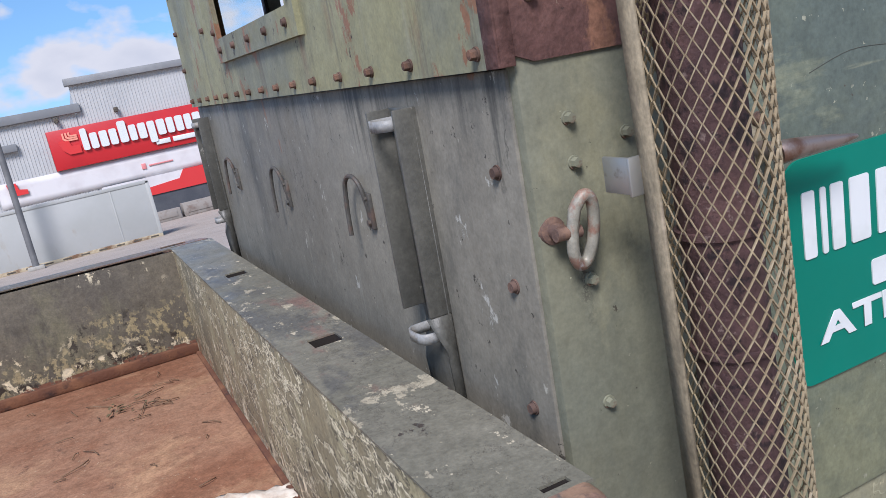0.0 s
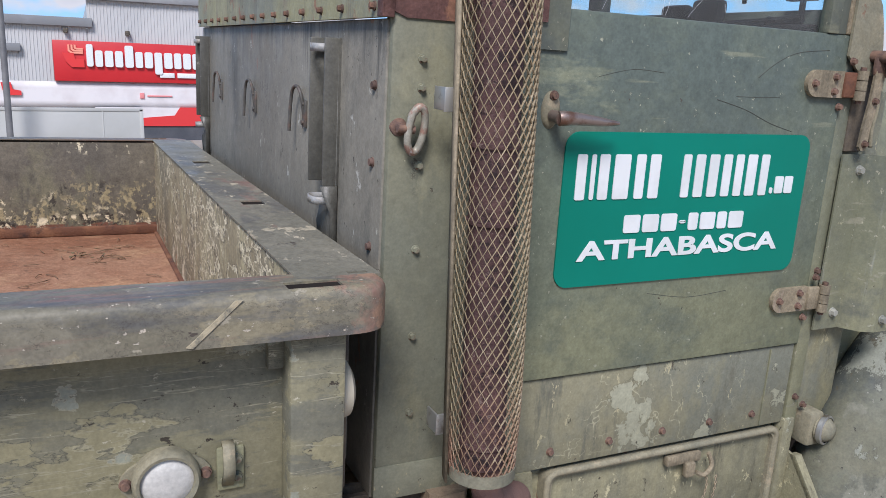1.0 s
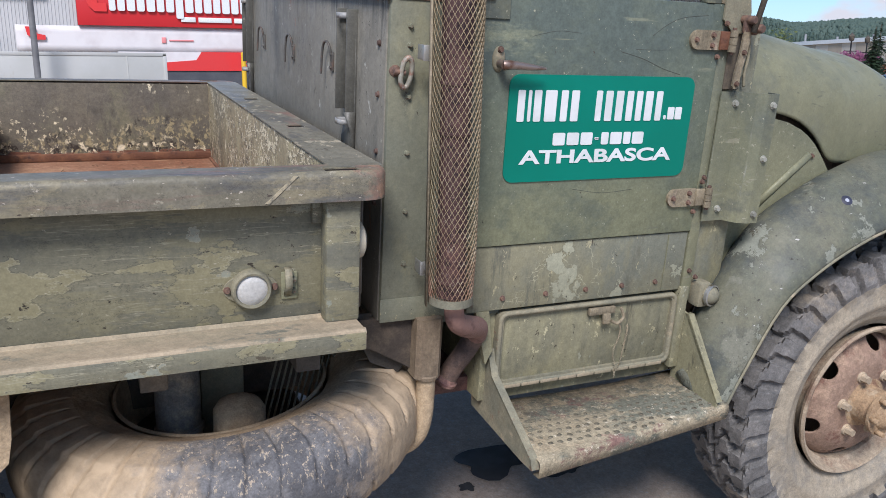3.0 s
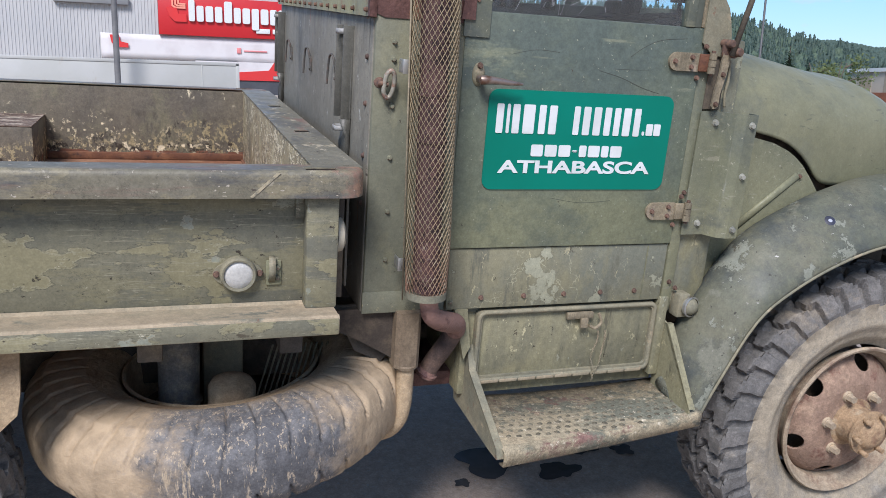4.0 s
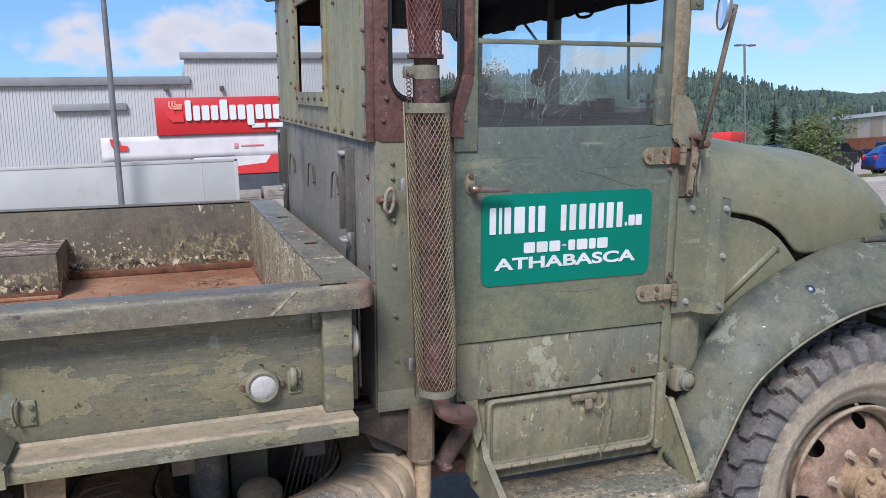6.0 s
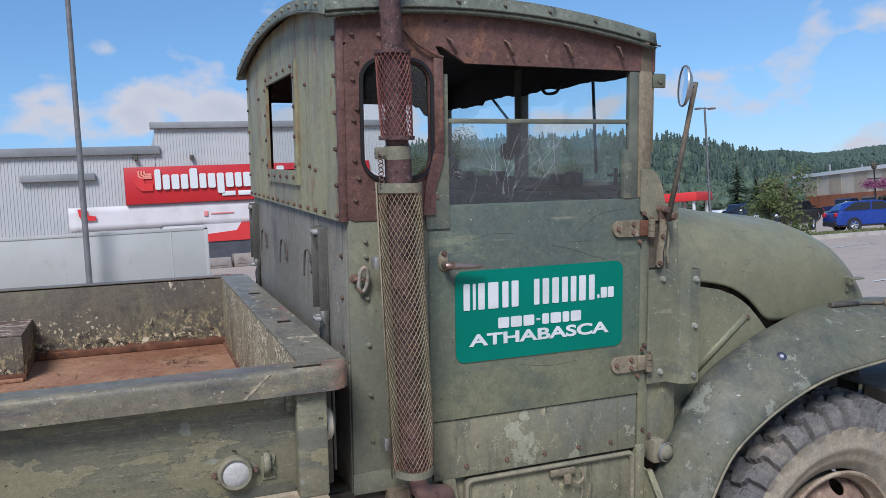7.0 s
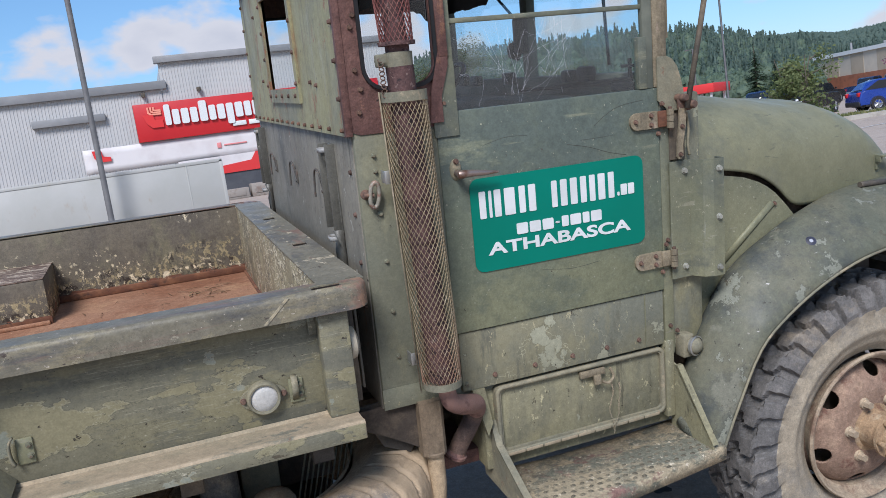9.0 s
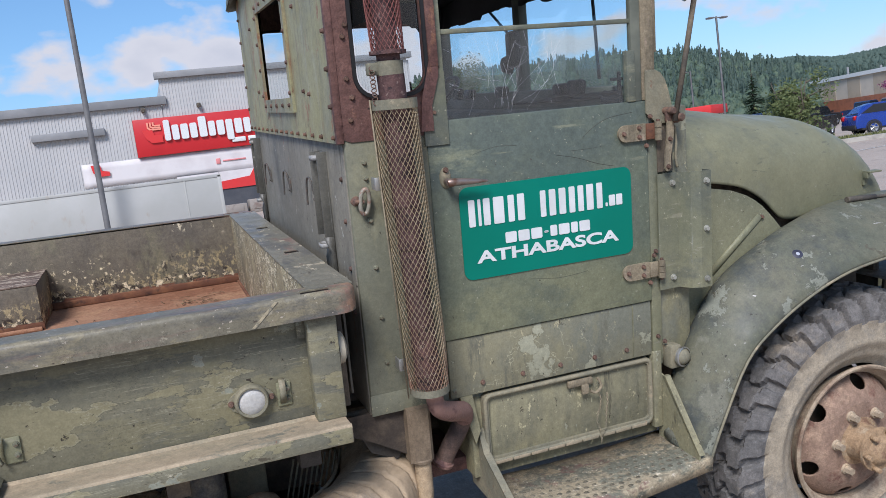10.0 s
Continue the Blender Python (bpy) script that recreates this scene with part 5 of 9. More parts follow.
def strands(name, data, mat, parent, label):
    me = bpy.data.meshes.new(name)
    me.from_pydata(data[0], [], data[1])
    me.materials.append(mat)
    ob = new(name, me)
    ob.parent = parent
    ob["label"] = label
    ob["kind"] = "stuff"
    return ob


guard = strands("heat_guard", expanded(1.182, 1.99, 0.0585, 54, 0.0225, 0.00062, 0.0012), MESHM, truck, "tan rusty expanded-metal exhaust guard")
strands("upper_heat_guard", expanded(2.115, 2.345, 0.0455, 42, 0.0225, 0.00070, 0.0012), MESHR, truck, "red rusted expanded-metal guard")
for z, r, h, mat in ((1.186, 0.0545, 0.010, DUSTY2), (1.985, 0.060, 0.013, DUSTY2)):
    bm = B()
    lathe(bm, [(r - 0.002, -h), (r + 0.002, -h), (r + 0.002, h), (r - 0.002, h)], axis_pt(z), (0, 0, 1), 32)
    part("guard_band", bm, mat, guard)
for z in (2.118, 2.342):
    bm = B()
    lathe(bm, [(0.030, -0.004), (0.048, -0.006), (0.049, 0.004), (0.030, 0.005)], axis_pt(z), (0, 0, 1), 32)
    part("guard_band", bm, PIPE, guard)
bm = B()
p0, p1 = axis_pt(1.17), axis_pt(2.0)
loft(bm, [[(p.x - 0.066, p.y - 0.004, p.z), (p.x - 0.058, p.y + 0.024, p.z)] for p in (p0, p1)])
thick(part("guard_bar", bm, POSTW, guard, "brown flat steel bar along the guard"), 0.004)
for z in (1.778, 1.262):
    c = axis_pt(z)
    bm = B()
    box(bm, c.x - 0.074, c.x - 0.070, -0.076, -0.040, z - 0.017, z + 0.017, 0.0015)
    box(bm, c.x - 0.074, c.x - 0.046, -0.078, -0.074, z - 0.019, z + 0.017, 0.0015)
    part("stack_bracket", bm, STEEL, truck, "pale zinc angle bracket")
bm = B()
random.seed(8)
for k in range(9):
    z = 1.99 + 0.011 * k
    c = axis_pt(z)
    a = 0.7 * (k % 2)
    tube(bm, [(c.x - 0.055 + 0.006 * math.cos(t + a), c.y - 0.02 + 0.005 * math.sin(t), z + 0.005 * math.sin(t + 1.5 * a)) for t in (0.8 * i for i in range(8))], 0.0016, 5, closed=True)
part("chain", bm, RBOLT, exhaust, "thin rusty chain")

# ---- front: cowl bracket, mirror, hood, fender
bm = B()
rows = []
for z in (1.308, 1.69):
    rows.append([(0.985, -0.008, z), (1.062, -0.008, z), (1.072, -0.026, z), (1.084, -0.046, z), (1.104, -0.056, z), (1.112, -0.060, z), (1.150, -0.060, z), (1.152, -0.020, z)])
loft(bm, rows)
brk = thick(part("cowl_bracket", bm, OLIVE, truck, "folded olive steel bracket bolted to the cowl", flat=True), 0.004)
for x, y, z in ((1.040, -0.010, 1.657), (1.036, -0.010, 1.345), (1.132, -0.062, 1.658), (1.130, -0.062, 1.503), (1.130, -0.062, 1.336)):
    put("bolt", M_BOLTW, brk, Matrix.Translation((x, y, z)))
bm = B()
poly(bm, [(0.950, 1.885), (0.950, 2.018), (0.985, 2.017), (1.005, 2.007), (1.022, 1.985), (1.034, 1.95), (1.044, 1.91), (1.047, 1.875), (1.03, 1.85), (0.99, 1.85)], -0.011, -0.005)
part("cowl_plate", bm, DUSTY2, truck, "tan rounded cowl side plate")
bm = B()
box(bm, 0.995, 1.12, 0.012, 0.05, 1.06, 1.90, 0.01)
part("cowl_side", bm, OLIVE_LOW, truck)
# link and bolts under the mirror arm; a dark plate stands for the shaded recess
bm = B()
box(bm, 0.992, 1.050, -0.004, 0.010, 1.695, 1.905, 0.003)
part("hinge_recess", bm, DARK, truck)
bm = B()
poly(bm, [(1.040, 1.862), (1.034, 1.80), (1.023, 1.745), (1.023, 1.708), (1.016, 1.700), (1.005, 1.700), (0.999, 1.708), (1.001, 1.745), (1.009, 1.80), (1.012, 1.860)], -0.031, -0.025)
part("mirror_link", bm, POSTW, truck, "rusty flat link below the mirror arm", flat=True)
bm = B()
tube(bm, smooth_path([(1.052, -0.012, 1.84), (1.058, -0.012, 1.79), (1.056, -0.010, 1.74), (1.064, -0.008, 1.705)], 5), 0.0045, 8)
part("mirror_stay", bm, DUSTY2, truck)
bm = B()
lathe(bm, [(0.0, 0.030), (0.010, 0.029), (0.013, 0.024), (0.013, 0.004), (0.019, 0.003), (0.019, -0.012)], (1.047, -0.03, 1.866), (0.1, -1, 0), 12)
lathe(bm, [(0.0, 0.024), (0.009, 0.023), (0.012, 0.018), (0.012, -0.02)], (1.022, -0.03, 1.888), (0.1, -1, 0), 12)
box(bm, 1.008, 1.050, -0.032, -0.020, 1.850, 1.892, 0.008)
part("mirror_mount", bm, RBOLT, truck, "rusty mirror bracket with big bolts")
put("bolt", M_RBOLT, truck, Matrix.Translation((1.012, -0.031, 1.714)))
put("bolt", M_RBOLT, truck, Matrix.Translation((1.021, -0.031, 1.800)))
arm = part("mirror_arm", tube(B(), [(1.03, -0.045, 1.855), (1.075, -0.05, 2.07), (1.122, -0.05, 2.29)], 0.0085, 10), DARK, truck, "dark steel mirror arm")
bm = B()
mc, mn = Vector((1.078, -0.055, 2.277)), Vector((-0.90, 0.41, 0.05)).normalized()
lathe(bm, [(0.0, -0.018), (0.04, -0.014), (0.062, -0.002), (0.066, 0.004), (0.064, 0.009), (0.059, 0.006)], mc, mn, 32)
tube(bm, [tuple(mc - mn * 0.012), (1.118, -0.05, 2.284)], 0.006, 8)
part("mirror_housing", bm, STEEL, arm)
part("mirror_glass", lathe(B(), [(0.0, 0.008), (0.06, 0.006)], mc, mn, 32), MIRROR, arm, "round rear-view mirror")

# hood: a long rounded shell
def curve(pts, x):
    for (a, p), (b, q) in zip(pts, pts[1:]):
        if x <= b:
            t = min(1.0, max(0.0, (x - a) / (b - a)))
            return p + (q - p) * t
    return pts[-1][1]
SHOULDER = [(1.06, 1.860), (1.26, 1.836), (1.40, 1.814), (1.517, 1.791), (1.66, 1.760), (1.794, 1.727), (1.90, 1.705), (1.98, 1.684), (2.05, 1.658), (2.11, 1.624), (2.16, 1.580), (2.20, 1.525), (2.225, 1.468), (2.235, 1.450)]
SIDE_Y = [(1.06, 0.045), (1.30, 0.055), (1.60, 0.095), (1.90, 0.155), (2.10, 0.198), (2.25, 0.225)]
LOW = [(1.06, 1.632), (1.24, 1.625), (1.31, 1.612), (1.36, 1.600), (1.40, 1.586), (1.44, 1.566), (1.48, 1.541), (1.515, 1.512), (1.55, 1.478), (1.57, 1.462), (1.595, 1.450), (1.63, 1.443), (1.70, 1.438), (1.88, 1.435), (2.07, 1.436), (2.25, 1.440)]
def hood_pt(x, s):
    """s from -1 (camera's side, bottom) over 0 (crown) to 1."""
    zb = 1.40
    half = CX - curve(SIDE_Y, x)
    e = 5.0
    yr = min(1.0, abs(0.2 - CX) / half)
    zt = zb + (curve(SHOULDER, x) - zb) / max(0.30, (1 - yr ** e)) ** (1 / e)
    low = max(0.0, (curve(LOW, x) - zb) / (zt - zb))
    f = abs(s)
    c = 0.93 + (low - 0.93) * ((f - 0.4) / 0.6) if f > 0.4 and low < 0.93 else None
    turn = math.acos(max(low, 0.93) ** (e / 2))
    ang = math.acos(min(1.0, max(0.0, c)) ** (e / 2)) if c is not None else turn * min(1.0, f / 0.4 if low < 0.93 else f)
    yy = half * math.sin(ang) ** (2 / e)
    zz = zb + (zt - zb) * max(0.0, math.cos(ang)) ** (2 / e)
    return (x, CX + math.copysign(yy, s), zz)
rows = [[hood_pt(1.08 + 1.148 * i / 92, -1 + 2 * k / 80) for k in range(81)] for i in range(93)]
hood = thick(part("hood", loft(B(), rows), HOOD, truck, "rounded olive engine hood"), 0.01)
bm = B()
box(bm, 2.078, 2.098, 0.180, 0.205, 1.505, 1.566, 0.004)
box(bm, 2.074, 2.136, 0.148, 0.182, 1.557, 1.564, 0.002)
box(bm, 2.074, 2.086, 0.160, 0.182, 1.535, 1.560, 0.002)
part("hood_latch", bm, OLIVE, hood)
# cowl in front of the windscreen
bm = B()
loft(bm, [[(0.985, CX + 0.80 * (-1 + 2 * k / 20), 1.92 - 0.03 * abs(-1 + 2 * k / 20) ** 3) for k in range(21)], [(1.12, CX + 0.80 * (-1 + 2 * k / 20), 1.935 - 0.11 * abs(-1 + 2 * k / 20) ** 4) for k in range(21)]])
thick(part("cowl_top", bm, OLIVE, truck), 0.01)
# side panel below the hood with a pressed rib
bm = B()
lowc = [(1.16, 1.10), (1.20, 1.19), (1.262, 1.272), (1.35, 1.325), (1.451, 1.376), (1.548, 1.418)]
poly(bm, [(1.12, 1.08)] + lowc + [(1.548, 1.430), (1.515, 1.468), (1.490, 1.494), (1.466, 1.518), (1.43, 1.545), (1.393, 1.566), (1.33, 1.590), (1.24, 1.608), (1.12, 1.612)], 0.055, 0.064)
side = part("hood_side_panel", bm, OLIVE, truck, "olive side panel under the hood")
bm = B()
loft(bm, [[(1.240 + dx, y, 1.313 - dx), (1.452 + dx, y, 1.484 - dx)] for dx, y in ((-0.010, 0.0545), (-0.004, 0.049), (0.004, 0.049), (0.010, 0.0545))])
thick(part("pressed_rib", bm, OLIVE, side), 0.002)
put("bolt", M_RBOLT, side, Matrix.Translation((1.461, 0.054, 1.481)))
bm = B()
box(bm, 1.10, 1.66, 0.135, 0.15, 1.10, 1.64)
box(bm, 1.10, 1.66, 1.59, 1.61, 1.10, 1.60)
box(bm, 1.6, 2.1, 0.30, 0.32, 0.9, 1.42)
box(bm, 2.12, 2.16, 0.16, 1.58, 0.80, 1.46, 0.02)
part("engine_bay_wall", bm, DARK, truck)
bm = B()
for k in range(12):
    box(bm, 2.16, 2.19, 0.26 + 0.1 * k, 0.29 + 0.1 * k, 0.85, 1.42, 0.006)
part("grille", bm, OLIVE, truck)

# front fender: lofted from the panel's foot to the wheel opening
outer = smooth_path([(1.045, -0.17, 0.755), (1.10, -0.172, 0.885), (1.195, -0.175, 1.07), (1.31, -0.178, 1.17), (1.46, -0.18, 1.25), (1.62, -0.18, 1.302), (1.80, -0.18, 1.326), (1.95, -0.18, 1.340), (2.10, -0.18, 1.343), (2.26, -0.175, 1.330), (2.43, -0.165, 1.29), (2.58, -0.15, 1.22)], 4)
inner = smooth_path([(1.045, 0.055, 0.80), (1.075, 0.06, 0.96), (1.16, 0.06, 1.13), (1.267, 0.06, 1.275), (1.451, 0.06, 1.378), (1.60, 0.08, 1.425), (1.80, 0.15, 1.448), (1.98, 0.20, 1.452), (2.16, 0.24, 1.452), (2.34, 0.25, 1.440), (2.52, 0.24, 1.40), (2.68, 0.2, 1.32)], 4)
def fender(mirror):
    rows = []
    for k in range(11):
        t = k / 10
        row = []
        for a, b in zip(inner, outer):
            d = a.lerp(b, t)
            n = Vector(((a.x - 1.757), 0, (a.z - 0.64))).normalized()
            lift = 0.062 * math.sin(math.pi * t ** 0.8) + (0.015 * t)
            p = d + n * lift
            if mirror:
                p.y = 2 * CX - p.y
            row.append(tuple(p))
        rows.append(row)
    lip = []
    for b in outer:
        n = Vector(((b.x - 1.757), 0, (b.z - 0.64))).normalized()
        p = b + n * 0.015 - n * 0.018
        p.y = b.y + 0.004
        if mirror:
            p.y = 2 * CX - p.y
        lip.append(tuple(p))
    rows.append(lip)
    return loft(B(), rows)
fen = thick(part("front_fender", fender(False), FENDER, truck, "mottled olive front fender with flaked paint"), 0.006)
thick(part("front_fender", fender(True), FENDER, truck), 0.006)
bm = B()
tube(bm, [tuple(p) for p in outer], 0.005, 8)
part("fender_bead", bm, DUSTY2, fen, "dusty rolled fender edge")
fc, fn = Vector((1.477, -0.0955, 1.3705)), Vector((-0.235, -0.66, 0.715)).normalized()
bm = lathe(B(), [(0.0, 0.0009), (0.015, 0.0007), (0.019, -0.0012)], fc, fn, 24)
spot_ = part("filler_patch", bm, material("dark_blue_filler", (0.03, 0.032, 0.05), 0.5, grain=0.2), fen, "dark round patch on the fender")
bm = lathe(B(), [(0.0, 0.0013), (0.004, 0.0012), (0.008, 0.0007)], fc, fn, 6)
part("pale_smear", bm, material("pale_blue_smear", (0.35, 0.37, 0.42), 0.6), spot_)
# inner wheel arch
bm = B()
poly(bm, [(1.05, 0.76), (1.16, 1.12), (1.267, 1.26), (1.451, 1.36), (1.62, 1.40), (1.80, 1.43), (1.96, 1.43), (1.96, 1.0), (1.3, 0.75)], 0.10, 0.11)
part("wheel_arch_liner", bm, DARK, truck)
# hood stay with a ring end, lying on the fender behind the hood's nose
bm = B()
tube(bm, [(1.86, 0.06, 1.490), (2.00, 0.06, 1.484)], 0.0105, 10)
tube(bm, smooth_path([(2.00, 0.06, 1.484), (2.06, 0.058, 1.482), (2.125, 0.055, 1.478)], 5), 0.006, 8)
tube(bm, [(2.15 + 0.026 * math.cos(t), 0.052 + 0.010 * math.cos(t), 1.479 + 0.018 * math.sin(t)) for t in (0.6 * i for i in range(10))], 0.005, 6, closed=True)
part("hold_down_rod", bm, DARK, fen)
# bumper arm ahead of the wheel with round holes
bm = B()
def holed(x0, x1, y, zl, zh, holes):
    """An upright plate with round holes."""
    n = 16
    xs = [x0] + [(a + b) / 2 for (a, _), (b, _) in zip(holes, holes[1:])] + [x1]
    for (hx, hr), xa, xb in zip(holes, xs, xs[1:]):
        zc = (zl + zh) / 2
        inn = [(hx + hr * math.cos(2 * math.pi * k / n), zc + hr * math.sin(2 * math.pi * k / n)) for k in range(n)]
        out = []
        for px, pz in inn:
            dx, dz = px - hx, pz - zc
            k1 = ((xb - hx) if dx > 0 else (hx - xa)) / abs(dx) if abs(dx) > 1e-6 else 99
            k2 = (zh - zc) / abs(dz) if abs(dz) > 1e-6 else 99
            k = min(k1, k2)
            out.append((hx + dx * k, zc + dz * k))
        ringplate(bm, out, inn, y, y + 0.012)
holed(2.10, 3.05, 0.10, 0.94, 1.145, [(2.36, 0.046), (2.50, 0.046), (2.64, 0.046), (2.78, 0.046), (2.95, 0.046)])
arm_plate = part("bumper_arm", bm, DARK, truck, "dark bumper arm with round holes")
part("arm_top_plate", box(B(), 2.08, 3.05, -0.02, 0.26, 1.146, 1.160, 0.003), material("weathered_grey_plate", (0.28, 0.265, 0.245), 0.8, layers=(((0.19, 0.18, 0.165), 5.0, 0.46, 0.62, (0.3, 1, 1), 2.0, 8.0),), grain=0.14), arm_plate, "weathered grey top plate")
bm = B()
box(bm, 2.95, 3.03, -0.15, 1.90, 0.80, 1.08, 0.02)
part("front_bumper", bm, OLIVE, truck)

# ---- step, toolbox, gussets
bm = B()
front_l, front_r = -0.275, -0.195
def front_y(x):
    t = (x - 0.33) / 0.70
    return front_l + (front_r - front_l) * t + 0.012 * math.sin(math.pi * t)
n = 26
xs = [0.335 + 0.70 * k / n for k in range(n + 1)]
def step_z(x):
    return 0.775 + 0.012 * (x - 0.33) - 0.012 * math.sin(math.pi * (x - 0.33) / 0.7)
loft(bm, [[(x, 0.05, step_z(x) + 0.005) for x in xs], [(x, front_y(x) + 0.006, step_z(x)) for x in xs], [(x, front_y(x), step_z(x) - 0.008) for x in xs], [(x, front_y(x) + 0.003, step_z(x) - 0.045) for x in xs], [(x, front_y(x) + 0.03, step_z(x) - 0.05) for x in xs]])
step = thick(part("running_board_step", bm, STEP, truck, "dusty dented tread step with raised studs"), 0.004)
bm = B()
lathe(bm, [(0.0014, 0.0022), (0.0034, 0.0030), (0.0062, 0.0)], (0, 0, 0), (0, 0, 1), 10)
for v in bm.verts:
    v.co.x *= 1.5
stud = part("tread_stud", bm, material("dark_olive_worn_studs", (0.105, 0.094, 0.066), 0.75, layers=(((0.24, 0.20, 0.14), 60.0, 0.52, 0.66, ONE, 4.0, 6.0),), vary=0.3), step)
first_stud = True
for r in range(8):
    for k in range(21):
        x = 0.365 + 0.031 * k + (0.0155 if r % 2 else 0)
        y = 0.0 - 0.028 * r + 0.003 * math.sin(k * 2.7 + r)
        if y < front_y(x) + 0.015 or x > 1.01:
            continue
        m = Matrix.Translation((x, y, step_z(x) + 0.0040 - 0.0012 * (1 + math.sin(k * 5.3 + r * 3.1)) / 2)) @ Matrix.Rotation(0.5 * math.sin(k * 1.9 + r * 4.7), 4, "Z")
        if first_stud:
            stud.matrix_basis = m
            first_stud = False
        else:
            again(stud, m)
bm = B()
poly(bm, [(0.05, 1.00), (0.022, 0.965), (-0.011, 0.895), (-0.252, 0.772), (-0.262, 0.748), (-0.205, 0.744), (0.098, 0.752), (0.122, 0.852), (0.115, 0.93)], 0.318, 0.325, "x")
poly(bm, [(0.022, 0.968), (-0.011, 0.898), (-0.254, 0.775), (-0.264, 0.750), (-0.256, 0.750), (-0.246, 0.771), (-0.005, 0.893), (0.028, 0.965)], 0.318, 0.340, "x")
part("step_end_plate", bm, DUSTY2, step)
bm = B()
poly(bm, [(0.02, 0.78), (-0.19, 0.782), (-0.19, 0.80), (-0.02, 1.01), (0.02, 1.02)], 0.985, 0.992, "x")
poly(bm, [(-0.194, 0.798), (-0.180, 0.798), (-0.006, 1.012), (-0.022, 1.014)], 0.985, 1.006, "x")
part("step_gusset", bm, TOOLM, step)
bm = B()
box(bm, 0.30, 0.985, 0.03, 0.4, 0.80, 1.075, 0.004)
tool = part("toolbox_body", bm, TOOLM, truck, "olive under-door toolbox")
bm = B()
ringplate(bm, rounded(0.336, 0.952, 0.846, 1.080, 0.02), rounded(0.352, 0.936, 0.868, 1.066, 0.016), 0.004, 0.03)
tube(bm, [(x, 0.006, z) for x, z in rounded(0.342, 0.946, 0.854, 1.074, 0.02)], 0.0075, 8, closed=True)
part("toolbox_rim", bm, DUSTY2, tool)
bm = B()
box(bm, 0.35, 0.94, 0.014, 0.03, 0.865, 1.07, 0.002)
part("toolbox_door", bm, TOOLM, tool, "recessed toolbox door")
for k in range(9):
    part("hinge_knuckle", box(B(), 0.36 + 0.063 * k, 0.36 + 0.063 * k + 0.060, -0.002, 0.012, 0.845, 0.857, 0.003), DUSTY, tool)
bm = B()
box(bm, 0.63, 0.72, -0.004, 0.012, 1.040, 1.062, 0.003)
tube(bm, smooth_path([(0.735, -0.008, 1.058), (0.745, -0.012, 1.03), (0.725, -0.014, 1.012), (0.705, -0.01, 1.02)], 4), 0.005, 8)
box(bm, 0.675, 0.70, -0.014, 0.0, 1.012, 1.045, 0.004)
part("latch", bm, POSTW, tool, "dusty hasp latch")
bm = B()
for k in range(26):
    z = 1.01 - 0.0072 * k
    x = 0.735 + 0.008 * math.sin(k * 0.35)
    a = 0.9 * (k % 2)
    tube(bm, [(x + 0.0028 * math.cos(t) * math.cos(a), -0.008 + 0.0028 * math.cos(t) * math.sin(a), z + 0.0045 * math.sin(t)) for t in (1.05 * i for i in range(6))], 0.0009, 4, closed=True)
for k in range(22):
    z = 0.995 - 0.0072 * k
    x = 0.768 - 0.026 * (k / 21) ** 3 + 0.002 * math.sin(k * 0.5)
    a = 0.9 * (k % 2)
    tube(bm, [(x + 0.0028 * math.cos(t) * math.cos(a), -0.006 + 0.0028 * math.cos(t) * math.sin(a), z + 0.0045 * math.sin(t)) for t in (1.05 * i for i in range(6))], 0.0009, 4, closed=True)
part("latch_chain", bm, DUSTY, tool)
bm = B()
poly(bm, [(0.26, 1.09), (0.30, 1.09), (0.318, 0.97), (0.30, 0.93)], 0.0, 0.02)
part("toolbox_side", bm, TOOLM, tool)
part("toolbox_side", box(B(), 0.952, 0.985, -0.006, 0.03, 0.83, 1.10, 0.004), TOOLM, tool)
# side marker at the pillar's foot
bm = B()
lathe(bm, [(0.0, 0.03), (0.016, 0.026), (0.028, 0.012), (0.03, -0.004)], (1.045, -0.03, 1.075), (0.25, -1, 0.05), 20)
box(bm, 1.005, 1.05, -0.03, 0.02, 1.035, 1.115, 0.008)
mk = part("side_marker", bm, DUSTY2, truck, "dusty side marker lamp")
bm = B()
lathe(bm, [(0.030, 0.0), (0.034, 0.003), (0.034, 0.012), (0.029, 0.014)], (1.045, -0.03, 1.075), (0.25, -1, 0.05), 20)
part("marker_ring", bm, STEEL, mk)
put("bolt", M_RBOLT, mk, Matrix.Translation((1.0, -0.005, 1.13)))

# ---- cargo bed, tipped a little about its length
BED = Matrix.Translation((0, 0, 1.525)) @ Matrix.Rotation(radians(-1.03), 4, "X") @ Matrix.Translation((0, 0, -1.525))
def bpart(name, bm, mat, parent, label=""):
    bmesh.ops.transform(bm, matrix=BED, verts=bm.verts)
    return part(name, bm, mat, parent, label)
X0, YN = -3.6, -0.165          # the tail and the near outer face
bm = B()
box(bm, X0, -0.165, -0.09, 1.84, 1.165, 1.195, 0.002)
floor_p = bpart("bed_floor", bm, BED_FLOOR, truck, "rust-red bare steel bed floor")
bm = B()
box(bm, -1.46, -0.17, 1.812, 1.842, 1.195, 1.228, 0.006)
box(bm, -0.190, -0.165, -0.05, 1.80, 1.195, 1.206, 0.005)
bpart("floor_bead", bm, RUST, floor_p)
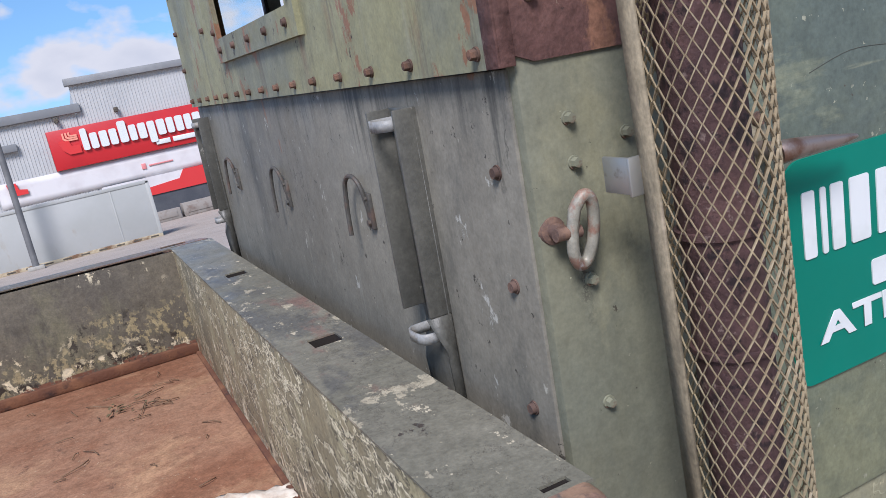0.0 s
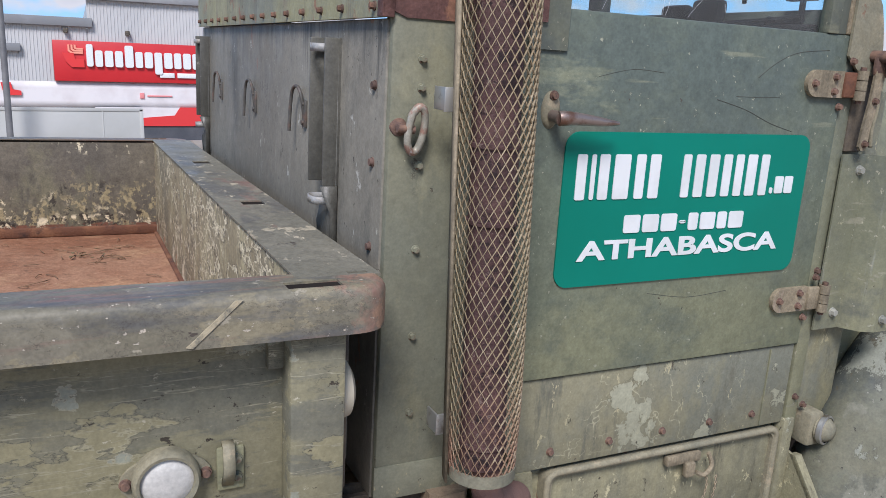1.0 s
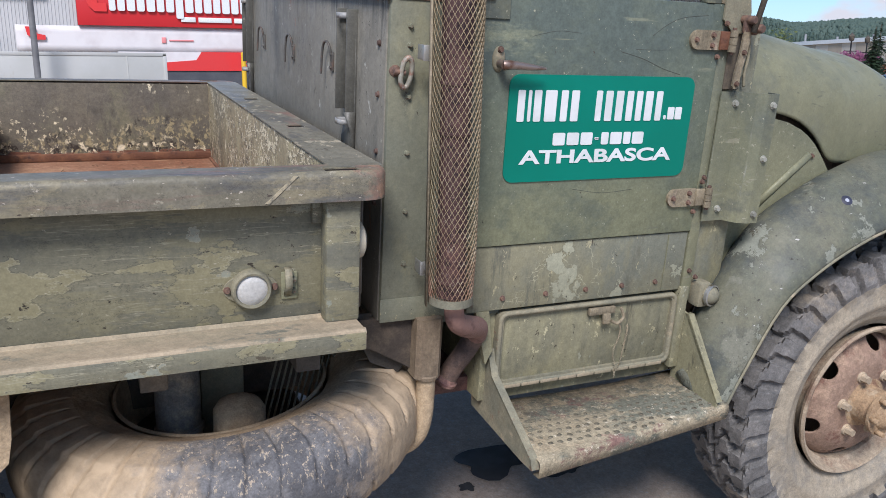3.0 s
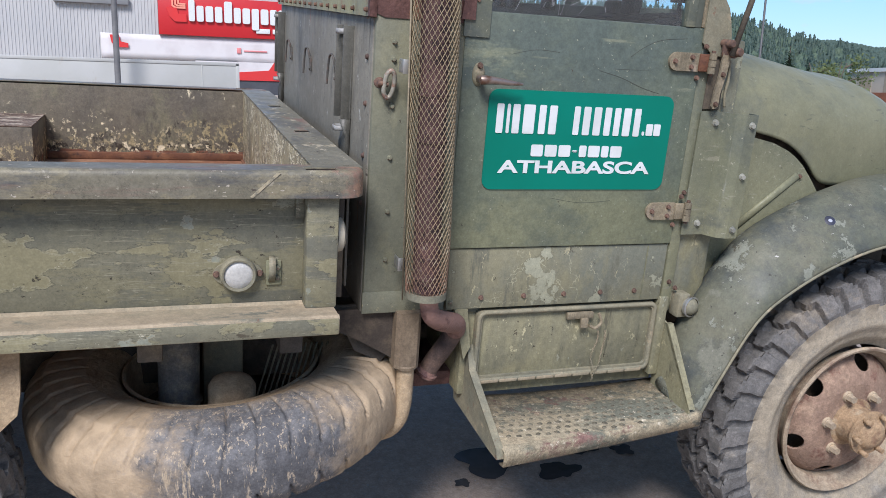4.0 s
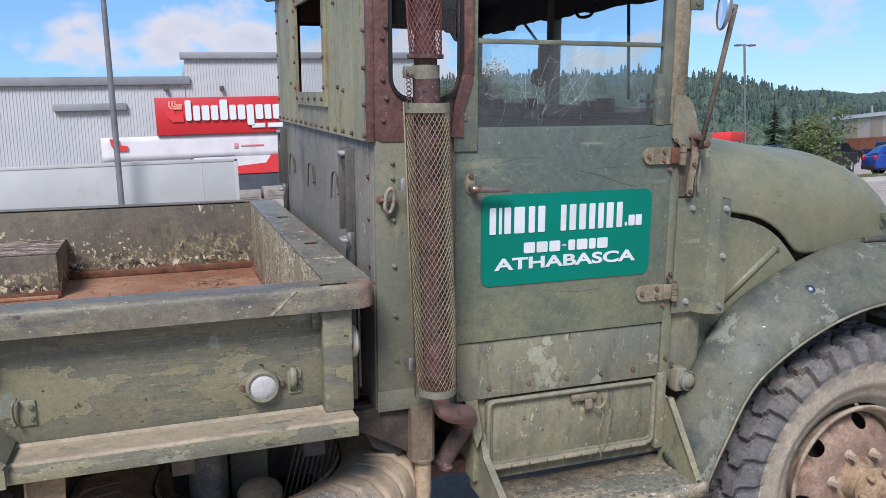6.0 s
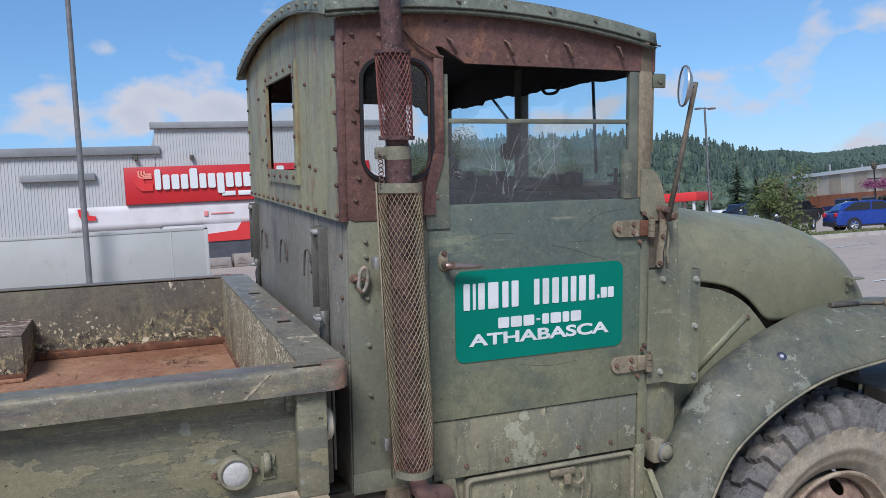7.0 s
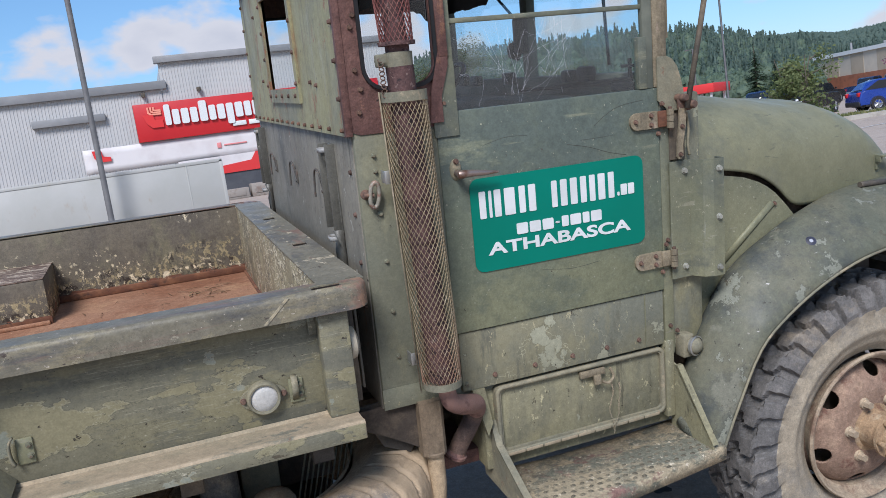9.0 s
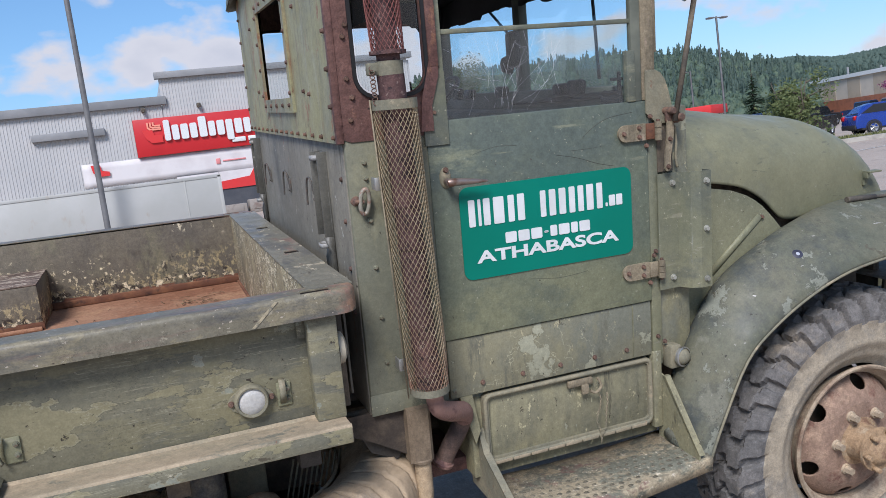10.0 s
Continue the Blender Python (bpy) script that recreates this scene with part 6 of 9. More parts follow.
# headboard
bm = B()
box(bm, -0.178, -0.170, -0.07, 1.84, 1.19, 1.522, 0.002)
head_in = bpart("headboard", bm, BED_HEAD, truck, "headboard with flaking olive and cream paint")
bm = B()
box(bm, -0.066, -0.058, 0.03, 1.86, 1.17, 1.515, 0.003)
bpart("headboard_front", bm, OLIVE_GREY, head_in)
def slotted(bm, xs, ys, z0, z1, gone):
    """A plate on a grid of cuts with some cells left open, all in one piece."""
    cells = {(i, j) for i in range(len(xs) - 1) for j in range(len(ys) - 1)} - set(gone)
    top, low = {}, {}
    def v(d, i, j, z):
        if (i, j) not in d:
            d[(i, j)] = bm.verts.new((xs[i], ys[j], z))
        return d[(i, j)]
    for i, j in cells:
        q = [(i, j), (i + 1, j), (i + 1, j + 1), (i, j + 1)]
        bm.faces.new([v(top, a, b, z1) for a, b in q])
        bm.faces.new([v(low, a, b, z0) for a, b in reversed(q)])
        for k, (di, dj) in enumerate(((0, -1), (1, 0), (0, 1), (-1, 0))):
            if (i + di, j + dj) not in cells:
                (a, b), (c, d) = q[k], q[(k + 1) % 4]
                bm.faces.new((v(top, c, d, z1), v(top, a, b, z1), v(low, a, b, z0), v(low, c, d, z0)))
    bmesh.ops.recalc_face_normals(bm, faces=bm.faces)
    return bm
def pocket(x0, x1, y0, y1, z1, deep, parent):
    """The open pocket below a slot, its inside coloured near black for shade."""
    bm = B()
    o, i = rounded(x0 - 0.003, x1 + 0.003, y0 - 0.003, y1 + 0.003, 0.004, 2), rounded(x0, x1, y0, y1, 0.003, 2)
    ringplate(bm, o, i, z1 - deep, z1, "z")
    poly(bm, o, z1 - deep - 0.004, z1 - deep, "z")
    return bpart("stake_pocket", bm, material("dark_rusted_pocket", (0.022, 0.017, 0.014), 0.9), parent)
cap = slotted(B(), [-0.182, -0.135, -0.104, -0.088, -0.074, -0.058], [-0.10, -0.090, -0.079, 0.492, 0.54, 1.175, 1.225, 1.84], 1.5238, 1.527, [(1, 3), (2, 3), (1, 5), (2, 5), (2, 1), (3, 1)])
bpart("headboard_cap", cap, BED_CAP, head_in, "worn steel cap with stake slots")
pocket(-0.135, -0.088, 0.492, 0.54, 1.5232, 0.12, head_in)
pocket(-0.135, -0.088, 1.175, 1.225, 1.5232, 0.12, head_in)
pocket(-0.104, -0.074, -0.090, -0.079, 1.5232, 0.05, head_in)
# near side rail with a stake slot and a rounded corner
EDGE = [(0.014, 1.528), (0.0095, 1.5272), (0.004, 1.5235), (0.001, 1.518), (0.0, 1.511), (0.0, 1.462), (0.006, 1.462), (0.006, 1.514)]
def edge_strip(bm, path, side):
    """The turned-down outer edge of a rail along a path of (x, y, outward x, outward y)."""
    loft(bm, [[(x - nx * i, (y - ny * i) if side > 0 else 2 * CX - (y - ny * i), z) for i, z in EDGE] for x, y, nx, ny in path])
ARC = [(-0.113 + 0.055 * math.sin(radians(a)), YN + 0.055 - 0.055 * math.cos(radians(a)), math.sin(radians(a)), -math.cos(radians(a))) for a in range(0, 91, 9)]
def rail(mirror):
    def yy(v):
        return 2 * CX - v if mirror else v
    bm = slotted(B(), [X0, -0.206, -0.182, -0.130, -0.124], [yy(v) for v in (YN + 0.014, YN + 0.0145, -0.119, -0.10, -0.078)], 1.5245, 1.528, [(1, 1), (2, 1), (2, 3), (3, 3)])
    edge_strip(bm, [(x, YN, 0, -1) for x in (X0, -2.4, -1.6, -1.0, -0.6, -0.4, -0.19, -0.124)], -1 if mirror else 1)
    bmesh.ops.remove_doubles(bm, verts=bm.verts, dist=1e-4)
    bmesh.ops.recalc_face_normals(bm, faces=bm.faces)
    return bm
def rail_corner(mirror):
    def yy(v):
        return 2 * CX - v if mirror else v
    bm = B()
    path = [(-0.124, YN, 0, -1)] + ARC + [(-0.058, -0.10, 1, 0)]
    edge_strip(bm, path, -1 if mirror else 1)
    top = [(x - nx * 0.014, yy(y - ny * 0.014)) for x, y, nx, ny in path] + [(-0.124, yy(-0.10))]
    poly(bm, top, 1.5245, 1.528, "z")
    bmesh.ops.remove_doubles(bm, verts=bm.verts, dist=1e-4)
    bmesh.ops.recalc_face_normals(bm, faces=bm.faces)
    return bm
near_rail = bpart("side_rail", rail(False), BED_RAIL, truck, "worn olive bed rail with rusty front corner")
bpart("rail_corner", rail_corner(False), BED_RAIL, near_rail, "rusty rounded rail corner")
far_rail = bpart("side_rail", rail(True), BED_RAIL, truck, "worn olive bed rail")
bpart("rail_corner", rail_corner(True), BED_RAIL, far_rail)
pocket(-0.206, -0.130, YN + 0.0145, -0.119, 1.5242, 0.060, near_rail)
bm = B()
poly(bm, [(-0.338, 1.466), (-0.330, 1.464), (-0.268, 1.522), (-0.277, 1.522)], YN - 0.0016, YN + 0.002)
bpart("weld_scar", bm, material("pale_bare_scrape", (0.36, 0.31, 0.21), 0.7, layers=(((0.16, 0.15, 0.115), 30.0, 0.48, 0.6, ONE, 1.0, 8.0),), bump=0.4), near_rail)
# far side wall, near side wall (inner faces) and the side panel
bm = B()
box(bm, X0, -0.165, 1.826, 1.836, 1.165, 1.518, 0.002)
bpart("far_side_wall", bm, BED_IN, truck, "bed side wall with peeling brown-olive paint")
bm = B()
box(bm, X0, -0.12, -0.092, -0.082, 1.16, 1.518, 0.002)
panel = bpart("side_panel", bm, OLIVE_SIDE, truck, "olive bed side panel with patchy peeling paint")
bm = B()
box(bm, -0.200, -0.120, -0.140, -0.09, 1.172, 1.500, 0.006)
box(bm, -0.222, -0.198, -0.105, -0.09, 1.40, 1.462, 0.003)
bpart("stake_post", bm, OLIVE_SIDE, panel)
bm = B()
box(bm, -1.20, -1.00, -0.16, -0.09, 1.40, 1.462, 0.006)
bpart("stake_post", bm, OLIVE_SIDE, panel)
# outer sill: a channel with a sloping dusty ledge
bm = B()
prof = [(-0.094, 1.180), (-0.10, 1.172), (-0.190, 1.175), (-0.203, 1.179), (-0.209, 1.178), (-0.213, 1.172), (-0.213, 1.132), (-0.205, 1.126), (-0.09, 1.131)]
loft(bm, [[(x, y, z) for y, z in prof] for x in (-0.126, -0.4, -0.7, -0.95, -1.05)])
bm.faces.new([bm.verts.new((-0.126, y, z)) for y, z in prof])
sill = bpart("bed_sill", bm, DUSTY, truck, "dust-covered olive bed sill")
bm = B()
box(bm, -0.95, -0.128, -0.2165, -0.2125, 1.131, 1.172, 0.001)
bpart("sill_face", bm, OLIVE_SIDE, sill)
# wheel-arch box of the bed
bm = B()
poly(bm, [(-0.955, 1.131), (-0.955, 1.175), (-0.985, 1.21), (-1.06, 1.30), (-1.10, 1.335), (-2.1, 1.335), (-2.1, 1.131)], -0.236, -0.225)
poly(bm, [(-0.96, 1.18), (-1.06, 1.30), (-1.10, 1.335), (-1.10, 1.34), (-1.05, 1.31), (-0.95, 1.19)], -0.236, -0.09)
box(bm, -2.1, -1.075, -0.236, -0.09, 1.33, 1.342, 0.003)
bpart("wheel_arch_box", bm, OLIVE_SIDE, sill)
put("rivet", M_RIVETR, sill, BED @ Matrix.Translation((-1.02, -0.237, 1.17)))
# inner wheel box at the far side
bm = B()
box(bm, -2.3, -1.015, 1.45, 1.83, 1.195, 1.385, 0.012)
wheel_box = bpart("inner_wheel_box", bm, BED_IN, truck, "raised wheel box with peeling paint")
bpart("wheel_box_top", box(B(), -2.3, -1.017, 1.452, 1.828, 1.383, 1.389, 0.002), BOX_TOP, wheel_box, "flaked pinkish box top")
bm = B()
box(bm, -2.3, -1.011, 1.446, 1.452, 1.195, 1.225, 0.002)
bpart("wheel_box_foot", bm, RUST, wheel_box, "dark rusted foot of the box")
bm = B()
box(bm, -2.3, -1.02, 1.43, 1.447, 1.195, 1.212, 0.006)
bpart("wheel_box_bead", bm, BED_FLOOR, floor_p)
# clearance lamp
bm = B()
lc = Vector((-0.359, -0.092, 1.258))
lathe(bm, [(0.0, 0.0), (0.0445, 0.0), (0.045, 0.014), (0.043, 0.023), (0.040, 0.026), (0.036, 0.025), (0.0345, 0.018)], lc, (0, -1, 0), 36)
poly(bm, [(lc.x + 0.060 * math.cos(a) * (1.0 if abs(math.cos(a)) > 0.5 else 0.8), lc.z + 0.034 * math.sin(a)) for a in [6.2832 * k / 20 for k in range(20)]], -0.098, -0.092)
lamp = bpart("clearance_lamp", bm, DUSTY2, truck, "round clearance lamp with a white lens")
bm = B()
lathe(bm, [(0.0, 0.0250), (0.018, 0.0245), (0.028, 0.0225), (0.034, 0.018), (0.037, 0.017)], lc, (0, -1, 0), 36)
bpart("lens", bm, LENS, lamp, "white frosted lens")
for dx in (-0.052, 0.052):
    put("bolt", M_RIVETR, lamp, BED @ Matrix.Translation((lc.x + dx, -0.099, lc.z)))
# lashing hooks
for hx in (-0.272, -0.918):
    bm = B()
    box(bm, hx - 0.020, hx + 0.018, -0.099, -0.092, 1.225, 1.29, 0.003)
    bpart("hook_plate", bm, OLIVE, panel)
    bm = B()
    if hx > -0.5:
        loft(bm, [[(hx - 0.014, -0.10, 1.235), (hx - 0.014, -0.118, 1.262), (hx - 0.014, -0.112, 1.297), (hx - 0.014, -0.10, 1.30)], [(hx + 0.002, -0.10, 1.235), (hx + 0.002, -0.118, 1.262), (hx + 0.002, -0.112, 1.297), (hx + 0.002, -0.10, 1.30)]])
    else:
        loft(bm, [[(hx - 0.02 - 0.012 * math.sin(t), -0.12 + w, 1.265 + 0.035 * math.cos(t)) for t in (0.35 * i for i in range(9))] for w in (0, 0.016)])
    thick(bpart("lashing_hook", bm, DUSTY2, panel, "worn steel lashing hook"), 0.005)
    put("bolt", M_RIVET, panel, BED @ Matrix.Translation((hx + 0.008, -0.10, 1.272)))
    put("bolt", M_RIVET, panel, BED @ Matrix.Translation((hx + 0.008, -0.10, 1.245)))
# round lamp that faces forward in the gap
bm = B()
lathe(bm, [(0.0, 0.021), (0.03, 0.019), (0.043, 0.012), (0.046, 0.0), (0.046, -0.004)], (-0.112, -0.075, 1.348), (1, 0, 0), 28)
bpart("front_reflector", bm, material("pale_dusty_lens", (0.42, 0.38, 0.29), 0.5, bump=0.1), truck, "pale dusty round lamp")
bm = B()
box(bm, -0.112, -0.09, -0.06, 0.25, 1.17, 1.46, 0.004)
bpart("headboard_corner", bm, DARK, head_in)

# ---- running gear
bm = B()
box(bm, -3.7, 2.95, 0.42, 0.49, 0.72, 0.96, 0.006)
box(bm, -3.7, 2.95, 1.25, 1.32, 0.72, 0.96, 0.006)
for x in (-3.2, -2.0, -0.9, 0.12, 1.2, 2.5):
    box(bm, x, x + 0.09, 0.49, 1.25, 0.74, 0.94, 0.006)
chassis = part("chassis_frame", bm, DARK, truck, "dirty dark steel chassis frame")
bm = B()
for x in (-3.3, -2.6, -1.9, -1.2, -0.6, -0.25):
    box(bm, x, x + 0.06, -0.07, 1.82, 1.02, 1.118, 0.004)
part("bed_cross_member", bm, DARK, chassis)
bm = B()
for x in (-1.45, -2.67, 1.757):
    cyl(bm, (x, 0.05, 0.64), (x, 1.70, 0.64), 0.06, seg=16)
    lathe(bm, [(0, -0.2), (0.12, -0.16), (0.19, 0), (0.12, 0.16), (0, 0.2)], (x, CX + 0.1, 0.64), (0, 1, 0), 20)
part("axle", bm, DARK, chassis)
bm = B()
cyl(bm, (1.4, 0.9, 0.75), (-2.7, 0.9, 0.72), 0.045, seg=12)
box(bm, 0.25, 0.75, 0.55, 1.2, 0.62, 0.98, 0.05)
part("gearbox_and_shaft", bm, DARK, chassis)
bm = B()
box(bm, 0.15, 0.9, 0.35, 0.42, 0.72, 0.90, 0.006)
part("step_carrier", bm, DARK, chassis)
bm = box(B(), 0.14, 0.36, 0.10, 0.42, 0.800, 0.848, 0.006)
part("step_beam", bm, PRIMER, chassis, "red-brown step carrier beam")
# spare carrier tube and hanger plates
bm = B()
poly(bm, [(0.080, -0.020), (0.092, -0.032), (0.142, -0.032), (0.152, -0.022), (0.152, 0.030), (0.080, 0.030)], 0.930, 1.100, "z")
lathe(bm, [(0.030, -0.006), (0.036, -0.004), (0.037, 0.004), (0.034, 0.008)], (0.118, -0.003, 0.930), (0, 0, 1), 20)
part("carrier_post", bm, material("brown_muddy_post_steel", (0.190, 0.146, 0.096), 0.8, layers=(((0.140, 0.105, 0.070), 5.0, 0.46, 0.60, (2, 2, 0.5), 3.0, 9.0), ((0.25, 0.19, 0.13), 14.0, 0.60, 0.66, (1, 1, 0.5), 7.0, 9.0)), bump=0.4, bump_scale=90, grain=0.16), truck, "dusty brown square carrier post")
bm = B()
tube(bm, smooth_path([(0.120, -0.004, 0.95), (0.121, -0.004, 0.86), (0.119, -0.002, 0.80), (0.108, 0.006, 0.745), (0.075, 0.03, 0.700), (0.0, 0.08, 0.668)], 6), 0.0255, 16)
part("spare_carrier", bm, MUD, truck, "mud-caked spare wheel carrier tube")
bm = B()
poly(bm, [(-0.10, 1.10), (0.082, 1.10), (0.082, 0.945), (0.056, 0.962), (-0.02, 1.008), (-0.095, 1.045)], 0.016, 0.026)
# brown darkened in its colour to stand for the shade behind the sill
part("carrier_gusset", bm, material("dark_brown_grime", (0.048, 0.038, 0.030), 0.85, layers=(((0.085, 0.066, 0.048), 9.0, 0.52, 0.64, ONE, 2.0, 7.0),), grain=0.15), truck)
bm = B()
poly(bm, [(-0.09, 1.10), (0.20, 1.10), (0.06, 0.92), (-0.02, 0.96)], 0.05, 0.06)
part("carrier_backing", bm, DARK, truck)
bm = B()
poly(bm, [(-0.925, 1.125), (-0.845, 1.125), (-0.85, 1.0), (-0.86, 0.945), (-0.93, 0.875)], -0.15, -0.135)
poly(bm, [(-0.93, 1.125), (-0.925, 1.125), (-0.93, 0.87), (-0.938, 0.87)], -0.18, -0.10)
part("mud_flap_bracket", bm, MUD, truck, "tan mud-caked steel bracket")
winch = part("carrier_winch", box(B(), -0.43, -0.31, 0.30, 0.34, 0.66, 1.13, 0.008), DUSTY2, truck, "dusty hanger plate above the spare")
bm = lathe(B(), [(0, 0.050), (0.03, 0.046), (0.055, 0.034), (0.066, 0.015), (0.066, -0.06)], (-0.36, 0.085, 0.845), (0, 0, 1), 28)
part("axle_dome", bm, MUD, winch, "tan dusty dome")
bm = cyl(B(), (-0.50, 0.16, 0.66), (-0.50, 0.22, 1.0), 0.058, seg=24)
lathe(bm, [(0.058, -0.01), (0.064, -0.006), (0.064, 0.006), (0.058, 0.01)], (-0.50, 0.18, 0.78), (0, 0.17, 1), 24)
part("air_tank", bm, material("dusty_grey_tank", (0.12, 0.115, 0.105), 0.7, layers=(((0.25, 0.21, 0.15), 8.0, 0.5, 0.64, ONE, 3.0, 8.0),), grain=0.2), winch)
for k in range(11):
    part("guard_wire", tube(B(), [(-0.29 + 0.017 * k, 0.20, 0.72), (-0.225 + 0.017 * k, 0.26, 0.90)], 0.0032, 6), DUSTY2, winch)
# added dark plate, no known part: keeps the spare's hole dark as in shade
part("carrier_floor", box(B(), -0.62, -0.12, 0.05, 0.55, 0.655, 0.668), DARK, winch)


LUG_END = 0.61     # share of the section that the lugs cover, over the shoulder
def tyre_mesh(name, mat_tread, mat_side, R, half, hole, lugs, depth, skew, duty, seg=300, stagger=0.5):
    """A tyre round the y axis with lugs raised on tread and shoulder; y runs from -half to half."""
    prof = []
    for k in range(81):
        t = -1 + 2 * k / 80
        a = abs(t)
        if a < 0.42:
            r, y = R - 0.010 * (a / 0.42) ** 2, half * 0.80 * a / 0.42
        else:
            u = min(1.0, (a - 0.42) / 0.58)
            ang = u * math.pi
            r = hole + (R - 0.010 - hole) * max(0.0, 1 - u) ** 0.95
            y = half * (0.80 + 0.20 * math.sin(min(1.0, u * 1.7) * math.pi / 2)) * (1 if u < 0.6 else 1 - 0.35 * ((u - 0.6) / 0.4) ** 1.5)
        y += 0.0045 * (sstep(a, 0.745, 0.765) - sstep(a, 0.815, 0.835)) + 0.003 * (sstep(a, 0.885, 0.90) - sstep(a, 0.93, 0.945))
        if stagger < 0.2:
            # the rounder section of a worn tyre full of mud
            ph = a * math.pi * 0.95
            mid = (R + hole) / 2 + 0.012
            c, q = math.cos(ph), math.sin(ph)
            r = mid + math.copysign(abs(c) ** 0.74, c) * ((R - mid) if c > 0 else (mid - hole))
            y = half * q ** 0.70
        prof.append((math.copysign(y, t), r, t))
    verts, faces, mats = [], [], []
    for i in range(seg):
        th = 2 * math.pi * i / seg
        for y, r, t in prof:
            a = abs(t)
            jog = 0.42 * (sstep(a, 0.08, 0.14) - sstep(a, 0.24, 0.30) + 0.8 * sstep(a, 0.40, 0.46)) if stagger > 0.2 else 0.0
            ph = (lugs * (th / (2 * math.pi) + skew * (a - 0.2) / lugs * 1.0) + jog + (stagger if t > 0 else 0.0) + 0.05 * math.sin(th * 7)) % 1.0
            zone = 1.0 if a < LUG_END else max(0.0, 1 - (a - LUG_END) / 0.05)
            if a < 0.05 and stagger > 0.2:
                zone *= 0.4
            if stagger > 0.2:
                tri = min(ph, duty - ph) if ph < duty else 0.0
                h = depth * zone * min(1.0, max(0.0, tri) * 26)
            else:
                # worn tread: leaf-shaped grooves half choked with mud
                gw = 0.34 * max(0.0, math.sin(math.pi * min(1.0, max(0.0, (a - 0.06) / 0.56)))) ** 0.8
                choke = 0.55 + 0.45 * sstep(noise.noise((2.2 * math.cos(th), 2.2 * math.sin(th), t * 1.5)), -0.25, 0.2)
                h = depth - depth * choke * (sstep(ph, 1 - gw, 1 - gw * 0.6) * (1 - sstep(ph, 1 - gw * 0.35, 1.0)) if gw > 0.01 else 0.0)
                h = h * (1 if a < 0.6 else max(0.0, 1 - (a - 0.6) / 0.12)) + 0.0035 * noise.noise((9 * math.cos(th), 9 * math.sin(th), t * 6)) + 0.0018 * noise.noise((30 * math.cos(th), 30 * math.sin(th), t * 20))
            rr, yy = r + h * (1 if a < 0.47 else 0.75), y + math.copysign(h * (0 if a < 0.40 else 0.6), t)
            verts.append((rr * math.cos(th), yy, rr * math.sin(th)))
    n = len(prof)
    for i in range(seg):
        j = (i + 1) % seg
        for k in range(n - 1):
            faces.append((i * n + k, i * n + k + 1, j * n + k + 1, j * n + k))
            mats.append(0 if abs(prof[k][2] + 0.0125) < LUG_END + 0.02 else 1)
    me = bpy.data.meshes.new(name)
    me.from_pydata(verts, [], faces)
    me.materials.append(mat_tread)
    me.materials.append(mat_side)
    me.polygons.foreach_set("material_index", mats)
    me.polygons.foreach_set("use_smooth", [stagger < 0.2 or k == 1 for k in mats])
    me.update()
    return me


TYRE_ME = tyre_mesh("tyre", TYRE, SIDEWALL, 0.532, 0.135, 0.281, 34, 0.027, 0.5, 0.68, seg=544)
SPARE_ME = tyre_mesh("tyre", SPARE, MUD, 0.538, 0.116, 0.285, 42, 0.017, 0.50, 0.80, seg=672, stagger=0.08)


def disc_with_holes(bm, prof, holes, r0, r1, wide, seg=420):
    """A turned disc (radius, y) from which openings are cut between the radii r0 and r1."""
    vs = [[bm.verts.new((r * math.cos(2 * math.pi * i / seg), y, r * math.sin(2 * math.pi * i / seg))) for r, y in prof] for i in range(seg)]
    for i in range(seg):
        j = (i + 1) % seg
        ph = (i / seg * holes) % 1.0
        for k in range(len(prof) - 1):
            rm = (prof[k][0] + prof[k + 1][0]) / 2
            w = wide * (1 - abs((rm - (r0 + r1) / 2) / ((r1 - r0) / 2)) ** 2) ** 0.5 if r0 < rm < r1 else 0
            if abs(ph - 0.5) < w / 2:
                continue
            bm.faces.new((vs[i][k], vs[i][k + 1], vs[j][k + 1], vs[j][k]))
    return bm


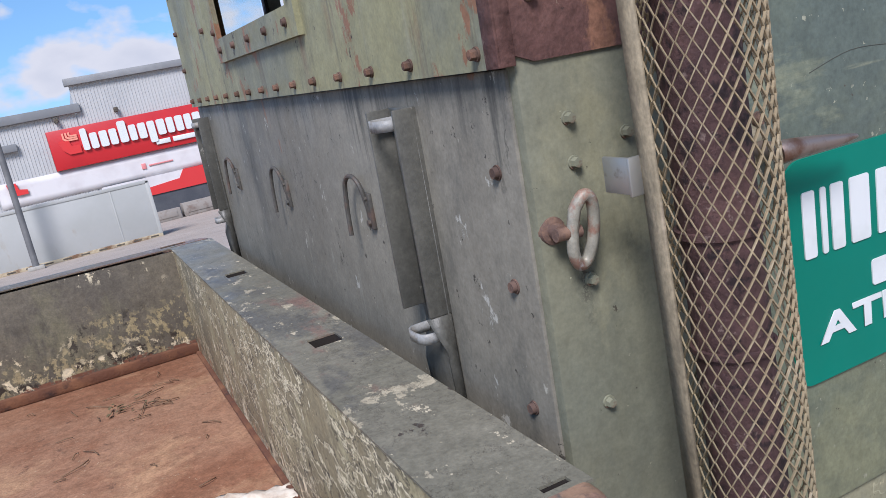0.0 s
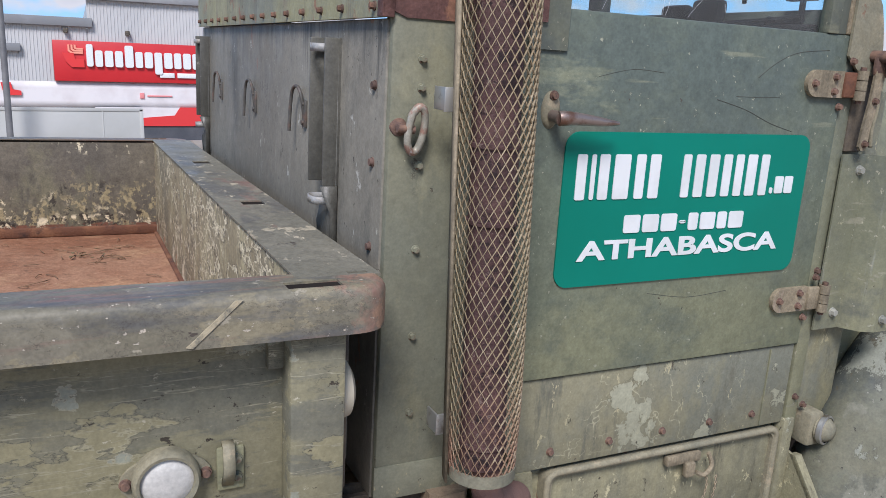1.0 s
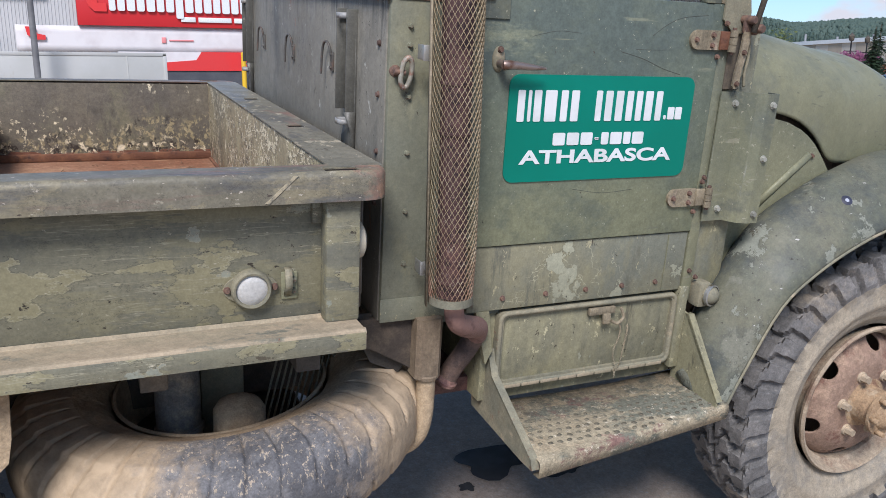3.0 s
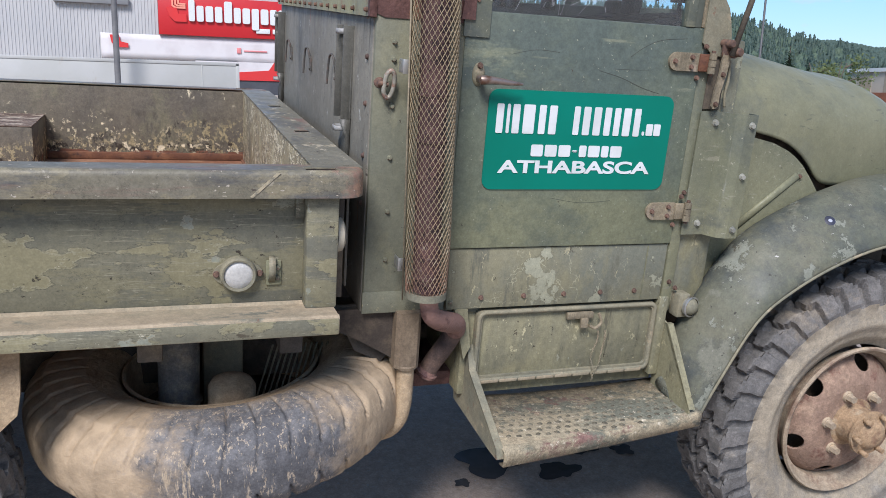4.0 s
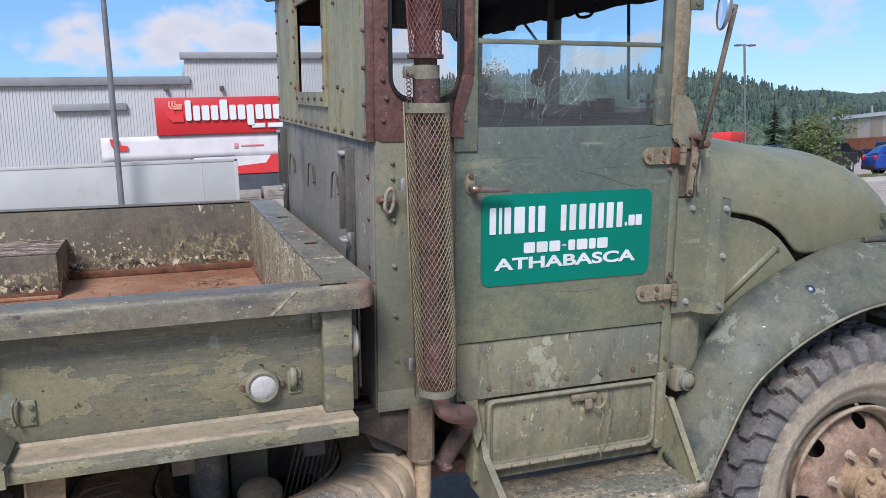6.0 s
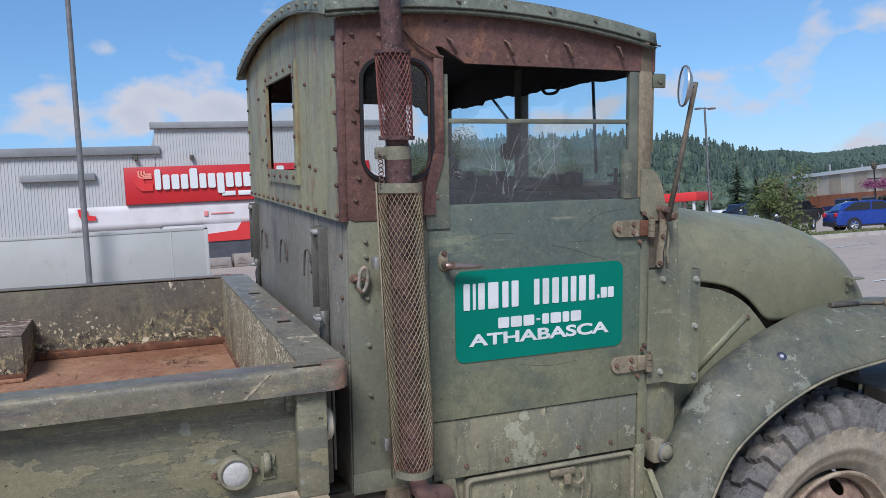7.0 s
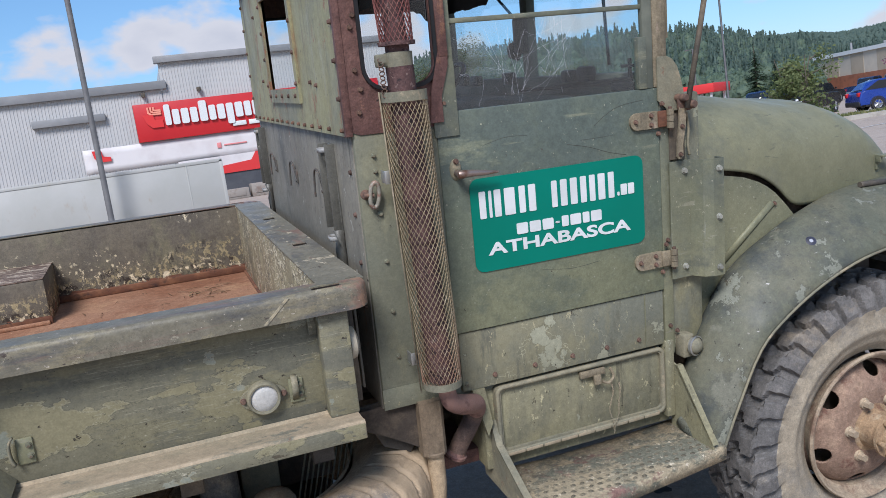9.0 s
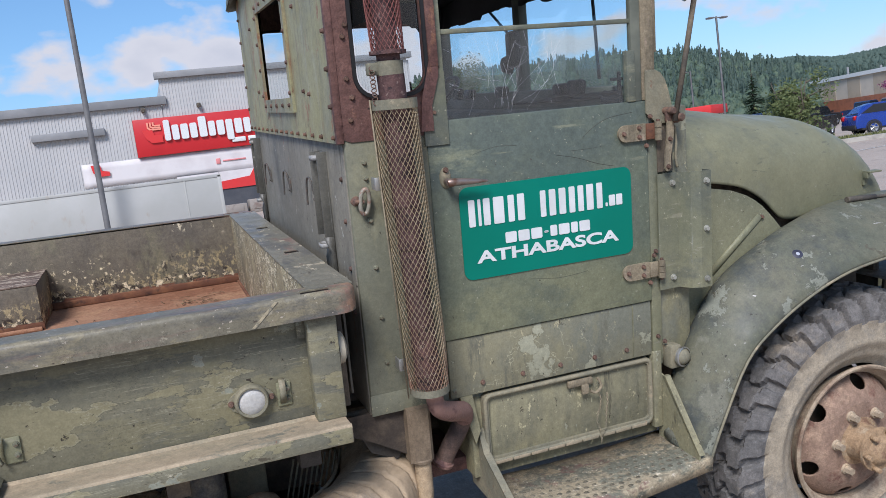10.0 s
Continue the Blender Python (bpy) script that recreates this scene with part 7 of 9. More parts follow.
def wheel(x, z, y, side, mesh=TYRE_ME, turn=0.0):
    """A road wheel: tyre > rim > disc, hub, nuts. side -1 faces the camera's side; y is the wheel's middle."""
    m = Matrix.Translation((x, y, z)) @ (Matrix.Rotation(math.pi, 4, "Z") if side > 0 else Matrix.Identity(4)) @ Matrix.Rotation(turn, 4, "Y")
    w = new("wheel", mesh)
    w.parent, w.matrix_basis = truck, m
    w["label"] = "dusty heavy-lug truck tyre on a rusty steel wheel"
    if mesh.get("rim") is None:
        bm = B()
        lathe(bm, [(0.296, -0.105), (0.302, -0.118), (0.297, -0.127), (0.288, -0.124), (0.281, -0.10), (0.262, -0.085), (0.256, -0.03), (0.252, 0.10), (0.296, 0.11)], (0, 0, 0), (0, 1, 0), 64)
        rim = part("rim", bm, RIM, w, "dusty brown wheel rim")
        prof = [(0.262, -0.030), (0.256, -0.048), (0.247, -0.062), (0.236, -0.075), (0.220, -0.090), (0.203, -0.102), (0.187, -0.112), (0.170, -0.119), (0.155, -0.123), (0.14, -0.124), (0.10, -0.124), (0.07, -0.124)]
        d = thick(part("wheel_disc", disc_with_holes(B(), [p for a, b in zip(prof, prof[1:]) for p in [(a[0] + (b[0] - a[0]) * u / 8, a[1] + (b[1] - a[1]) * u / 8) for u in range(8)]] + prof[-1:], 6, 0.196, 0.250, 0.30), DISC, w, "rust-red wheel disc with hand holes"), 0.008)
        bm = B()
        lathe(bm, [(0.098, -0.122), (0.096, -0.128), (0.078, -0.132), (0.074, -0.151), (0.073, -0.196), (0.086, -0.200), (0.086, -0.212), (0.060, -0.216), (0.050, -0.230), (0.030, -0.238), (0.0, -0.238)], (0, 0, 0), (0, 1, 0), 40)
        hub = part("hub", bm, HUB, w, "rusty orange wheel hub")
        for k in range(6):
            a = 2 * math.pi * (k + 0.25) / 6
            part("hub_stud", cyl(B(), (0.070 * math.cos(a), -0.208, 0.070 * math.sin(a)), (0.070 * math.cos(a), -0.242, 0.070 * math.sin(a)), 0.010, 0.009, 8), HUB, w)
        for c in (rim, d, hub):
            c.data.transform(Matrix.Diagonal((0.94, 1, 0.94, 1)))
        bm = B()
        cyl(bm, (0, -0.04, 0), (0, -0.050, 0), 0.021, 0.019, 14)
        cyl(bm, (0, -0.048, 0), (0, -0.075, 0), 0.0155, 0.013, 6)
        nut = part("wheel_nut", bm, RIM, w)
        for k in range(6):
            a = 2 * math.pi * (k + 0.05) / 6
            mm = Matrix.Translation((0.115 * math.cos(a), -0.086, 0.115 * math.sin(a)))
            if k == 0:
                nut.matrix_basis = mm
            else:
                again(nut, mm)
        bm = B()
        lathe(bm, [(0.06, -0.012), (0.236, -0.012), (0.236, 0.05), (0.06, 0.05)], (0, 0, 0), (0, 1, 0), 32)
        part("brake_drum", bm, material("dusty_brown_drum", (0.105, 0.078, 0.055), 0.85, layers=(((0.16, 0.12, 0.085), 8.0, 0.5, 0.64, ONE, 3.0, 7.0),), grain=0.15), w)
    return w


fw = wheel(1.748, 0.636, 0.006, -1, turn=0.15)
def wheel_copy(src, x, z, y, side, turn, size):
    m = Matrix.Translation((x, y, z)) @ (Matrix.Rotation(math.pi, 4, "Z") if side > 0 else Matrix.Identity(4)) @ Matrix.Rotation(turn, 4, "Y") @ Matrix.Scale(size, 4)
    return copy_thing(src, m)
for x, y, sd, tn in ((1.748, 2 * CX - 0.006, 1, 0.1), (-1.45, 0.0, -1, 0.9), (-2.67, 0.0, -1, 0.4), (-1.45, 2 * CX, 1, 0.2), (-2.67, 2 * CX, 1, 0.7)):
    wheel_copy(fw, x, 0.636 if x > 0 else 0.612, y, sd, tn, 1.0)
# spare, lying flat under the bed
sp = new("spare_tyre", SPARE_ME)
sp.parent = truck
SPARE_AT = Matrix.Translation((-0.365, 0.29, 0.772)) @ Matrix.Rotation(radians(-5.0), 4, "Y")
sp.matrix_basis = SPARE_AT @ Matrix.Rotation(radians(90), 4, "X")
sp["label"] = "mud-caked spare tyre lying flat below the bed"
bm = B()
lathe(bm, [(0.29, 0.074), (0.284, 0.080), (0.279, 0.076), (0.276, 0.03), (0.276, -0.1), (0.29, -0.11)], (0, 0, 0), (0, 0, 1), 56)
part("spare_rim", bm, MUD, truck, "muddy spare rim edge", at=SPARE_AT)

# ---- cab interior
bm = B()
box(bm, 0.82, 0.98, 0.04, 1.70, 1.72, 1.905, 0.03)
box(bm, 0.94, 1.02, 0.04, 1.70, 1.895, 1.975, 0.006)
dash = part("dashboard", bm, CABIN, truck, "dark dashboard")
bm = B()
tube(bm, [(0.925, 0.19, 1.944), (0.925, 0.88, 1.925)], 0.007, 6)
tube(bm, [(0.93, 0.10, 1.955), (0.93, 0.60, 1.935)], 0.009, 6)
for y, h in ((0.33, 0.03), (0.44, 0.02), (0.95, 0.025), (1.3, 0.02), (1.45, 0.03)):
    box(bm, 0.915, 0.95, y, y + 0.09, 1.95, 1.975 + h, 0.012)
tube(bm, [(0.93, 0.185 + 0.022 * math.cos(t), 1.935 + 0.022 * math.sin(t)) for t in (0.7 * i for i in range(9))], 0.007, 6, closed=True)
box(bm, 0.925, 0.935, 0.10, 0.108, 1.93, 2.02)
box(bm, 0.92, 0.94, 0.075, 0.14, 1.992, 2.002)
box(bm, 0.915, 0.94, 0.06, 0.20, 1.915, 1.945, 0.008)
part("wiper_linkage", bm, BLACK, dash, "wiper motors and rods on the dash")
bm = B()
box(bm, 0.955, 0.995, CX - 0.030, CX + 0.030, 1.92, 2.42, 0.006)
box(bm, 0.968, 0.995, 0.03, 1.715, 2.325, 2.44, 0.004)
box(bm, 0.945, 0.995, 1.69, 1.74, 1.92, 2.42, 0.006)
ws = part("windscreen_frame", bm, CABIN, truck, "dark two-pane windscreen frame")
for y0, y1 in ((0.05, CX - 0.025), (CX + 0.025, 1.69)):
    bm = B()
    box(bm, 0.978, 0.982, y0, y1, 1.925, 2.33)
    gl = part("windscreen_pane", bm, GLASS2, ws)
    gl.visible_shadow = False
bm = B()
tube(bm, [(1.0, 0.36, 2.33), (1.005, 0.34, 2.00)], 0.006, 6)
tube(bm, [(1.0, 1.22, 2.33), (1.005, 1.02, 2.20)], 0.006, 6)
part("wiper", bm, BLACK, ws)
# far door with its window opening
bm = B()
box(bm, 0.222, 0.958, 1.722, 1.747, 1.277, 1.925, 0.005)
box(bm, 0.232, 0.955, 1.715, 1.74, 1.09, 1.275, 0.003)
box(bm, 0.905, 0.992, 1.72, 1.75, 1.925, 2.415, 0.003)
box(bm, 0.243, 0.28, 1.72, 1.75, 1.925, 2.345, 0.003)
box(bm, 0.958, 1.12, 1.69, 1.735, 1.05, 1.93, 0.004)
part("far_door", bm, OLIVE, truck)
# seat and wheel
bm = B()
box(bm, 0.10, 0.55, 0.10, 0.72, 1.30, 1.46, 0.03)
box(bm, 0.06, 0.16, 0.10, 0.72, 1.44, 1.86, 0.03)
part("passenger_seat", bm, BLACK, truck)
bm = B()
box(bm, 0.10, 0.55, 1.02, 1.62, 1.30, 1.46, 0.03)
box(bm, 0.06, 0.16, 1.02, 1.62, 1.44, 1.86, 0.03)
part("driver_seat", bm, BLACK, truck)
bm = B()
m = Matrix.Translation((0.68, 1.30, 1.93)) @ Matrix.Rotation(radians(-38), 4, "Y")
tube(bm, [m @ Vector((0.2 * math.cos(t), 0.2 * math.sin(t), 0)) for t in (math.pi * i / 18 for i in range(36))], 0.011, 8, closed=True)
for t in (0.5, 2.6, 4.7):
    tube(bm, [m @ Vector((0, 0, -0.02)), m @ Vector((0.2 * math.cos(t), 0.2 * math.sin(t), 0))], 0.008, 6)
tube(bm, [m @ Vector((0, 0, 0.0)), m @ Vector((0, 0, -0.5))], 0.02, 8)
part("steering_wheel", bm, BLACK, truck, "black steering wheel")
# torn headliner
random.seed(3)
rows = []
for i in range(14):
    x = 0.0 + 0.96 * i / 13
    rows.append([(x, 0.03 + 1.68 * k / 30, rim_z(x) + crown(0.03 + 1.68 * k / 30) - 0.02 - 0.012 * random.random()) for k in range(31)])
bm = loft(B(), rows)
part("headliner", bm, CLOTH, truck, "torn dark headliner")
bm = B()
for k0, y0, x0, x1, dz in ((0, 0.05, 0.28, 0.96, 0.02), (1, 1.66, 0.25, 0.95, 0.09)):
    n = 30
    a, b = [], []
    for k in range(n + 1):
        x = x0 + (x1 - x0) * k / n
        a.append((x, y0, rim_z(x) + 0.01))
        b.append((x, y0 + random.uniform(-0.01, 0.02), rim_z(x) - (0.10 if k0 else 0.06) - dz * noise.noise((x * 9, y0, 0.3)) - 0.025 * random.random()))
    loft(bm, [a, b])
a, b = [], []
for k in range(61):
    y = 0.05 + 1.64 * k / 60
    a.append((0.965, y, rim_z(0.95) + crown(y) - 0.01))
    b.append((0.958, y, 2.318 - (0.02 if y > 1.22 else 0.0) - 0.010 * noise.noise((y * 9, 2.0, 0.3)) - 0.006 * random.random()))
loft(bm, [a, b])
part("torn_cloth_edge", bm, CLOTH, truck)
bm = B()
tube(bm, smooth_path([(0.93, 0.62, 2.33), (0.93, 0.58, 2.30), (0.93, 0.50, 2.30), (0.93, 0.46, 2.335)], 6), 0.006, 6)
part("cabin_cable", bm, BLACK, truck)
bm = B()
box(bm, 0.905, 0.955, CX - 0.045, CX + 0.015, 2.07, 2.215, 0.016)
lathe(bm, [(0, -0.03), (0.03, -0.02), (0.042, 0.01), (0, 0.03)], (0.925, CX + 0.035, 2.085), (1, 0, 0), 16)
part("cabin_fan", bm, BLACK, truck)

# ---- loose things in the bed
LOOSE = TRUCK @ BED
SMOOTH_RUBBER = material("plain_black_sidewall", (0.042, 0.042, 0.045), 0.5, layers=(((0.08, 0.075, 0.07), 12.0, 0.5, 0.64, ONE, 1.0, 8.0),), bump=0.15, grain=0.15)
ring = [(0.222, -0.045), (0.222, 0.040), (0.225, 0.056), (0.230, 0.062), (0.234, 0.060), (0.237, 0.064), (0.241, 0.066), (0.244, 0.0635), (0.248, 0.068), (0.258, 0.074), (0.268, 0.073), (0.2705, 0.0695), (0.275, 0.066), (0.2785, 0.055), (0.280, 0.04), (0.276, 0.034), (0.281, 0.030), (0.281, -0.030), (0.2785, -0.055), (0.268, -0.073), (0.245, -0.068), (0.228, -0.06)]
bm = lathe(B(), ring + ring[:1], (0, 0, 0), (0, 1, 0), 160)
bmesh.ops.remove_doubles(bm, verts=bm.verts, dist=1e-5)
for f in bm.faces:
    f.smooth = True
tm = bpy.data.meshes.new("loose_tyre")
bm.to_mesh(tm)
bm.free()
tm.materials.append(SMOOTH_RUBBER)
lt = new("loose_tyre", tm)
lt.matrix_basis = LOOSE @ Matrix.Translation((-0.455, 0.196, 1.277)) @ Matrix.Rotation(radians(90), 4, "X")
part("bead_ring", lathe(B(), [(0.2205, 0.050), (0.2195, 0.058), (0.222, 0.065), (0.227, 0.0665), (0.231, 0.0625)], (0, 0, 0), (0, 1, 0), 120), SMOOTH_RUBBER, lt)
tagged(lt, "plain black car tyre lying flat on the rusty bed floor", "tyre")
bm = B()
random.seed(11)
rows = []
for i in range(17):
    row = []
    for k in range(9):
        x = -0.37 + 0.19 * i / 16
        y = 0.682 + 0.06 * k / 8 + 0.45 * (-0.18 - x)
        row.append((x + 0.006 * noise.noise((i, k, 0.2)), y + 0.02 * noise.noise((i * 0.3, k * 0.2, 4)), 1.2 + 0.022 * abs(noise.noise((x * 26, y * 26, 1.0))) + 0.008 * abs(noise.noise((x * 80, y * 80, 1.0)))))
    rows.append(row)
rag = part("rag", loft(B(), rows), material("dirty_white_cloth", (0.62, 0.55, 0.46), 0.95, layers=(((0.42, 0.33, 0.25), 20.0, 0.5, 0.68, ONE, 1.0, 6.0),), bump=0.3))
bm.free()
thick(rag, 0.003)
rag.matrix_basis = LOOSE
tagged(rag, "crumpled dirty white rag on the bed floor", "rag")
bm = B()
random.seed(21)
for k in range(46):
    if k < 14:
        x, y = random.gauss(-0.40, 0.07), random.gauss(1.50, 0.06)
    else:
        x, y = random.uniform(-0.95, -0.24), random.uniform(0.45, 1.76)
    a, l = random.uniform(0, 6.28), random.uniform(0.012, 0.055)
    b = a + random.uniform(-0.7, 0.7)
    z = 1.1985
    x1, y1 = x + l * math.cos(a), y + l * math.sin(a)
    tube(bm, [(x, y, z), (x1, y1, z + 0.004), (x1 + l * 0.6 * math.cos(b), y1 + l * 0.6 * math.sin(b), z + 0.001)], 0.0013, 4)
tw = part("twigs", bm, material("dry_twigs", (0.17, 0.105, 0.062), 0.9))
tw.matrix_basis = LOOSE
tagged(tw, "scattered dry twigs and leaf litter on the rusty bed floor", "twigs", kind="stuff")
bm = B()
for k in range(18):
    x, y = random.gauss(-0.42, 0.035), random.gauss(1.50, 0.025)
    a, s = random.uniform(0, 6.28), random.uniform(0.006, 0.016)
    c, d = math.cos(a) * s, math.sin(a) * s
    z = 1.200 + 0.006 * random.random()
    bm.faces.new([bm.verts.new(p) for p in ((x - c, y - d, z), (x + d * 0.4, y - c * 0.4, z + 0.003), (x + c, y + d, z + 0.001), (x - d * 0.4, y + c * 0.4, z + 0.002))])
lf = part("leaf_litter", bm, material("dry_green_leaf", (0.13, 0.10, 0.05), 0.9))
lf.matrix_basis = LOOSE
tagged(lf, "small heap of dry leaves on the bed floor", "leaves", kind="stuff")

# ================================================================ the place round the truck
EYE_X, EYE_Y = -0.6, -2.3
def spot(az, dist):
    """A place on the ground by compass degrees (from +y towards +x) and metres from where one stands beside the truck."""
    return EYE_X + dist * math.sin(radians(az)), EYE_Y + dist * math.cos(radians(az))
def ground_z(x, y):
    # a cross slope below the truck, and a slow rise of the lot to its front
    slope = math.tan(radians(6.0))
    here = sstep(x, -7, -4.5) * (1 - sstep(x, 4.5, 7)) * sstep(y, -1.2, 0.0) * (1 - sstep(y, 2.3, 5.0))
    tip = math.tan(radians(-0.9)) * x
    return here * (max(0.0, min(y + 0.2, 2.4)) * slope + tip) + 0.26 * sstep(x, 12, 34) - 0.0

ASPHALT = material("grey_asphalt", (0.345, 0.285, 0.235), 0.88, layers=(
    ((0.375, 0.312, 0.26), 0.35, 0.42, 0.62, ONE, 3.0, 6.0),
    ((0.27, 0.228, 0.19), 1.3, 0.52, 0.66, ONE, 7.0, 9.0),
    ((0.35, 0.298, 0.25), 2.2, 0.55, 0.66, ONE, 12.0, 9.0),
    ((0.33, 0.32, 0.30), 70.0, 0.58, 0.68, ONE, 1.0, 5.0)), bump=0.5, bump_scale=90, grain=0.14, grain_scale=0.6)
coords = sorted({round(v, 3) for v in [-2600, -1200, -600, -300, -150, -80, -50, -30, -20, -14, -10, 10, 14, 20, 30, 34, 40, 50, 80, 150, 300, 600, 1200, 2600] + [-9 + 0.375 * k for k in range(49)] + [12 + 2 * k for k in range(12)]})
bm = B()
grid = [[bm.verts.new((x, y, ground_z(x, y))) for y in coords] for x in coords]
for a, b in zip(grid, grid[1:]):
    for k in range(len(coords) - 1):
        bm.faces.new((a[k], b[k], b[k + 1], a[k + 1]))
ground = part("ground", bm, ASPHALT)
tagged(ground, "worn grey asphalt of the parking lot", "asphalt", kind="structure")
# oil stains under the truck
random.seed(4)
STAIN = material("wet_oil_stain", (0.034, 0.031, 0.028), 0.6, layers=(((0.05, 0.048, 0.046), 12.0, 0.45, 0.65, ONE, 2.0, 6.0),))
for sx, sy, sr in ((0.81, 0.74, 0.13), (1.22, 0.765, 0.10), (1.43, 0.69, 0.055), (1.07, 0.60, 0.075), (0.62, 0.60, 0.03), (-0.15, -0.15, 0.05), (1.9, -1.0, 0.08)):
    bm = B()
    pts = []
    for k in range(28):
        t = 2 * math.pi * k / 28
        r = sr * (0.75 + 0.55 * noise.noise((sx * 3 + 1.4 * math.cos(t), sy * 3 + 1.4 * math.sin(t), 0.5)))
        pts.append((sx + 1.5 * r * math.cos(t), sy + r * math.sin(t)))
    bm.faces.new([bm.verts.new((x, y, ground_z(x, y) + 0.006)) for x, y in pts])
    tagged(part("oil_stain", bm, STAIN), "dark wet oil stain on the asphalt under the truck", "stain", "oil stains", "structure")
# lane lines of the road to the front
LINE = material("worn_white_road_paint", (0.55, 0.55, 0.53), 0.8, layers=(((0.2, 0.2, 0.2), 8.0, 0.52, 0.66, ONE, 2.0, 7.0),))
def strip_line(name, x0, y0, x1, y1, w, mat, lift=0.012):
    d = Vector((x1 - x0, y1 - y0)).normalized()
    nx, ny = -d.y * w / 2, d.x * w / 2
    n = max(1, int(math.hypot(x1 - x0, y1 - y0) / 4))
    bm = B()
    rows = []
    for k in range(n + 1):
        x, y = x0 + (x1 - x0) * k / n, y0 + (y1 - y0) * k / n
        rows.append([(x - nx, y - ny, ground_z(x - nx, y - ny) + lift), (x + nx, y + ny, ground_z(x + nx, y + ny) + lift)])
    return part(name, loft(bm, rows), mat, flat=True)
for k in range(5):
    x = 14.5 + 7.5 * k
    tagged(strip_line("lane_line", x, 10.2 + 0.12 * (x - 14), x + 3, 10.2 + 0.12 * (x + 3 - 14), 0.13, LINE), "worn white lane line on the asphalt", "road marking", "lane lines", "structure")
for a, b in ((45.8, 50.5), (55, 62)):
    x0, y0 = spot(a, 31)
    x1, y1 = spot(b, 34)
    tagged(strip_line("lane_line", x0, y0, x1, y1, 0.14, LINE), "worn white lane line on the asphalt", "road marking", "lane lines", "structure")
# kerbed grass strips
CONC = material("pale_concrete", (0.38, 0.36, 0.32), 0.9, layers=(((0.28, 0.26, 0.23), 3.0, 0.45, 0.65, ONE, 2.0, 6.0),), bump=0.4)
GRASS = material("dry_mown_grass", (0.11, 0.125, 0.045), 0.95, layers=(((0.19, 0.17, 0.075), 1.2, 0.45, 0.65, ONE, 2.0, 6.0), ((0.07, 0.09, 0.03), 14.0, 0.5, 0.7, ONE, 5.0, 5.0)), bump=0.8, bump_scale=30)
def island(name, pts, label):
    t = thing(name, label, "kerb", None, "", "structure")
    inner_pts = []
    c = Vector((sum(p[0] for p in pts) / len(pts), sum(p[1] for p in pts) / len(pts)))
    for p in pts:
        d = Vector(p) - c
        inner_pts.append(tuple(c + d * (1 - 0.18 / max(0.3, d.length * 0.35))))
    g = max(ground_z(*p) for p in pts)
    bm = B()
    ringplate(bm, pts, inner_pts, g - 0.3, g + 0.15, "z")
    part("kerb", bm, CONC, t)
    bm = B()
    poly(bm, inner_pts, g - 0.3, g + 0.13, "z")
    part("grass", bm, GRASS, t)
    random.seed(len(pts) + int(abs(pts[0][0])))
    verts, faces = [], []
    for k in range(900):
        a, b = random.random(), random.random()
        i = random.randrange(len(inner_pts))
        p, q = Vector(inner_pts[i]), Vector(inner_pts[(i + 1) % len(inner_pts)])
        s = c + (p.lerp(q, a) - c) * math.sqrt(b) * 0.98
        h, w, an = random.uniform(0.05, 0.13), 0.03, random.uniform(0, 3.1)
        dx, dy = w * math.cos(an), w * math.sin(an)
        n = len(verts)
        verts += [(s.x - dx, s.y - dy, g + 0.13), (s.x + dx, s.y + dy, g + 0.13), (s.x + random.uniform(-.04, .04), s.y + random.uniform(-.04, .04), g + 0.13 + h)]
        faces.append((n, n + 1, n + 2))
    me = bpy.data.meshes.new("grass_blades")
    me.from_pydata(verts, [], faces)
    me.materials.append(GRASS)
    o = new("grass_blades", me)
    o.parent = t
    tagged(o, kind="stuff")
    return t
k1, k2, k3, k4 = spot(44.6, 37.5), spot(54.5, 42.5), spot(54.0, 46.5), spot(44.6, 41.5)
island("grass_strip", [k1, tuple(Vector(k1).lerp(Vector(k2), 0.5)), k2, k3, tuple(Vector(k3).lerp(Vector(k4), 0.5)), k4], "kerbed strip of dry grass beside the parked cars")
j1, j2, j3, j4 = spot(56.5, 47), spot(72, 52), spot(71, 57), spot(56.5, 51)
island("grass_strip", [j1, tuple(Vector(j1).lerp(Vector(j2), 0.5)), j2, j3, tuple(Vector(j3).lerp(Vector(j4), 0.5)), j4], "kerbed strip of dry grass beside the road")

# ---- the store
SIDING = material("white_ribbed_siding", (0.44, 0.44, 0.435), 0.5, layers=(((0.40, 0.405, 0.405), 0.25, 0.42, 0.62, ONE, 2.0, 5.0), ((0.45, 0.45, 0.45), 1.5, 0.55, 0.75, (1, 1, 0.3), 4.0, 6.0)))
TRIM = material("grey_flashing", (0.20, 0.205, 0.21), 0.5, layers=(((0.25, 0.255, 0.26), 0.5, 0.45, 0.65, ONE, 2.0, 5.0),))
REDM = material("red_sign_panel", (0.46, 0.018, 0.022), 0.4, layers=(((0.40, 0.014, 0.02), 0.3, 0.45, 0.65, ONE, 2.0, 5.0),))
REDB = material("bright_red_panel", (0.56, 0.035, 0.035), 0.5, layers=(((0.6, 0.03, 0.03), 0.6, 0.45, 0.65, ONE, 2.0, 5.0),))
BANNER = material("white_banner_cloth", (0.60, 0.58, 0.58), 0.7, layers=(((0.53, 0.50, 0.50), 0.6, 0.45, 0.65, ONE, 2.0, 5.0),))
DBASE = material("dark_grey_wall_base", (0.055, 0.06, 0.072), 0.7, layers=(((0.075, 0.08, 0.09), 0.7, 0.45, 0.65, ONE, 2.0, 5.0),))
SY = 60.0
store = thing("store_building", "white ribbed-metal supermarket with grey flashing and red sign", "building")
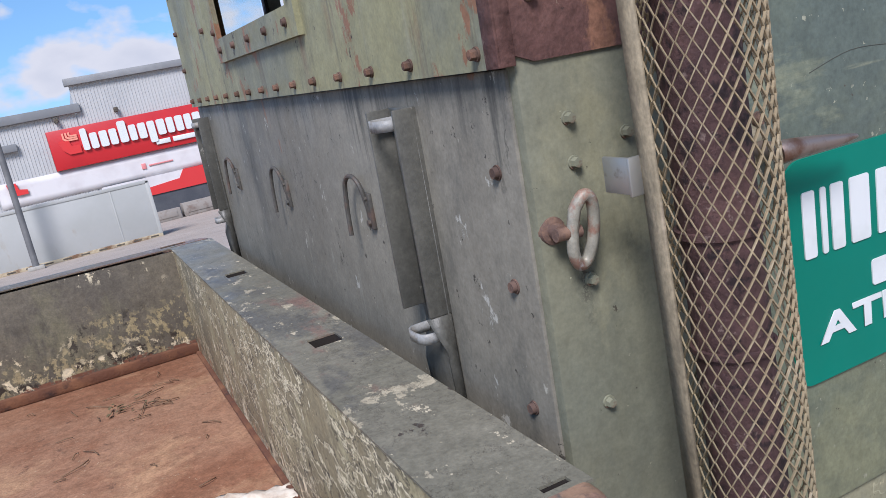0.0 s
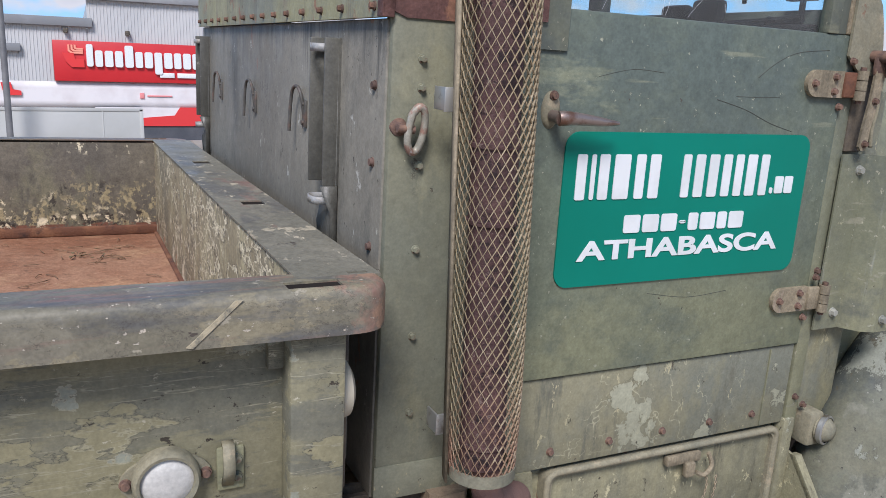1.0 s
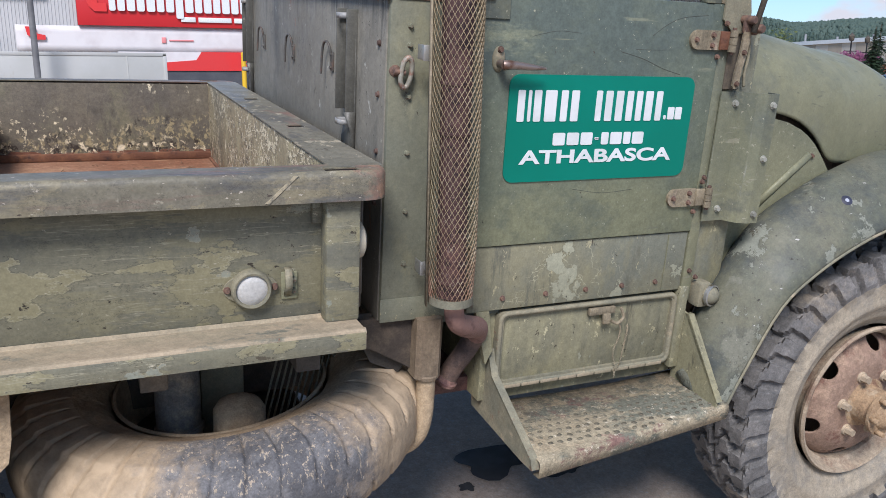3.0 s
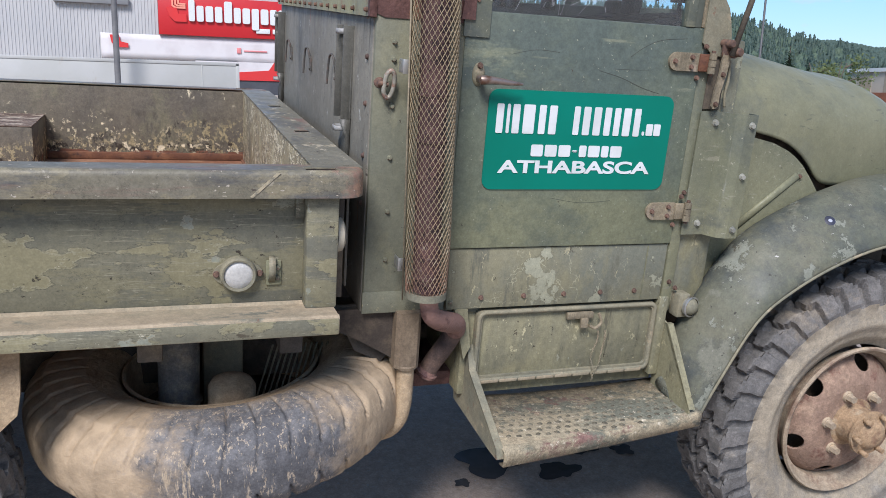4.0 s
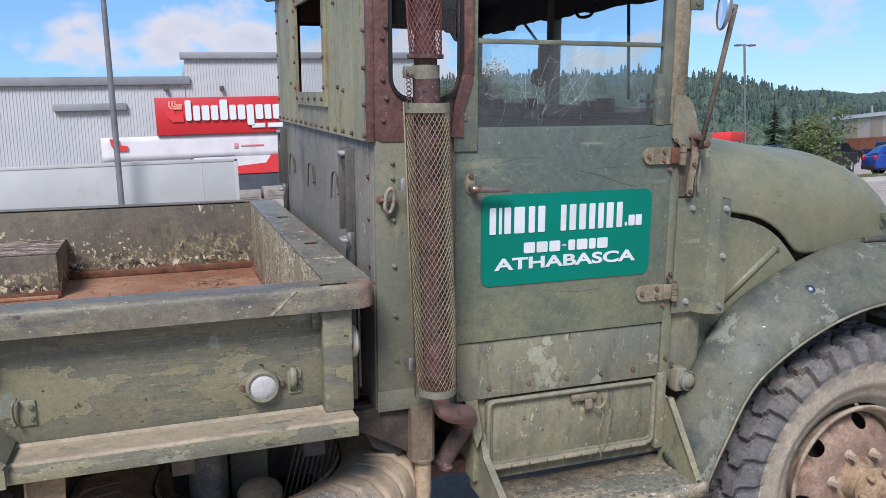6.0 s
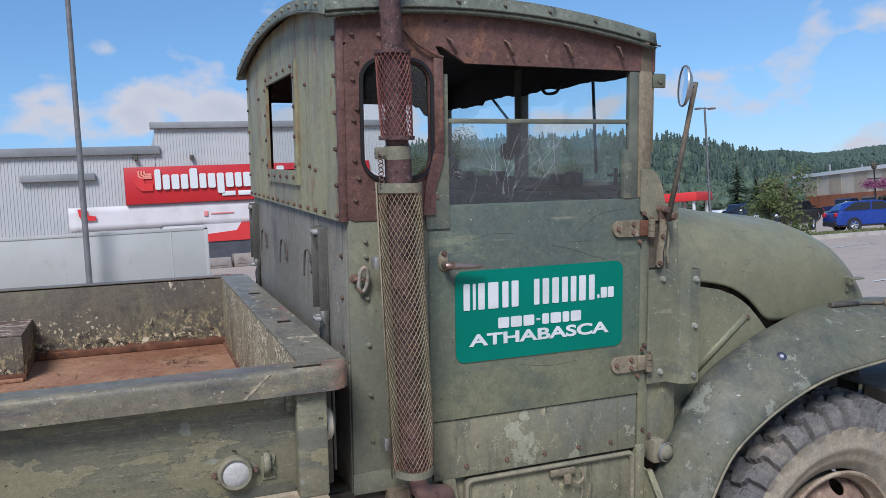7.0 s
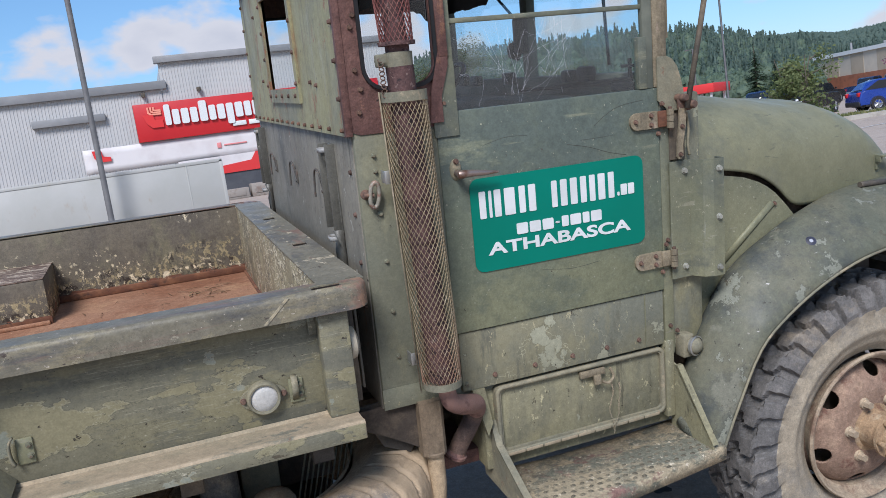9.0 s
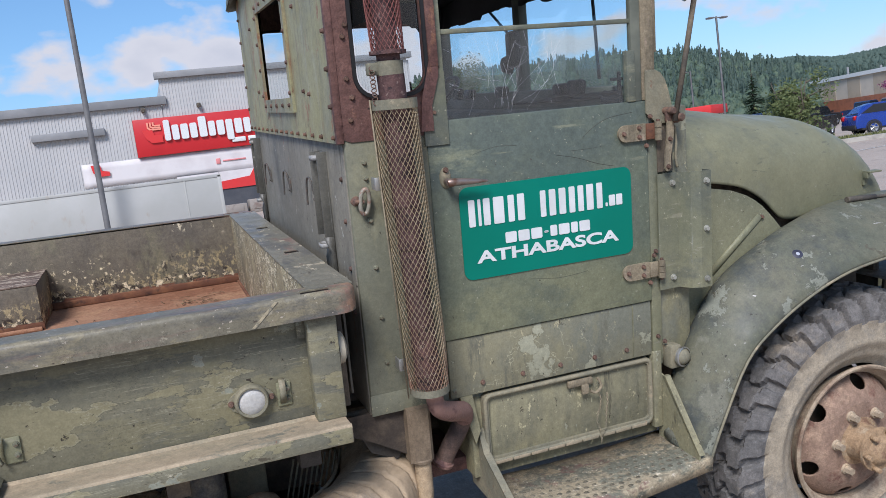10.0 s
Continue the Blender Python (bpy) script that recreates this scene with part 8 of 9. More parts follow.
def ribbed(x0, x1, z0, z1):
    """A wall of trapezoid ribs, 0.22 m apart."""
    n = int((x1 - x0) / 0.22)
    lo, hi = [], []
    for k in range(n):
        x = x0 + 0.22 * k
        for dx, dy in ((0, 0), (0.13, 0), (0.15, -0.035), (0.20, -0.035)):
            lo.append((x + dx, SY + dy, z0))
            hi.append((x + dx, SY + dy, z1))
    return loft(B(), [lo, hi])
part("wall", ribbed(-75, 1.85, 0.0, 8.72), SIDING, store, flat=True)
part("wall", ribbed(1.85, 21.4, 0.0, 10.58), SIDING, store, flat=True)
bm = B()
box(bm, -75, 21.4, SY + 0.05, SY + 40, 0, 8.6)
box(bm, 1.9, 21.4, SY + 0.05, SY + 30, 0, 10.4)
part("building_core", bm, SIDING, store)
bm = B()
box(bm, -75, 2.15, SY - 0.35, SY + 0.3, 8.68, 9.28, 0.03)
part("roof_edge", bm, TRIM, store)
bm = B()
box(bm, 1.58, 21.6, SY - 0.35, SY + 0.3, 10.55, 11.03, 0.03)
part("roof_edge", bm, TRIM, store)
bm = B()
box(bm, -7.15, -2.35, SY - 0.4, SY, 6.90, 7.40, 0.02)
part("wall_ledge", bm, TRIM, store)
bm = B()
box(bm, 2.0, 21.4, SY - 0.12, SY, 0, 1.95)
part("wall_base", bm, DBASE, store)
for x, z in ((0.45, 8.42), (4.4, 8.42), (14.0, 8.5)):
    bm = B()
    box(bm, x - 0.14, x + 0.14, SY - 0.4, SY, z - 0.15, z + 0.12, 0.03)
    box(bm, x - 0.1, x + 0.1, SY - 0.46, SY - 0.2, z - 0.2, z - 0.1, 0.02)
    part("wall_light", bm, DARK, store, "small dark wall light")
bm = B()
box(bm, -0.42, 18.2, SY - 0.30, SY - 0.05, 5.02, 7.74, 0.02)
sp_ = part("sign_panel", bm, REDM, store, "red sign panel")
bm = B()
poly(bm, [(0.15, 6.9), (0.35, 6.3), (0.7, 5.95), (1.5, 5.95), (1.5, 6.5), (0.95, 6.5), (0.85, 6.9)], SY - 0.42, SY - 0.30)
part("logo_shape", bm, REDB, sp_)
for k in range(3):
    bm = B()
    o = 0.15 * k - 0.42
    e = 0.15 * k
    poly(bm, [(1.05 + o * 1.3, 7.45), (1.05 + o * 1.3, 7.02 + e * 0.6), (1.20 + o * 1.2, 6.86 + e * 0.9), (1.45, 6.86 + e * 0.9), (1.45, 6.97 + e * 0.9), (1.28 + o * 1.2, 6.97 + e * 0.9), (1.17 + o * 1.3, 7.08 + e * 0.6), (1.17 + o * 1.3, 7.45)], SY - 0.40, SY - 0.30)
    part("logo_shape", bm, material("salmon_vinyl", (0.75, 0.28, 0.2), 0.5), sp_)
# the store's name as plain white blocks of the letters' size
x = 1.65
for w, lo, hi in ((0.42, 0, 1.5), (1.15, 0, 1.1), (1.2, 0, 1.5), (1.15, 0, 1.1), (1.2, -0.42, 1.1), (1.15, 0, 1.1), (1.15, 0, 1.1), (1.2, 0, 1.5), (1.15, 0, 1.1), (1.15, 0, 1.1), (0.75, 0, 1.4)):
    z0 = 6.02
    bars = ((x, x + w, 0, hi),) if w < 0.8 else ((x, x + w * 0.42, lo, 1.1), (x + w * 0.54, x + w, 0, hi))
    for a, b, c, d in bars:
        bm = B()
        poly(bm, rounded(a, b, z0 + c, z0 + d, 0.12, 4), SY - 0.48, SY - 0.30)
        part("letter_bar", bm, WHITE, sp_)
    x += w + 0.13
for k in range(4):
    x0, x1 = ((6.4, 7.4), (7.6, 9.95), (10.15, 11.5), (11.7, 12.0))[k]
    bm = B()
    box(bm, x0, x1, SY - 0.42, SY - 0.30, 5.38, 5.72, 0.02)
    part("letter_bar", bm, WHITE, sp_)
# white banner with a red foot below the sign
bm = B()
n = 40
loft(bm, [[(-4.3 + 24 * k / n, SY - 0.03 - 0.03 * abs(noise.noise((k * 0.7, j * 0.8, 0.3))), 3.25 + 1.72 * j / 4) for k in range(n + 1)] for j in range(5)])
thick(part("banner", bm, BANNER, store, "wrinkled white banner"), 0.02)
bm = B()
box(bm, 2.0, 19.7, SY - 0.16, SY - 0.05, 1.95, 3.28)
box(bm, 2.0, 5.0, SY - 0.20, SY - 0.05, 2.7, 3.28)
part("banner_foot", bm, BANNER, store)
bm = B()
poly(bm, [(4.9, 1.95), (19.7, 1.95), (19.7, 3.3), (7.7, 3.3), (7.3, 2.72), (4.9, 2.52)], SY - 0.20, SY - 0.06)
part("red_band", bm, REDB, store, "bright red band")
bm = B()
box(bm, 5.0, 5.3, SY - 0.12, SY - 0.05, 3.9, 4.3, 0.01)
box(bm, 5.5, 7.2, SY - 0.12, SY - 0.05, 4.04, 4.14, 0.01)
part("banner_bar", bm, material("faded_red_print", (0.62, 0.22, 0.22), 0.6), store)
bm = B()
poly(bm, [(-3.7, 4.85), (-3.1, 4.85), (-3.0, 4.4), (-2.5, 4.3), (-2.5, 4.0), (-3.2, 4.0), (-3.6, 4.3)], SY - 0.2, SY - 0.14)
part("banner_logo", bm, REDB, store)
yp = thing("yellow_column", "yellow painted steel column at the store front", "column")
px, py = 10.45, SY - 1.6
bm = B()
cyl(bm, (px, py, 0), (px, py, 3.2), 0.17, seg=20)
lathe(bm, [(0.17, 0), (0.15, 0.06), (0.0, 0.1)], (px, py, 3.2), (0, 0, 1), 20)
part("column_shaft", bm, material("safety_yellow_paint", (0.62, 0.40, 0.02), 0.5, layers=(((0.5, 0.3, 0.03), 2.0, 0.5, 0.7, ONE, 1.0, 5.0),)), yp)
# concrete planters by the wall
for x0, x1, h in ((4.3, 6.3, 0.75), (6.5, 9.5, 0.95)):
    pl = thing("planter", "low weathered concrete planter box in front of the store", "planter", None, "planters")
    bm = B()
    box(bm, x0, x1, SY - 4.0, SY - 2.6, 0, h, 0.05)
    box(bm, x0 + 0.25, x1 - 0.25, SY - 4.05, SY - 3.9, h * 0.25, h * 0.8, 0.03)
    part("planter_body", bm, material("weathered_concrete", (0.26, 0.235, 0.21), 0.9, layers=(((0.17, 0.13, 0.11), 1.4, 0.5, 0.66, ONE, 2.0, 6.0),), bump=0.4), pl)

# ---- storage containers in front of it
CONT = material("dull_white_container_paint", (0.395, 0.40, 0.385), 0.6, layers=(((0.36, 0.365, 0.345), 0.4, 0.42, 0.62, ONE, 2.0, 6.0), ((0.34, 0.31, 0.26), 2.0, 0.64, 0.76, (1, 1, 0.4), 4.0, 7.0)))
for k in range(3):
    x1 = 3.09 - 12.35 * k
    ct = thing("shipping_container", "long dull white storage container with rust at its foot", "container", None, "storage containers")
    bm = B()
    y0 = 37.55 - 0.02 * k
    box(bm, x1 - 12.2, x1, y0, y0 + 2.44, 0.14, 2.62, 0.02)
    part("container_body", bm, CONT, ct)
    bm = B()
    box(bm, x1 - 12.2, x1 + 0.01, y0 - 0.03, y0 + 0.1, 2.50, 2.65, 0.015)
    box(bm, x1 - 0.14, x1 + 0.02, y0 - 0.03, y0 + 0.12, 0.12, 2.6, 0.015)
    box(bm, x1 - 1.72, x1 - 1.66, y0 - 0.02, y0 + 0.1, 0.15, 2.6, 0.01)
    part("container_frame", bm, CONT, ct)
    bm = B()
    box(bm, x1 - 12.2, x1 + 0.01, y0 - 0.03, y0 + 2.4, 0.0, 0.16, 0.01)
    part("bottom_rail", bm, material("rusty_cream_rail", (0.45, 0.38, 0.26), 0.8, layers=(((0.16, 0.09, 0.05), 1.5, 0.5, 0.64, ONE, 1.0, 7.0),)), ct)
    for j in range(16):
        part("rail_slot", box(B(), x1 - 11.8 + 0.75 * j, x1 - 11.45 + 0.75 * j, y0 - 0.036, y0 - 0.02, 0.04, 0.11, 0.004), DARK, ct)

# ---- light poles
POLE = material("grey_pole_paint", (0.12, 0.12, 0.122), 0.5, layers=(((0.16, 0.16, 0.16), 2.0, 0.45, 0.65, ONE, 1.0, 5.0),))
def light_pole(x, y, h, w, arms, label):
    g = ground_z(x, y)
    t = thing("light_pole", label, "light pole", Matrix.Translation((x, y, g)), "light poles")
    bm = B()
    loft(bm, [[(sx * w * k / 2, sy * w * k / 2, z) for sx, sy in ((-1, -1), (1, -1), (1, 1), (-1, 1))] for z, k in ((0, 1.15), (0.3, 1.0), (h, 0.85))], True)
    part("pole_shaft", bm, POLE, t)
    bm = B()
    box(bm, -w * 1.3, w * 1.3, -w * 1.3, w * 1.3, 0, 0.16, 0.02)
    part("pole_base", bm, CONC, t)
    for sx in arms:
        bm = B()
        box(bm, min(0, sx), max(0, sx), -0.05, 0.05, h - 0.13, h - 0.05, 0.01)
        hw = min(0.26, abs(sx) * 0.7)
        box(bm, sx - hw, sx + hw, -0.2, 0.2, h - (0.34 if hw < 0.2 else 0.16), h - 0.04, 0.03)
        part("lamp_head", bm, POLE, t)
        bm = B()
        box(bm, sx - hw * 0.7, sx + hw * 0.7, -0.16, 0.16, h - (0.355 if hw < 0.2 else 0.175), h - (0.34 if hw < 0.2 else 0.16))
        part("lamp_lens", bm, LENS, t)
    return t
light_pole(-2.24, 36.3, 13.55, 0.25, (-0.22, 0.22), "tall grey square light pole with two lamp heads")
lx, ly = spot(40.6, 66)
light_pole(lx, ly, 9.7, 0.13, (-0.6, 0.7), "grey light pole in the parking lot")
lx, ly = spot(38.6, 120)
light_pole(lx, ly, 9.5, 0.2, (-1.0,), "grey light pole in the parking lot")

# ---- plants
def leaves(name, centre_fn, count, size, mat, parent, seed):
    """A crown of small leaf clumps."""
    random.seed(seed)
    verts, faces = [], []
    for k in range(count):
        c = centre_fn()
        for j in range(3):
            n = len(verts)
            s = size * random.uniform(0.6, 1.3)
            a = Vector((random.gauss(0, 1), random.gauss(0, 1), random.gauss(0, 0.7))).normalized()
            b = a.cross(Vector((random.gauss(0, 1), random.gauss(0, 1), random.gauss(0, 1)))).normalized()
            o = c + Vector((random.gauss(0, size), random.gauss(0, size), random.gauss(0, size)))
            verts += [tuple(o - a * s), tuple(o + b * s * 0.55), tuple(o + a * s), tuple(o - b * s * 0.55)]
            faces.append((n, n + 1, n + 2, n + 3))
    me = bpy.data.meshes.new(name)
    me.from_pydata(verts, [], faces)
    me.materials.append(mat)
    o = new(name, me)
    o.parent = parent
    return o
def leaf_mat(name, a, b, c):
    m = material(name, a, 0.6, layers=((b, 0.9, 0.42, 0.62, ONE, 1.0, 5.0), (c, 3.0, 0.55, 0.72, ONE, 6.0, 5.0)), spec=0.25)
    # leaves let some light through
    nt = m.node_tree
    b_, out = nt.nodes["Principled BSDF"], nt.nodes["Material Output"]
    tl, mx = nt.nodes.new("ShaderNodeBsdfTranslucent"), nt.nodes.new("ShaderNodeMixShader")
    mx.inputs["Fac"].default_value = 0.45
    nt.links.new(b_.inputs["Base Color"].links[0].from_socket, tl.inputs["Color"])
    nt.links.new(b_.outputs["BSDF"], mx.inputs[1])
    nt.links.new(tl.outputs["BSDF"], mx.inputs[2])
    nt.links.new(mx.outputs["Shader"], out.inputs["Surface"])
    return m
LEAF = leaf_mat("green_leaves", (0.10, 0.13, 0.055), (0.135, 0.16, 0.07), (0.065, 0.095, 0.045))
LEAF2 = leaf_mat("yellow_green_leaves", (0.15, 0.19, 0.075), (0.20, 0.23, 0.10), (0.10, 0.135, 0.055))
NEEDLE = leaf_mat("spruce_needles", (0.035, 0.062, 0.032), (0.05, 0.08, 0.045), (0.022, 0.042, 0.022))
BARK = material("grey_brown_bark", (0.11, 0.09, 0.07), 0.9, layers=(((0.06, 0.05, 0.04), 6.0, 0.5, 0.65, (1, 1, 0.3), 1.0, 6.0),), bump=0.6)
def broad_tree(x, y, h, spread, seed, mat, label, trunk_h=0.35, n=900, leaf=0.11, multi=1):
    g = ground_z(x, y)
    t = thing("tree", label, "tree", Matrix.Translation((x, y, g)))
    random.seed(seed)
    bm = B()
    tips = []
    for s in range(multi):
        a0 = 6.28 * s / max(1, multi)
        bx, by = (0.25 * math.cos(a0), 0.25 * math.sin(a0)) if multi > 1 else (0, 0)
        top = Vector((bx * 3 + random.uniform(-.1, .1) * h, by * 3 + random.uniform(-.1, .1) * h, h * 0.8))
        base = Vector((bx * 0.5, by * 0.5, 0))
        pts = [base.lerp(top, k / 6) + Vector((random.uniform(-.03, .03) * h, random.uniform(-.03, .03) * h, 0)) * (k > 0) for k in range(7)]
        tube(bm, pts, [0.028 * h / (1 + 0.4 * (multi - 1)) * (1 - 0.13 * k) for k in range(7)], 8)
        for k in range(9):
            p = base.lerp(top, random.uniform(trunk_h, 0.95))
            a = random.uniform(0, 6.28)
            l = spread * random.uniform(0.5, 1.0)
            q = p + Vector((math.cos(a) * l, math.sin(a) * l, random.uniform(0.1, 0.5) * l))
            tube(bm, [p, p.lerp(q, 0.5) + Vector((0, 0, 0.06 * l)), q], [0.010 * h, 0.007 * h, 0.003 * h], 5)
            tips += [p.lerp(q, u) for u in (0.45, 0.7, 0.9, 1.0)]
    part("trunk", bm, BARK, t)
    def where():
        tp = random.choice(tips)
        return tp + Vector((random.gauss(0, 0.14 * spread), random.gauss(0, 0.14 * spread), random.gauss(0, 0.13 * spread)))
    leaves("crown", where, n, leaf, mat, t, seed)
    return t
def spruce(x, y, h, r, seed, label="dark green spruce tree"):
    g = ground_z(x, y)
    t = thing("spruce_tree", label, "tree", Matrix.Translation((x, y, g)), "spruce trees")
    part("trunk", cyl(B(), (0, 0, 0), (0, 0, h * 0.97), 0.02 * h, 0.004 * h, 8), BARK, t)
    random.seed(seed)
    verts, faces = [], []
    for k in range(230):
        u = random.random() ** 0.8
        z = h * (0.06 + 0.93 * u)
        a = random.uniform(0, 6.28)
        l = r * (1 - u) ** 0.85 * random.uniform(0.65, 1.1) + 0.06
        d = Vector((math.cos(a), math.sin(a), -0.28))
        side_v = Vector((-math.sin(a), math.cos(a), 0))
        for j in range(4):
            p0 = Vector((0, 0, z)) + d * l * j / 4.5
            p1 = p0 + d * l * 0.36
            w = 0.16 * l * (1.15 - j * 0.2) + 0.05
            n = len(verts)
            dz = Vector((0, 0, random.uniform(-0.12, 0.1) * l))
            verts += [tuple(p0), tuple(p0.lerp(p1, 0.6) + side_v * w + dz), tuple(p1), tuple(p0.lerp(p1, 0.6) - side_v * w + dz)]
            faces += [(n, n + 1, n + 2, n + 3)]
    me = bpy.data.meshes.new("crown")
    me.from_pydata(verts, [], faces)
    me.materials.append(NEEDLE)
    o = new("crown", me)
    o.parent = t
    return t
tx, ty = spot(44.9, 40.5)
broad_tree(tx, ty, 3.9, 1.35, 7, LEAF2, "small leafy ornamental tree in a grass strip", 0.30, 1100, 0.085, 3)
bt = thing("bush", "low green bush at the foot of the tree", "bush", Matrix.Translation((tx + 0.3, ty - 0.6, ground_z(tx, ty) + 0.13)))
leaves("bush_leaves", lambda: Vector((random.gauss(0, 0.35), random.gauss(0, 0.35), abs(random.gauss(0.3, 0.2)))), 260, 0.07, LEAF2, bt, 13)
for az, d, h, sp2, sd in ((55.6, 72, 6.6, 2.6, 31), (57.3, 74, 6.2, 2.8, 32), (61.6, 80, 8.6, 2.0, 33), (21.8, 78, 12.5, 4.2, 34), (24.0, 84, 8, 3.6, 35), (26.6, 76, 7.5, 3.0, 36), (29.5, 90, 9, 3.4, 37)):
    x, y = spot(az, d)
    broad_tree(x, y, h, sp2, sd, LEAF, "full green broad-leaved tree beyond the lot", 0.3, 3600, 0.095)
for az, d, h, r, sd in ((53.2, 84, 7.4, 1.7, 41), (52.2, 88, 6.4, 1.6, 42), (51.9, 80, 5.6, 1.3, 43), (43.6, 120, 6.5, 2.0, 44), (42.4, 124, 9.0, 2.6, 45), (51.8, 60, 4.2, 1.2, 46)):
    x, y = spot(az, d)
    spruce(x, y, h, r, sd)

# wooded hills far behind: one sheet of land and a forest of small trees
# land colour lifted to the hazy tone that is painted into the trees
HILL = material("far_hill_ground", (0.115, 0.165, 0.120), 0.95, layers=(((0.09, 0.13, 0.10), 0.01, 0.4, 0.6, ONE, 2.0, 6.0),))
def hill_h(az, d):
    """Height of the land by compass degrees and distance."""
    crest = 29.8 - 5.0 * sstep(az, 33, 38) - 10.0 * sstep(az, 37.5, 45) - 6.0 * sstep(az, 45, 48) + 0.8 * math.sin(az * 0.35) + 3 * sstep(az, 54, 75)
    near = sstep(d, 190, 330) * crest
    far = sstep(d, 700, 1100) * (50 + 3 * sstep(az, 49, 56) + 1.2 * math.sin(az * 0.9))
    return near + far
rows = []
for i in range(60):
    az = -40 + 150 * i / 59
    rows.append([(*spot(az, d), hill_h(az, d) - 0.6) for d in (170, 190, 215, 240, 265, 290, 330, 420, 600, 700, 780, 860, 940, 1020, 1100, 1600)])
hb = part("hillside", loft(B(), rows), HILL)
tagged(hb, "low wooded hills on the horizon", "hill", kind="structure")
# distance haze is put into these foliage colours: paler and bluer than near leaves
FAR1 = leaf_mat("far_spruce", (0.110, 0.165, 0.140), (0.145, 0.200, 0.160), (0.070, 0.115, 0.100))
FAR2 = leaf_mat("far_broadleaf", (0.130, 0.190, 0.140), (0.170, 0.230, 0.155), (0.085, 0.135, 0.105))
def forest(name, label, az0, az1, d0, d1, count, conifer, hmin, hmax, mat, seed, rings, sides, sprays):
    """Many far trees, each a lumpy closed crown: conifers narrow upwards in tiers, the others swell."""
    rng = random.Random(seed)
    verts, faces = [], []
    for k in range(count):
        az, d = rng.uniform(az0, az1), d0 + (d1 - d0) * rng.random() ** 1.1
        x, y = spot(az, d)
        g, h = hill_h(az, d) - 0.8, hmin + (hmax - hmin) * rng.random() ** 1.5
        r = h * (rng.uniform(0.13, 0.20) if conifer else rng.uniform(0.26, 0.40))
        lean = rng.uniform(-0.05, 0.05)
        base = len(verts)
        for i in range(rings):
            u = i / rings
            if conifer:
                wide, z = r * (1 - u) ** 0.8 * (1.0 if i % 2 == 0 else 0.72), g + h * (0.04 + 0.96 * u)
            else:
                wide, z = r * math.sqrt(max(0.03, 1 - (1.85 * u - 0.85) ** 2)), g + h * (0.10 + 0.90 * u)
            for j in range(sides):
                a = 6.283 * (j + 0.5 * (i % 2)) / sides
                q = wide * rng.uniform(0.62, 1.30)
                verts.append((x + q * math.cos(a) + lean * (z - g), y + q * math.sin(a), z + rng.uniform(-0.07, 0.07) * h))
        verts.append((x + lean * h, y, g + h))
        for i in range(rings - 1):
            for j in range(sides):
                p, q = base + i * sides + j, base + i * sides + (j + 1) % sides
                faces.append((p, q, q + sides, p + sides))
        for j in range(sides):
            p = base + (rings - 1) * sides
            faces.append((p + j, p + (j + 1) % sides, len(verts) - 1))
        # loose sprays of foliage that roughen the crown's outline
        for j in range(sprays):
            u, a = rng.random() ** 0.8, rng.uniform(0, 6.283)
            wide = r * ((1 - u) ** 0.8 if conifer else math.sqrt(max(0.03, 1 - (1.85 * u - 0.85) ** 2)))
            q, z, w = wide * rng.uniform(0.8, 1.2), g + h * (0.08 + 0.92 * u), h * rng.uniform(0.025, 0.055)
            cx, cy, n = x + q * math.cos(a) + lean * (z - g), y + q * math.sin(a), len(verts)
            t = rng.uniform(0, 6.283)
            verts += [(cx + w * math.cos(t), cy + w * math.sin(t), z - w * 0.5), (cx - w * math.cos(t), cy - w * math.sin(t), z - w * 0.3), (cx + rng.uniform(-w, w) * 0.5, cy, z + w * 1.3)]
            faces.append((n, n + 1, n + 2))
    me = bpy.data.meshes.new(name)
    me.from_pydata(verts, [], faces)
    me.materials.append(mat)
    me.polygons.foreach_set("use_smooth", [len(f) == 4 for f in faces])
    return tagged(new(name, me), label, "forest", kind="stuff")
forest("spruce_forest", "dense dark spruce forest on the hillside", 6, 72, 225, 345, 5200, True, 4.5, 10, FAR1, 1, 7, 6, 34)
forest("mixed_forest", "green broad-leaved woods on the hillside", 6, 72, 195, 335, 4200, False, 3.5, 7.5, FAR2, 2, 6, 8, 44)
forest("distant_forest", "far forest on the second ridge, coloured haze-blue", 36, 66, 900, 1120, 6500, False, 6, 9, FAR1, 3, 4, 6, 4)
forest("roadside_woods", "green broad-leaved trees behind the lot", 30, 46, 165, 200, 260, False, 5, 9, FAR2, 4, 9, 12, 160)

# ---- cars
GLASSD = material("dark_car_glass", (0.015, 0.018, 0.022), 0.08, rough_var=0.0, spec=0.6)
RUBBER = material("car_tyre_rubber", (0.02, 0.02, 0.021), 0.8)
ALLOY = material("grey_alloy_wheel", (0.45, 0.46, 0.47), 0.3, metal=0.8)
HEADL = material("clear_headlamp", (0.75, 0.77, 0.78), 0.15, spec=0.7)
TAILL = material("red_tail_lamp", (0.45, 0.01, 0.012), 0.25)
PLAST = material("black_bumper_plastic", (0.022, 0.022, 0.024), 0.6)
PAINTS = {}
def car_paint(name, c):
    if name not in PAINTS:
        PAINTS[name] = material(name, c, 0.28, layers=((tuple(v * 0.85 for v in c), 2.0, 0.4, 0.6, ONE, 1.0, 4.0),), rough_var=0.05, spec=0.6)
    return PAINTS[name]
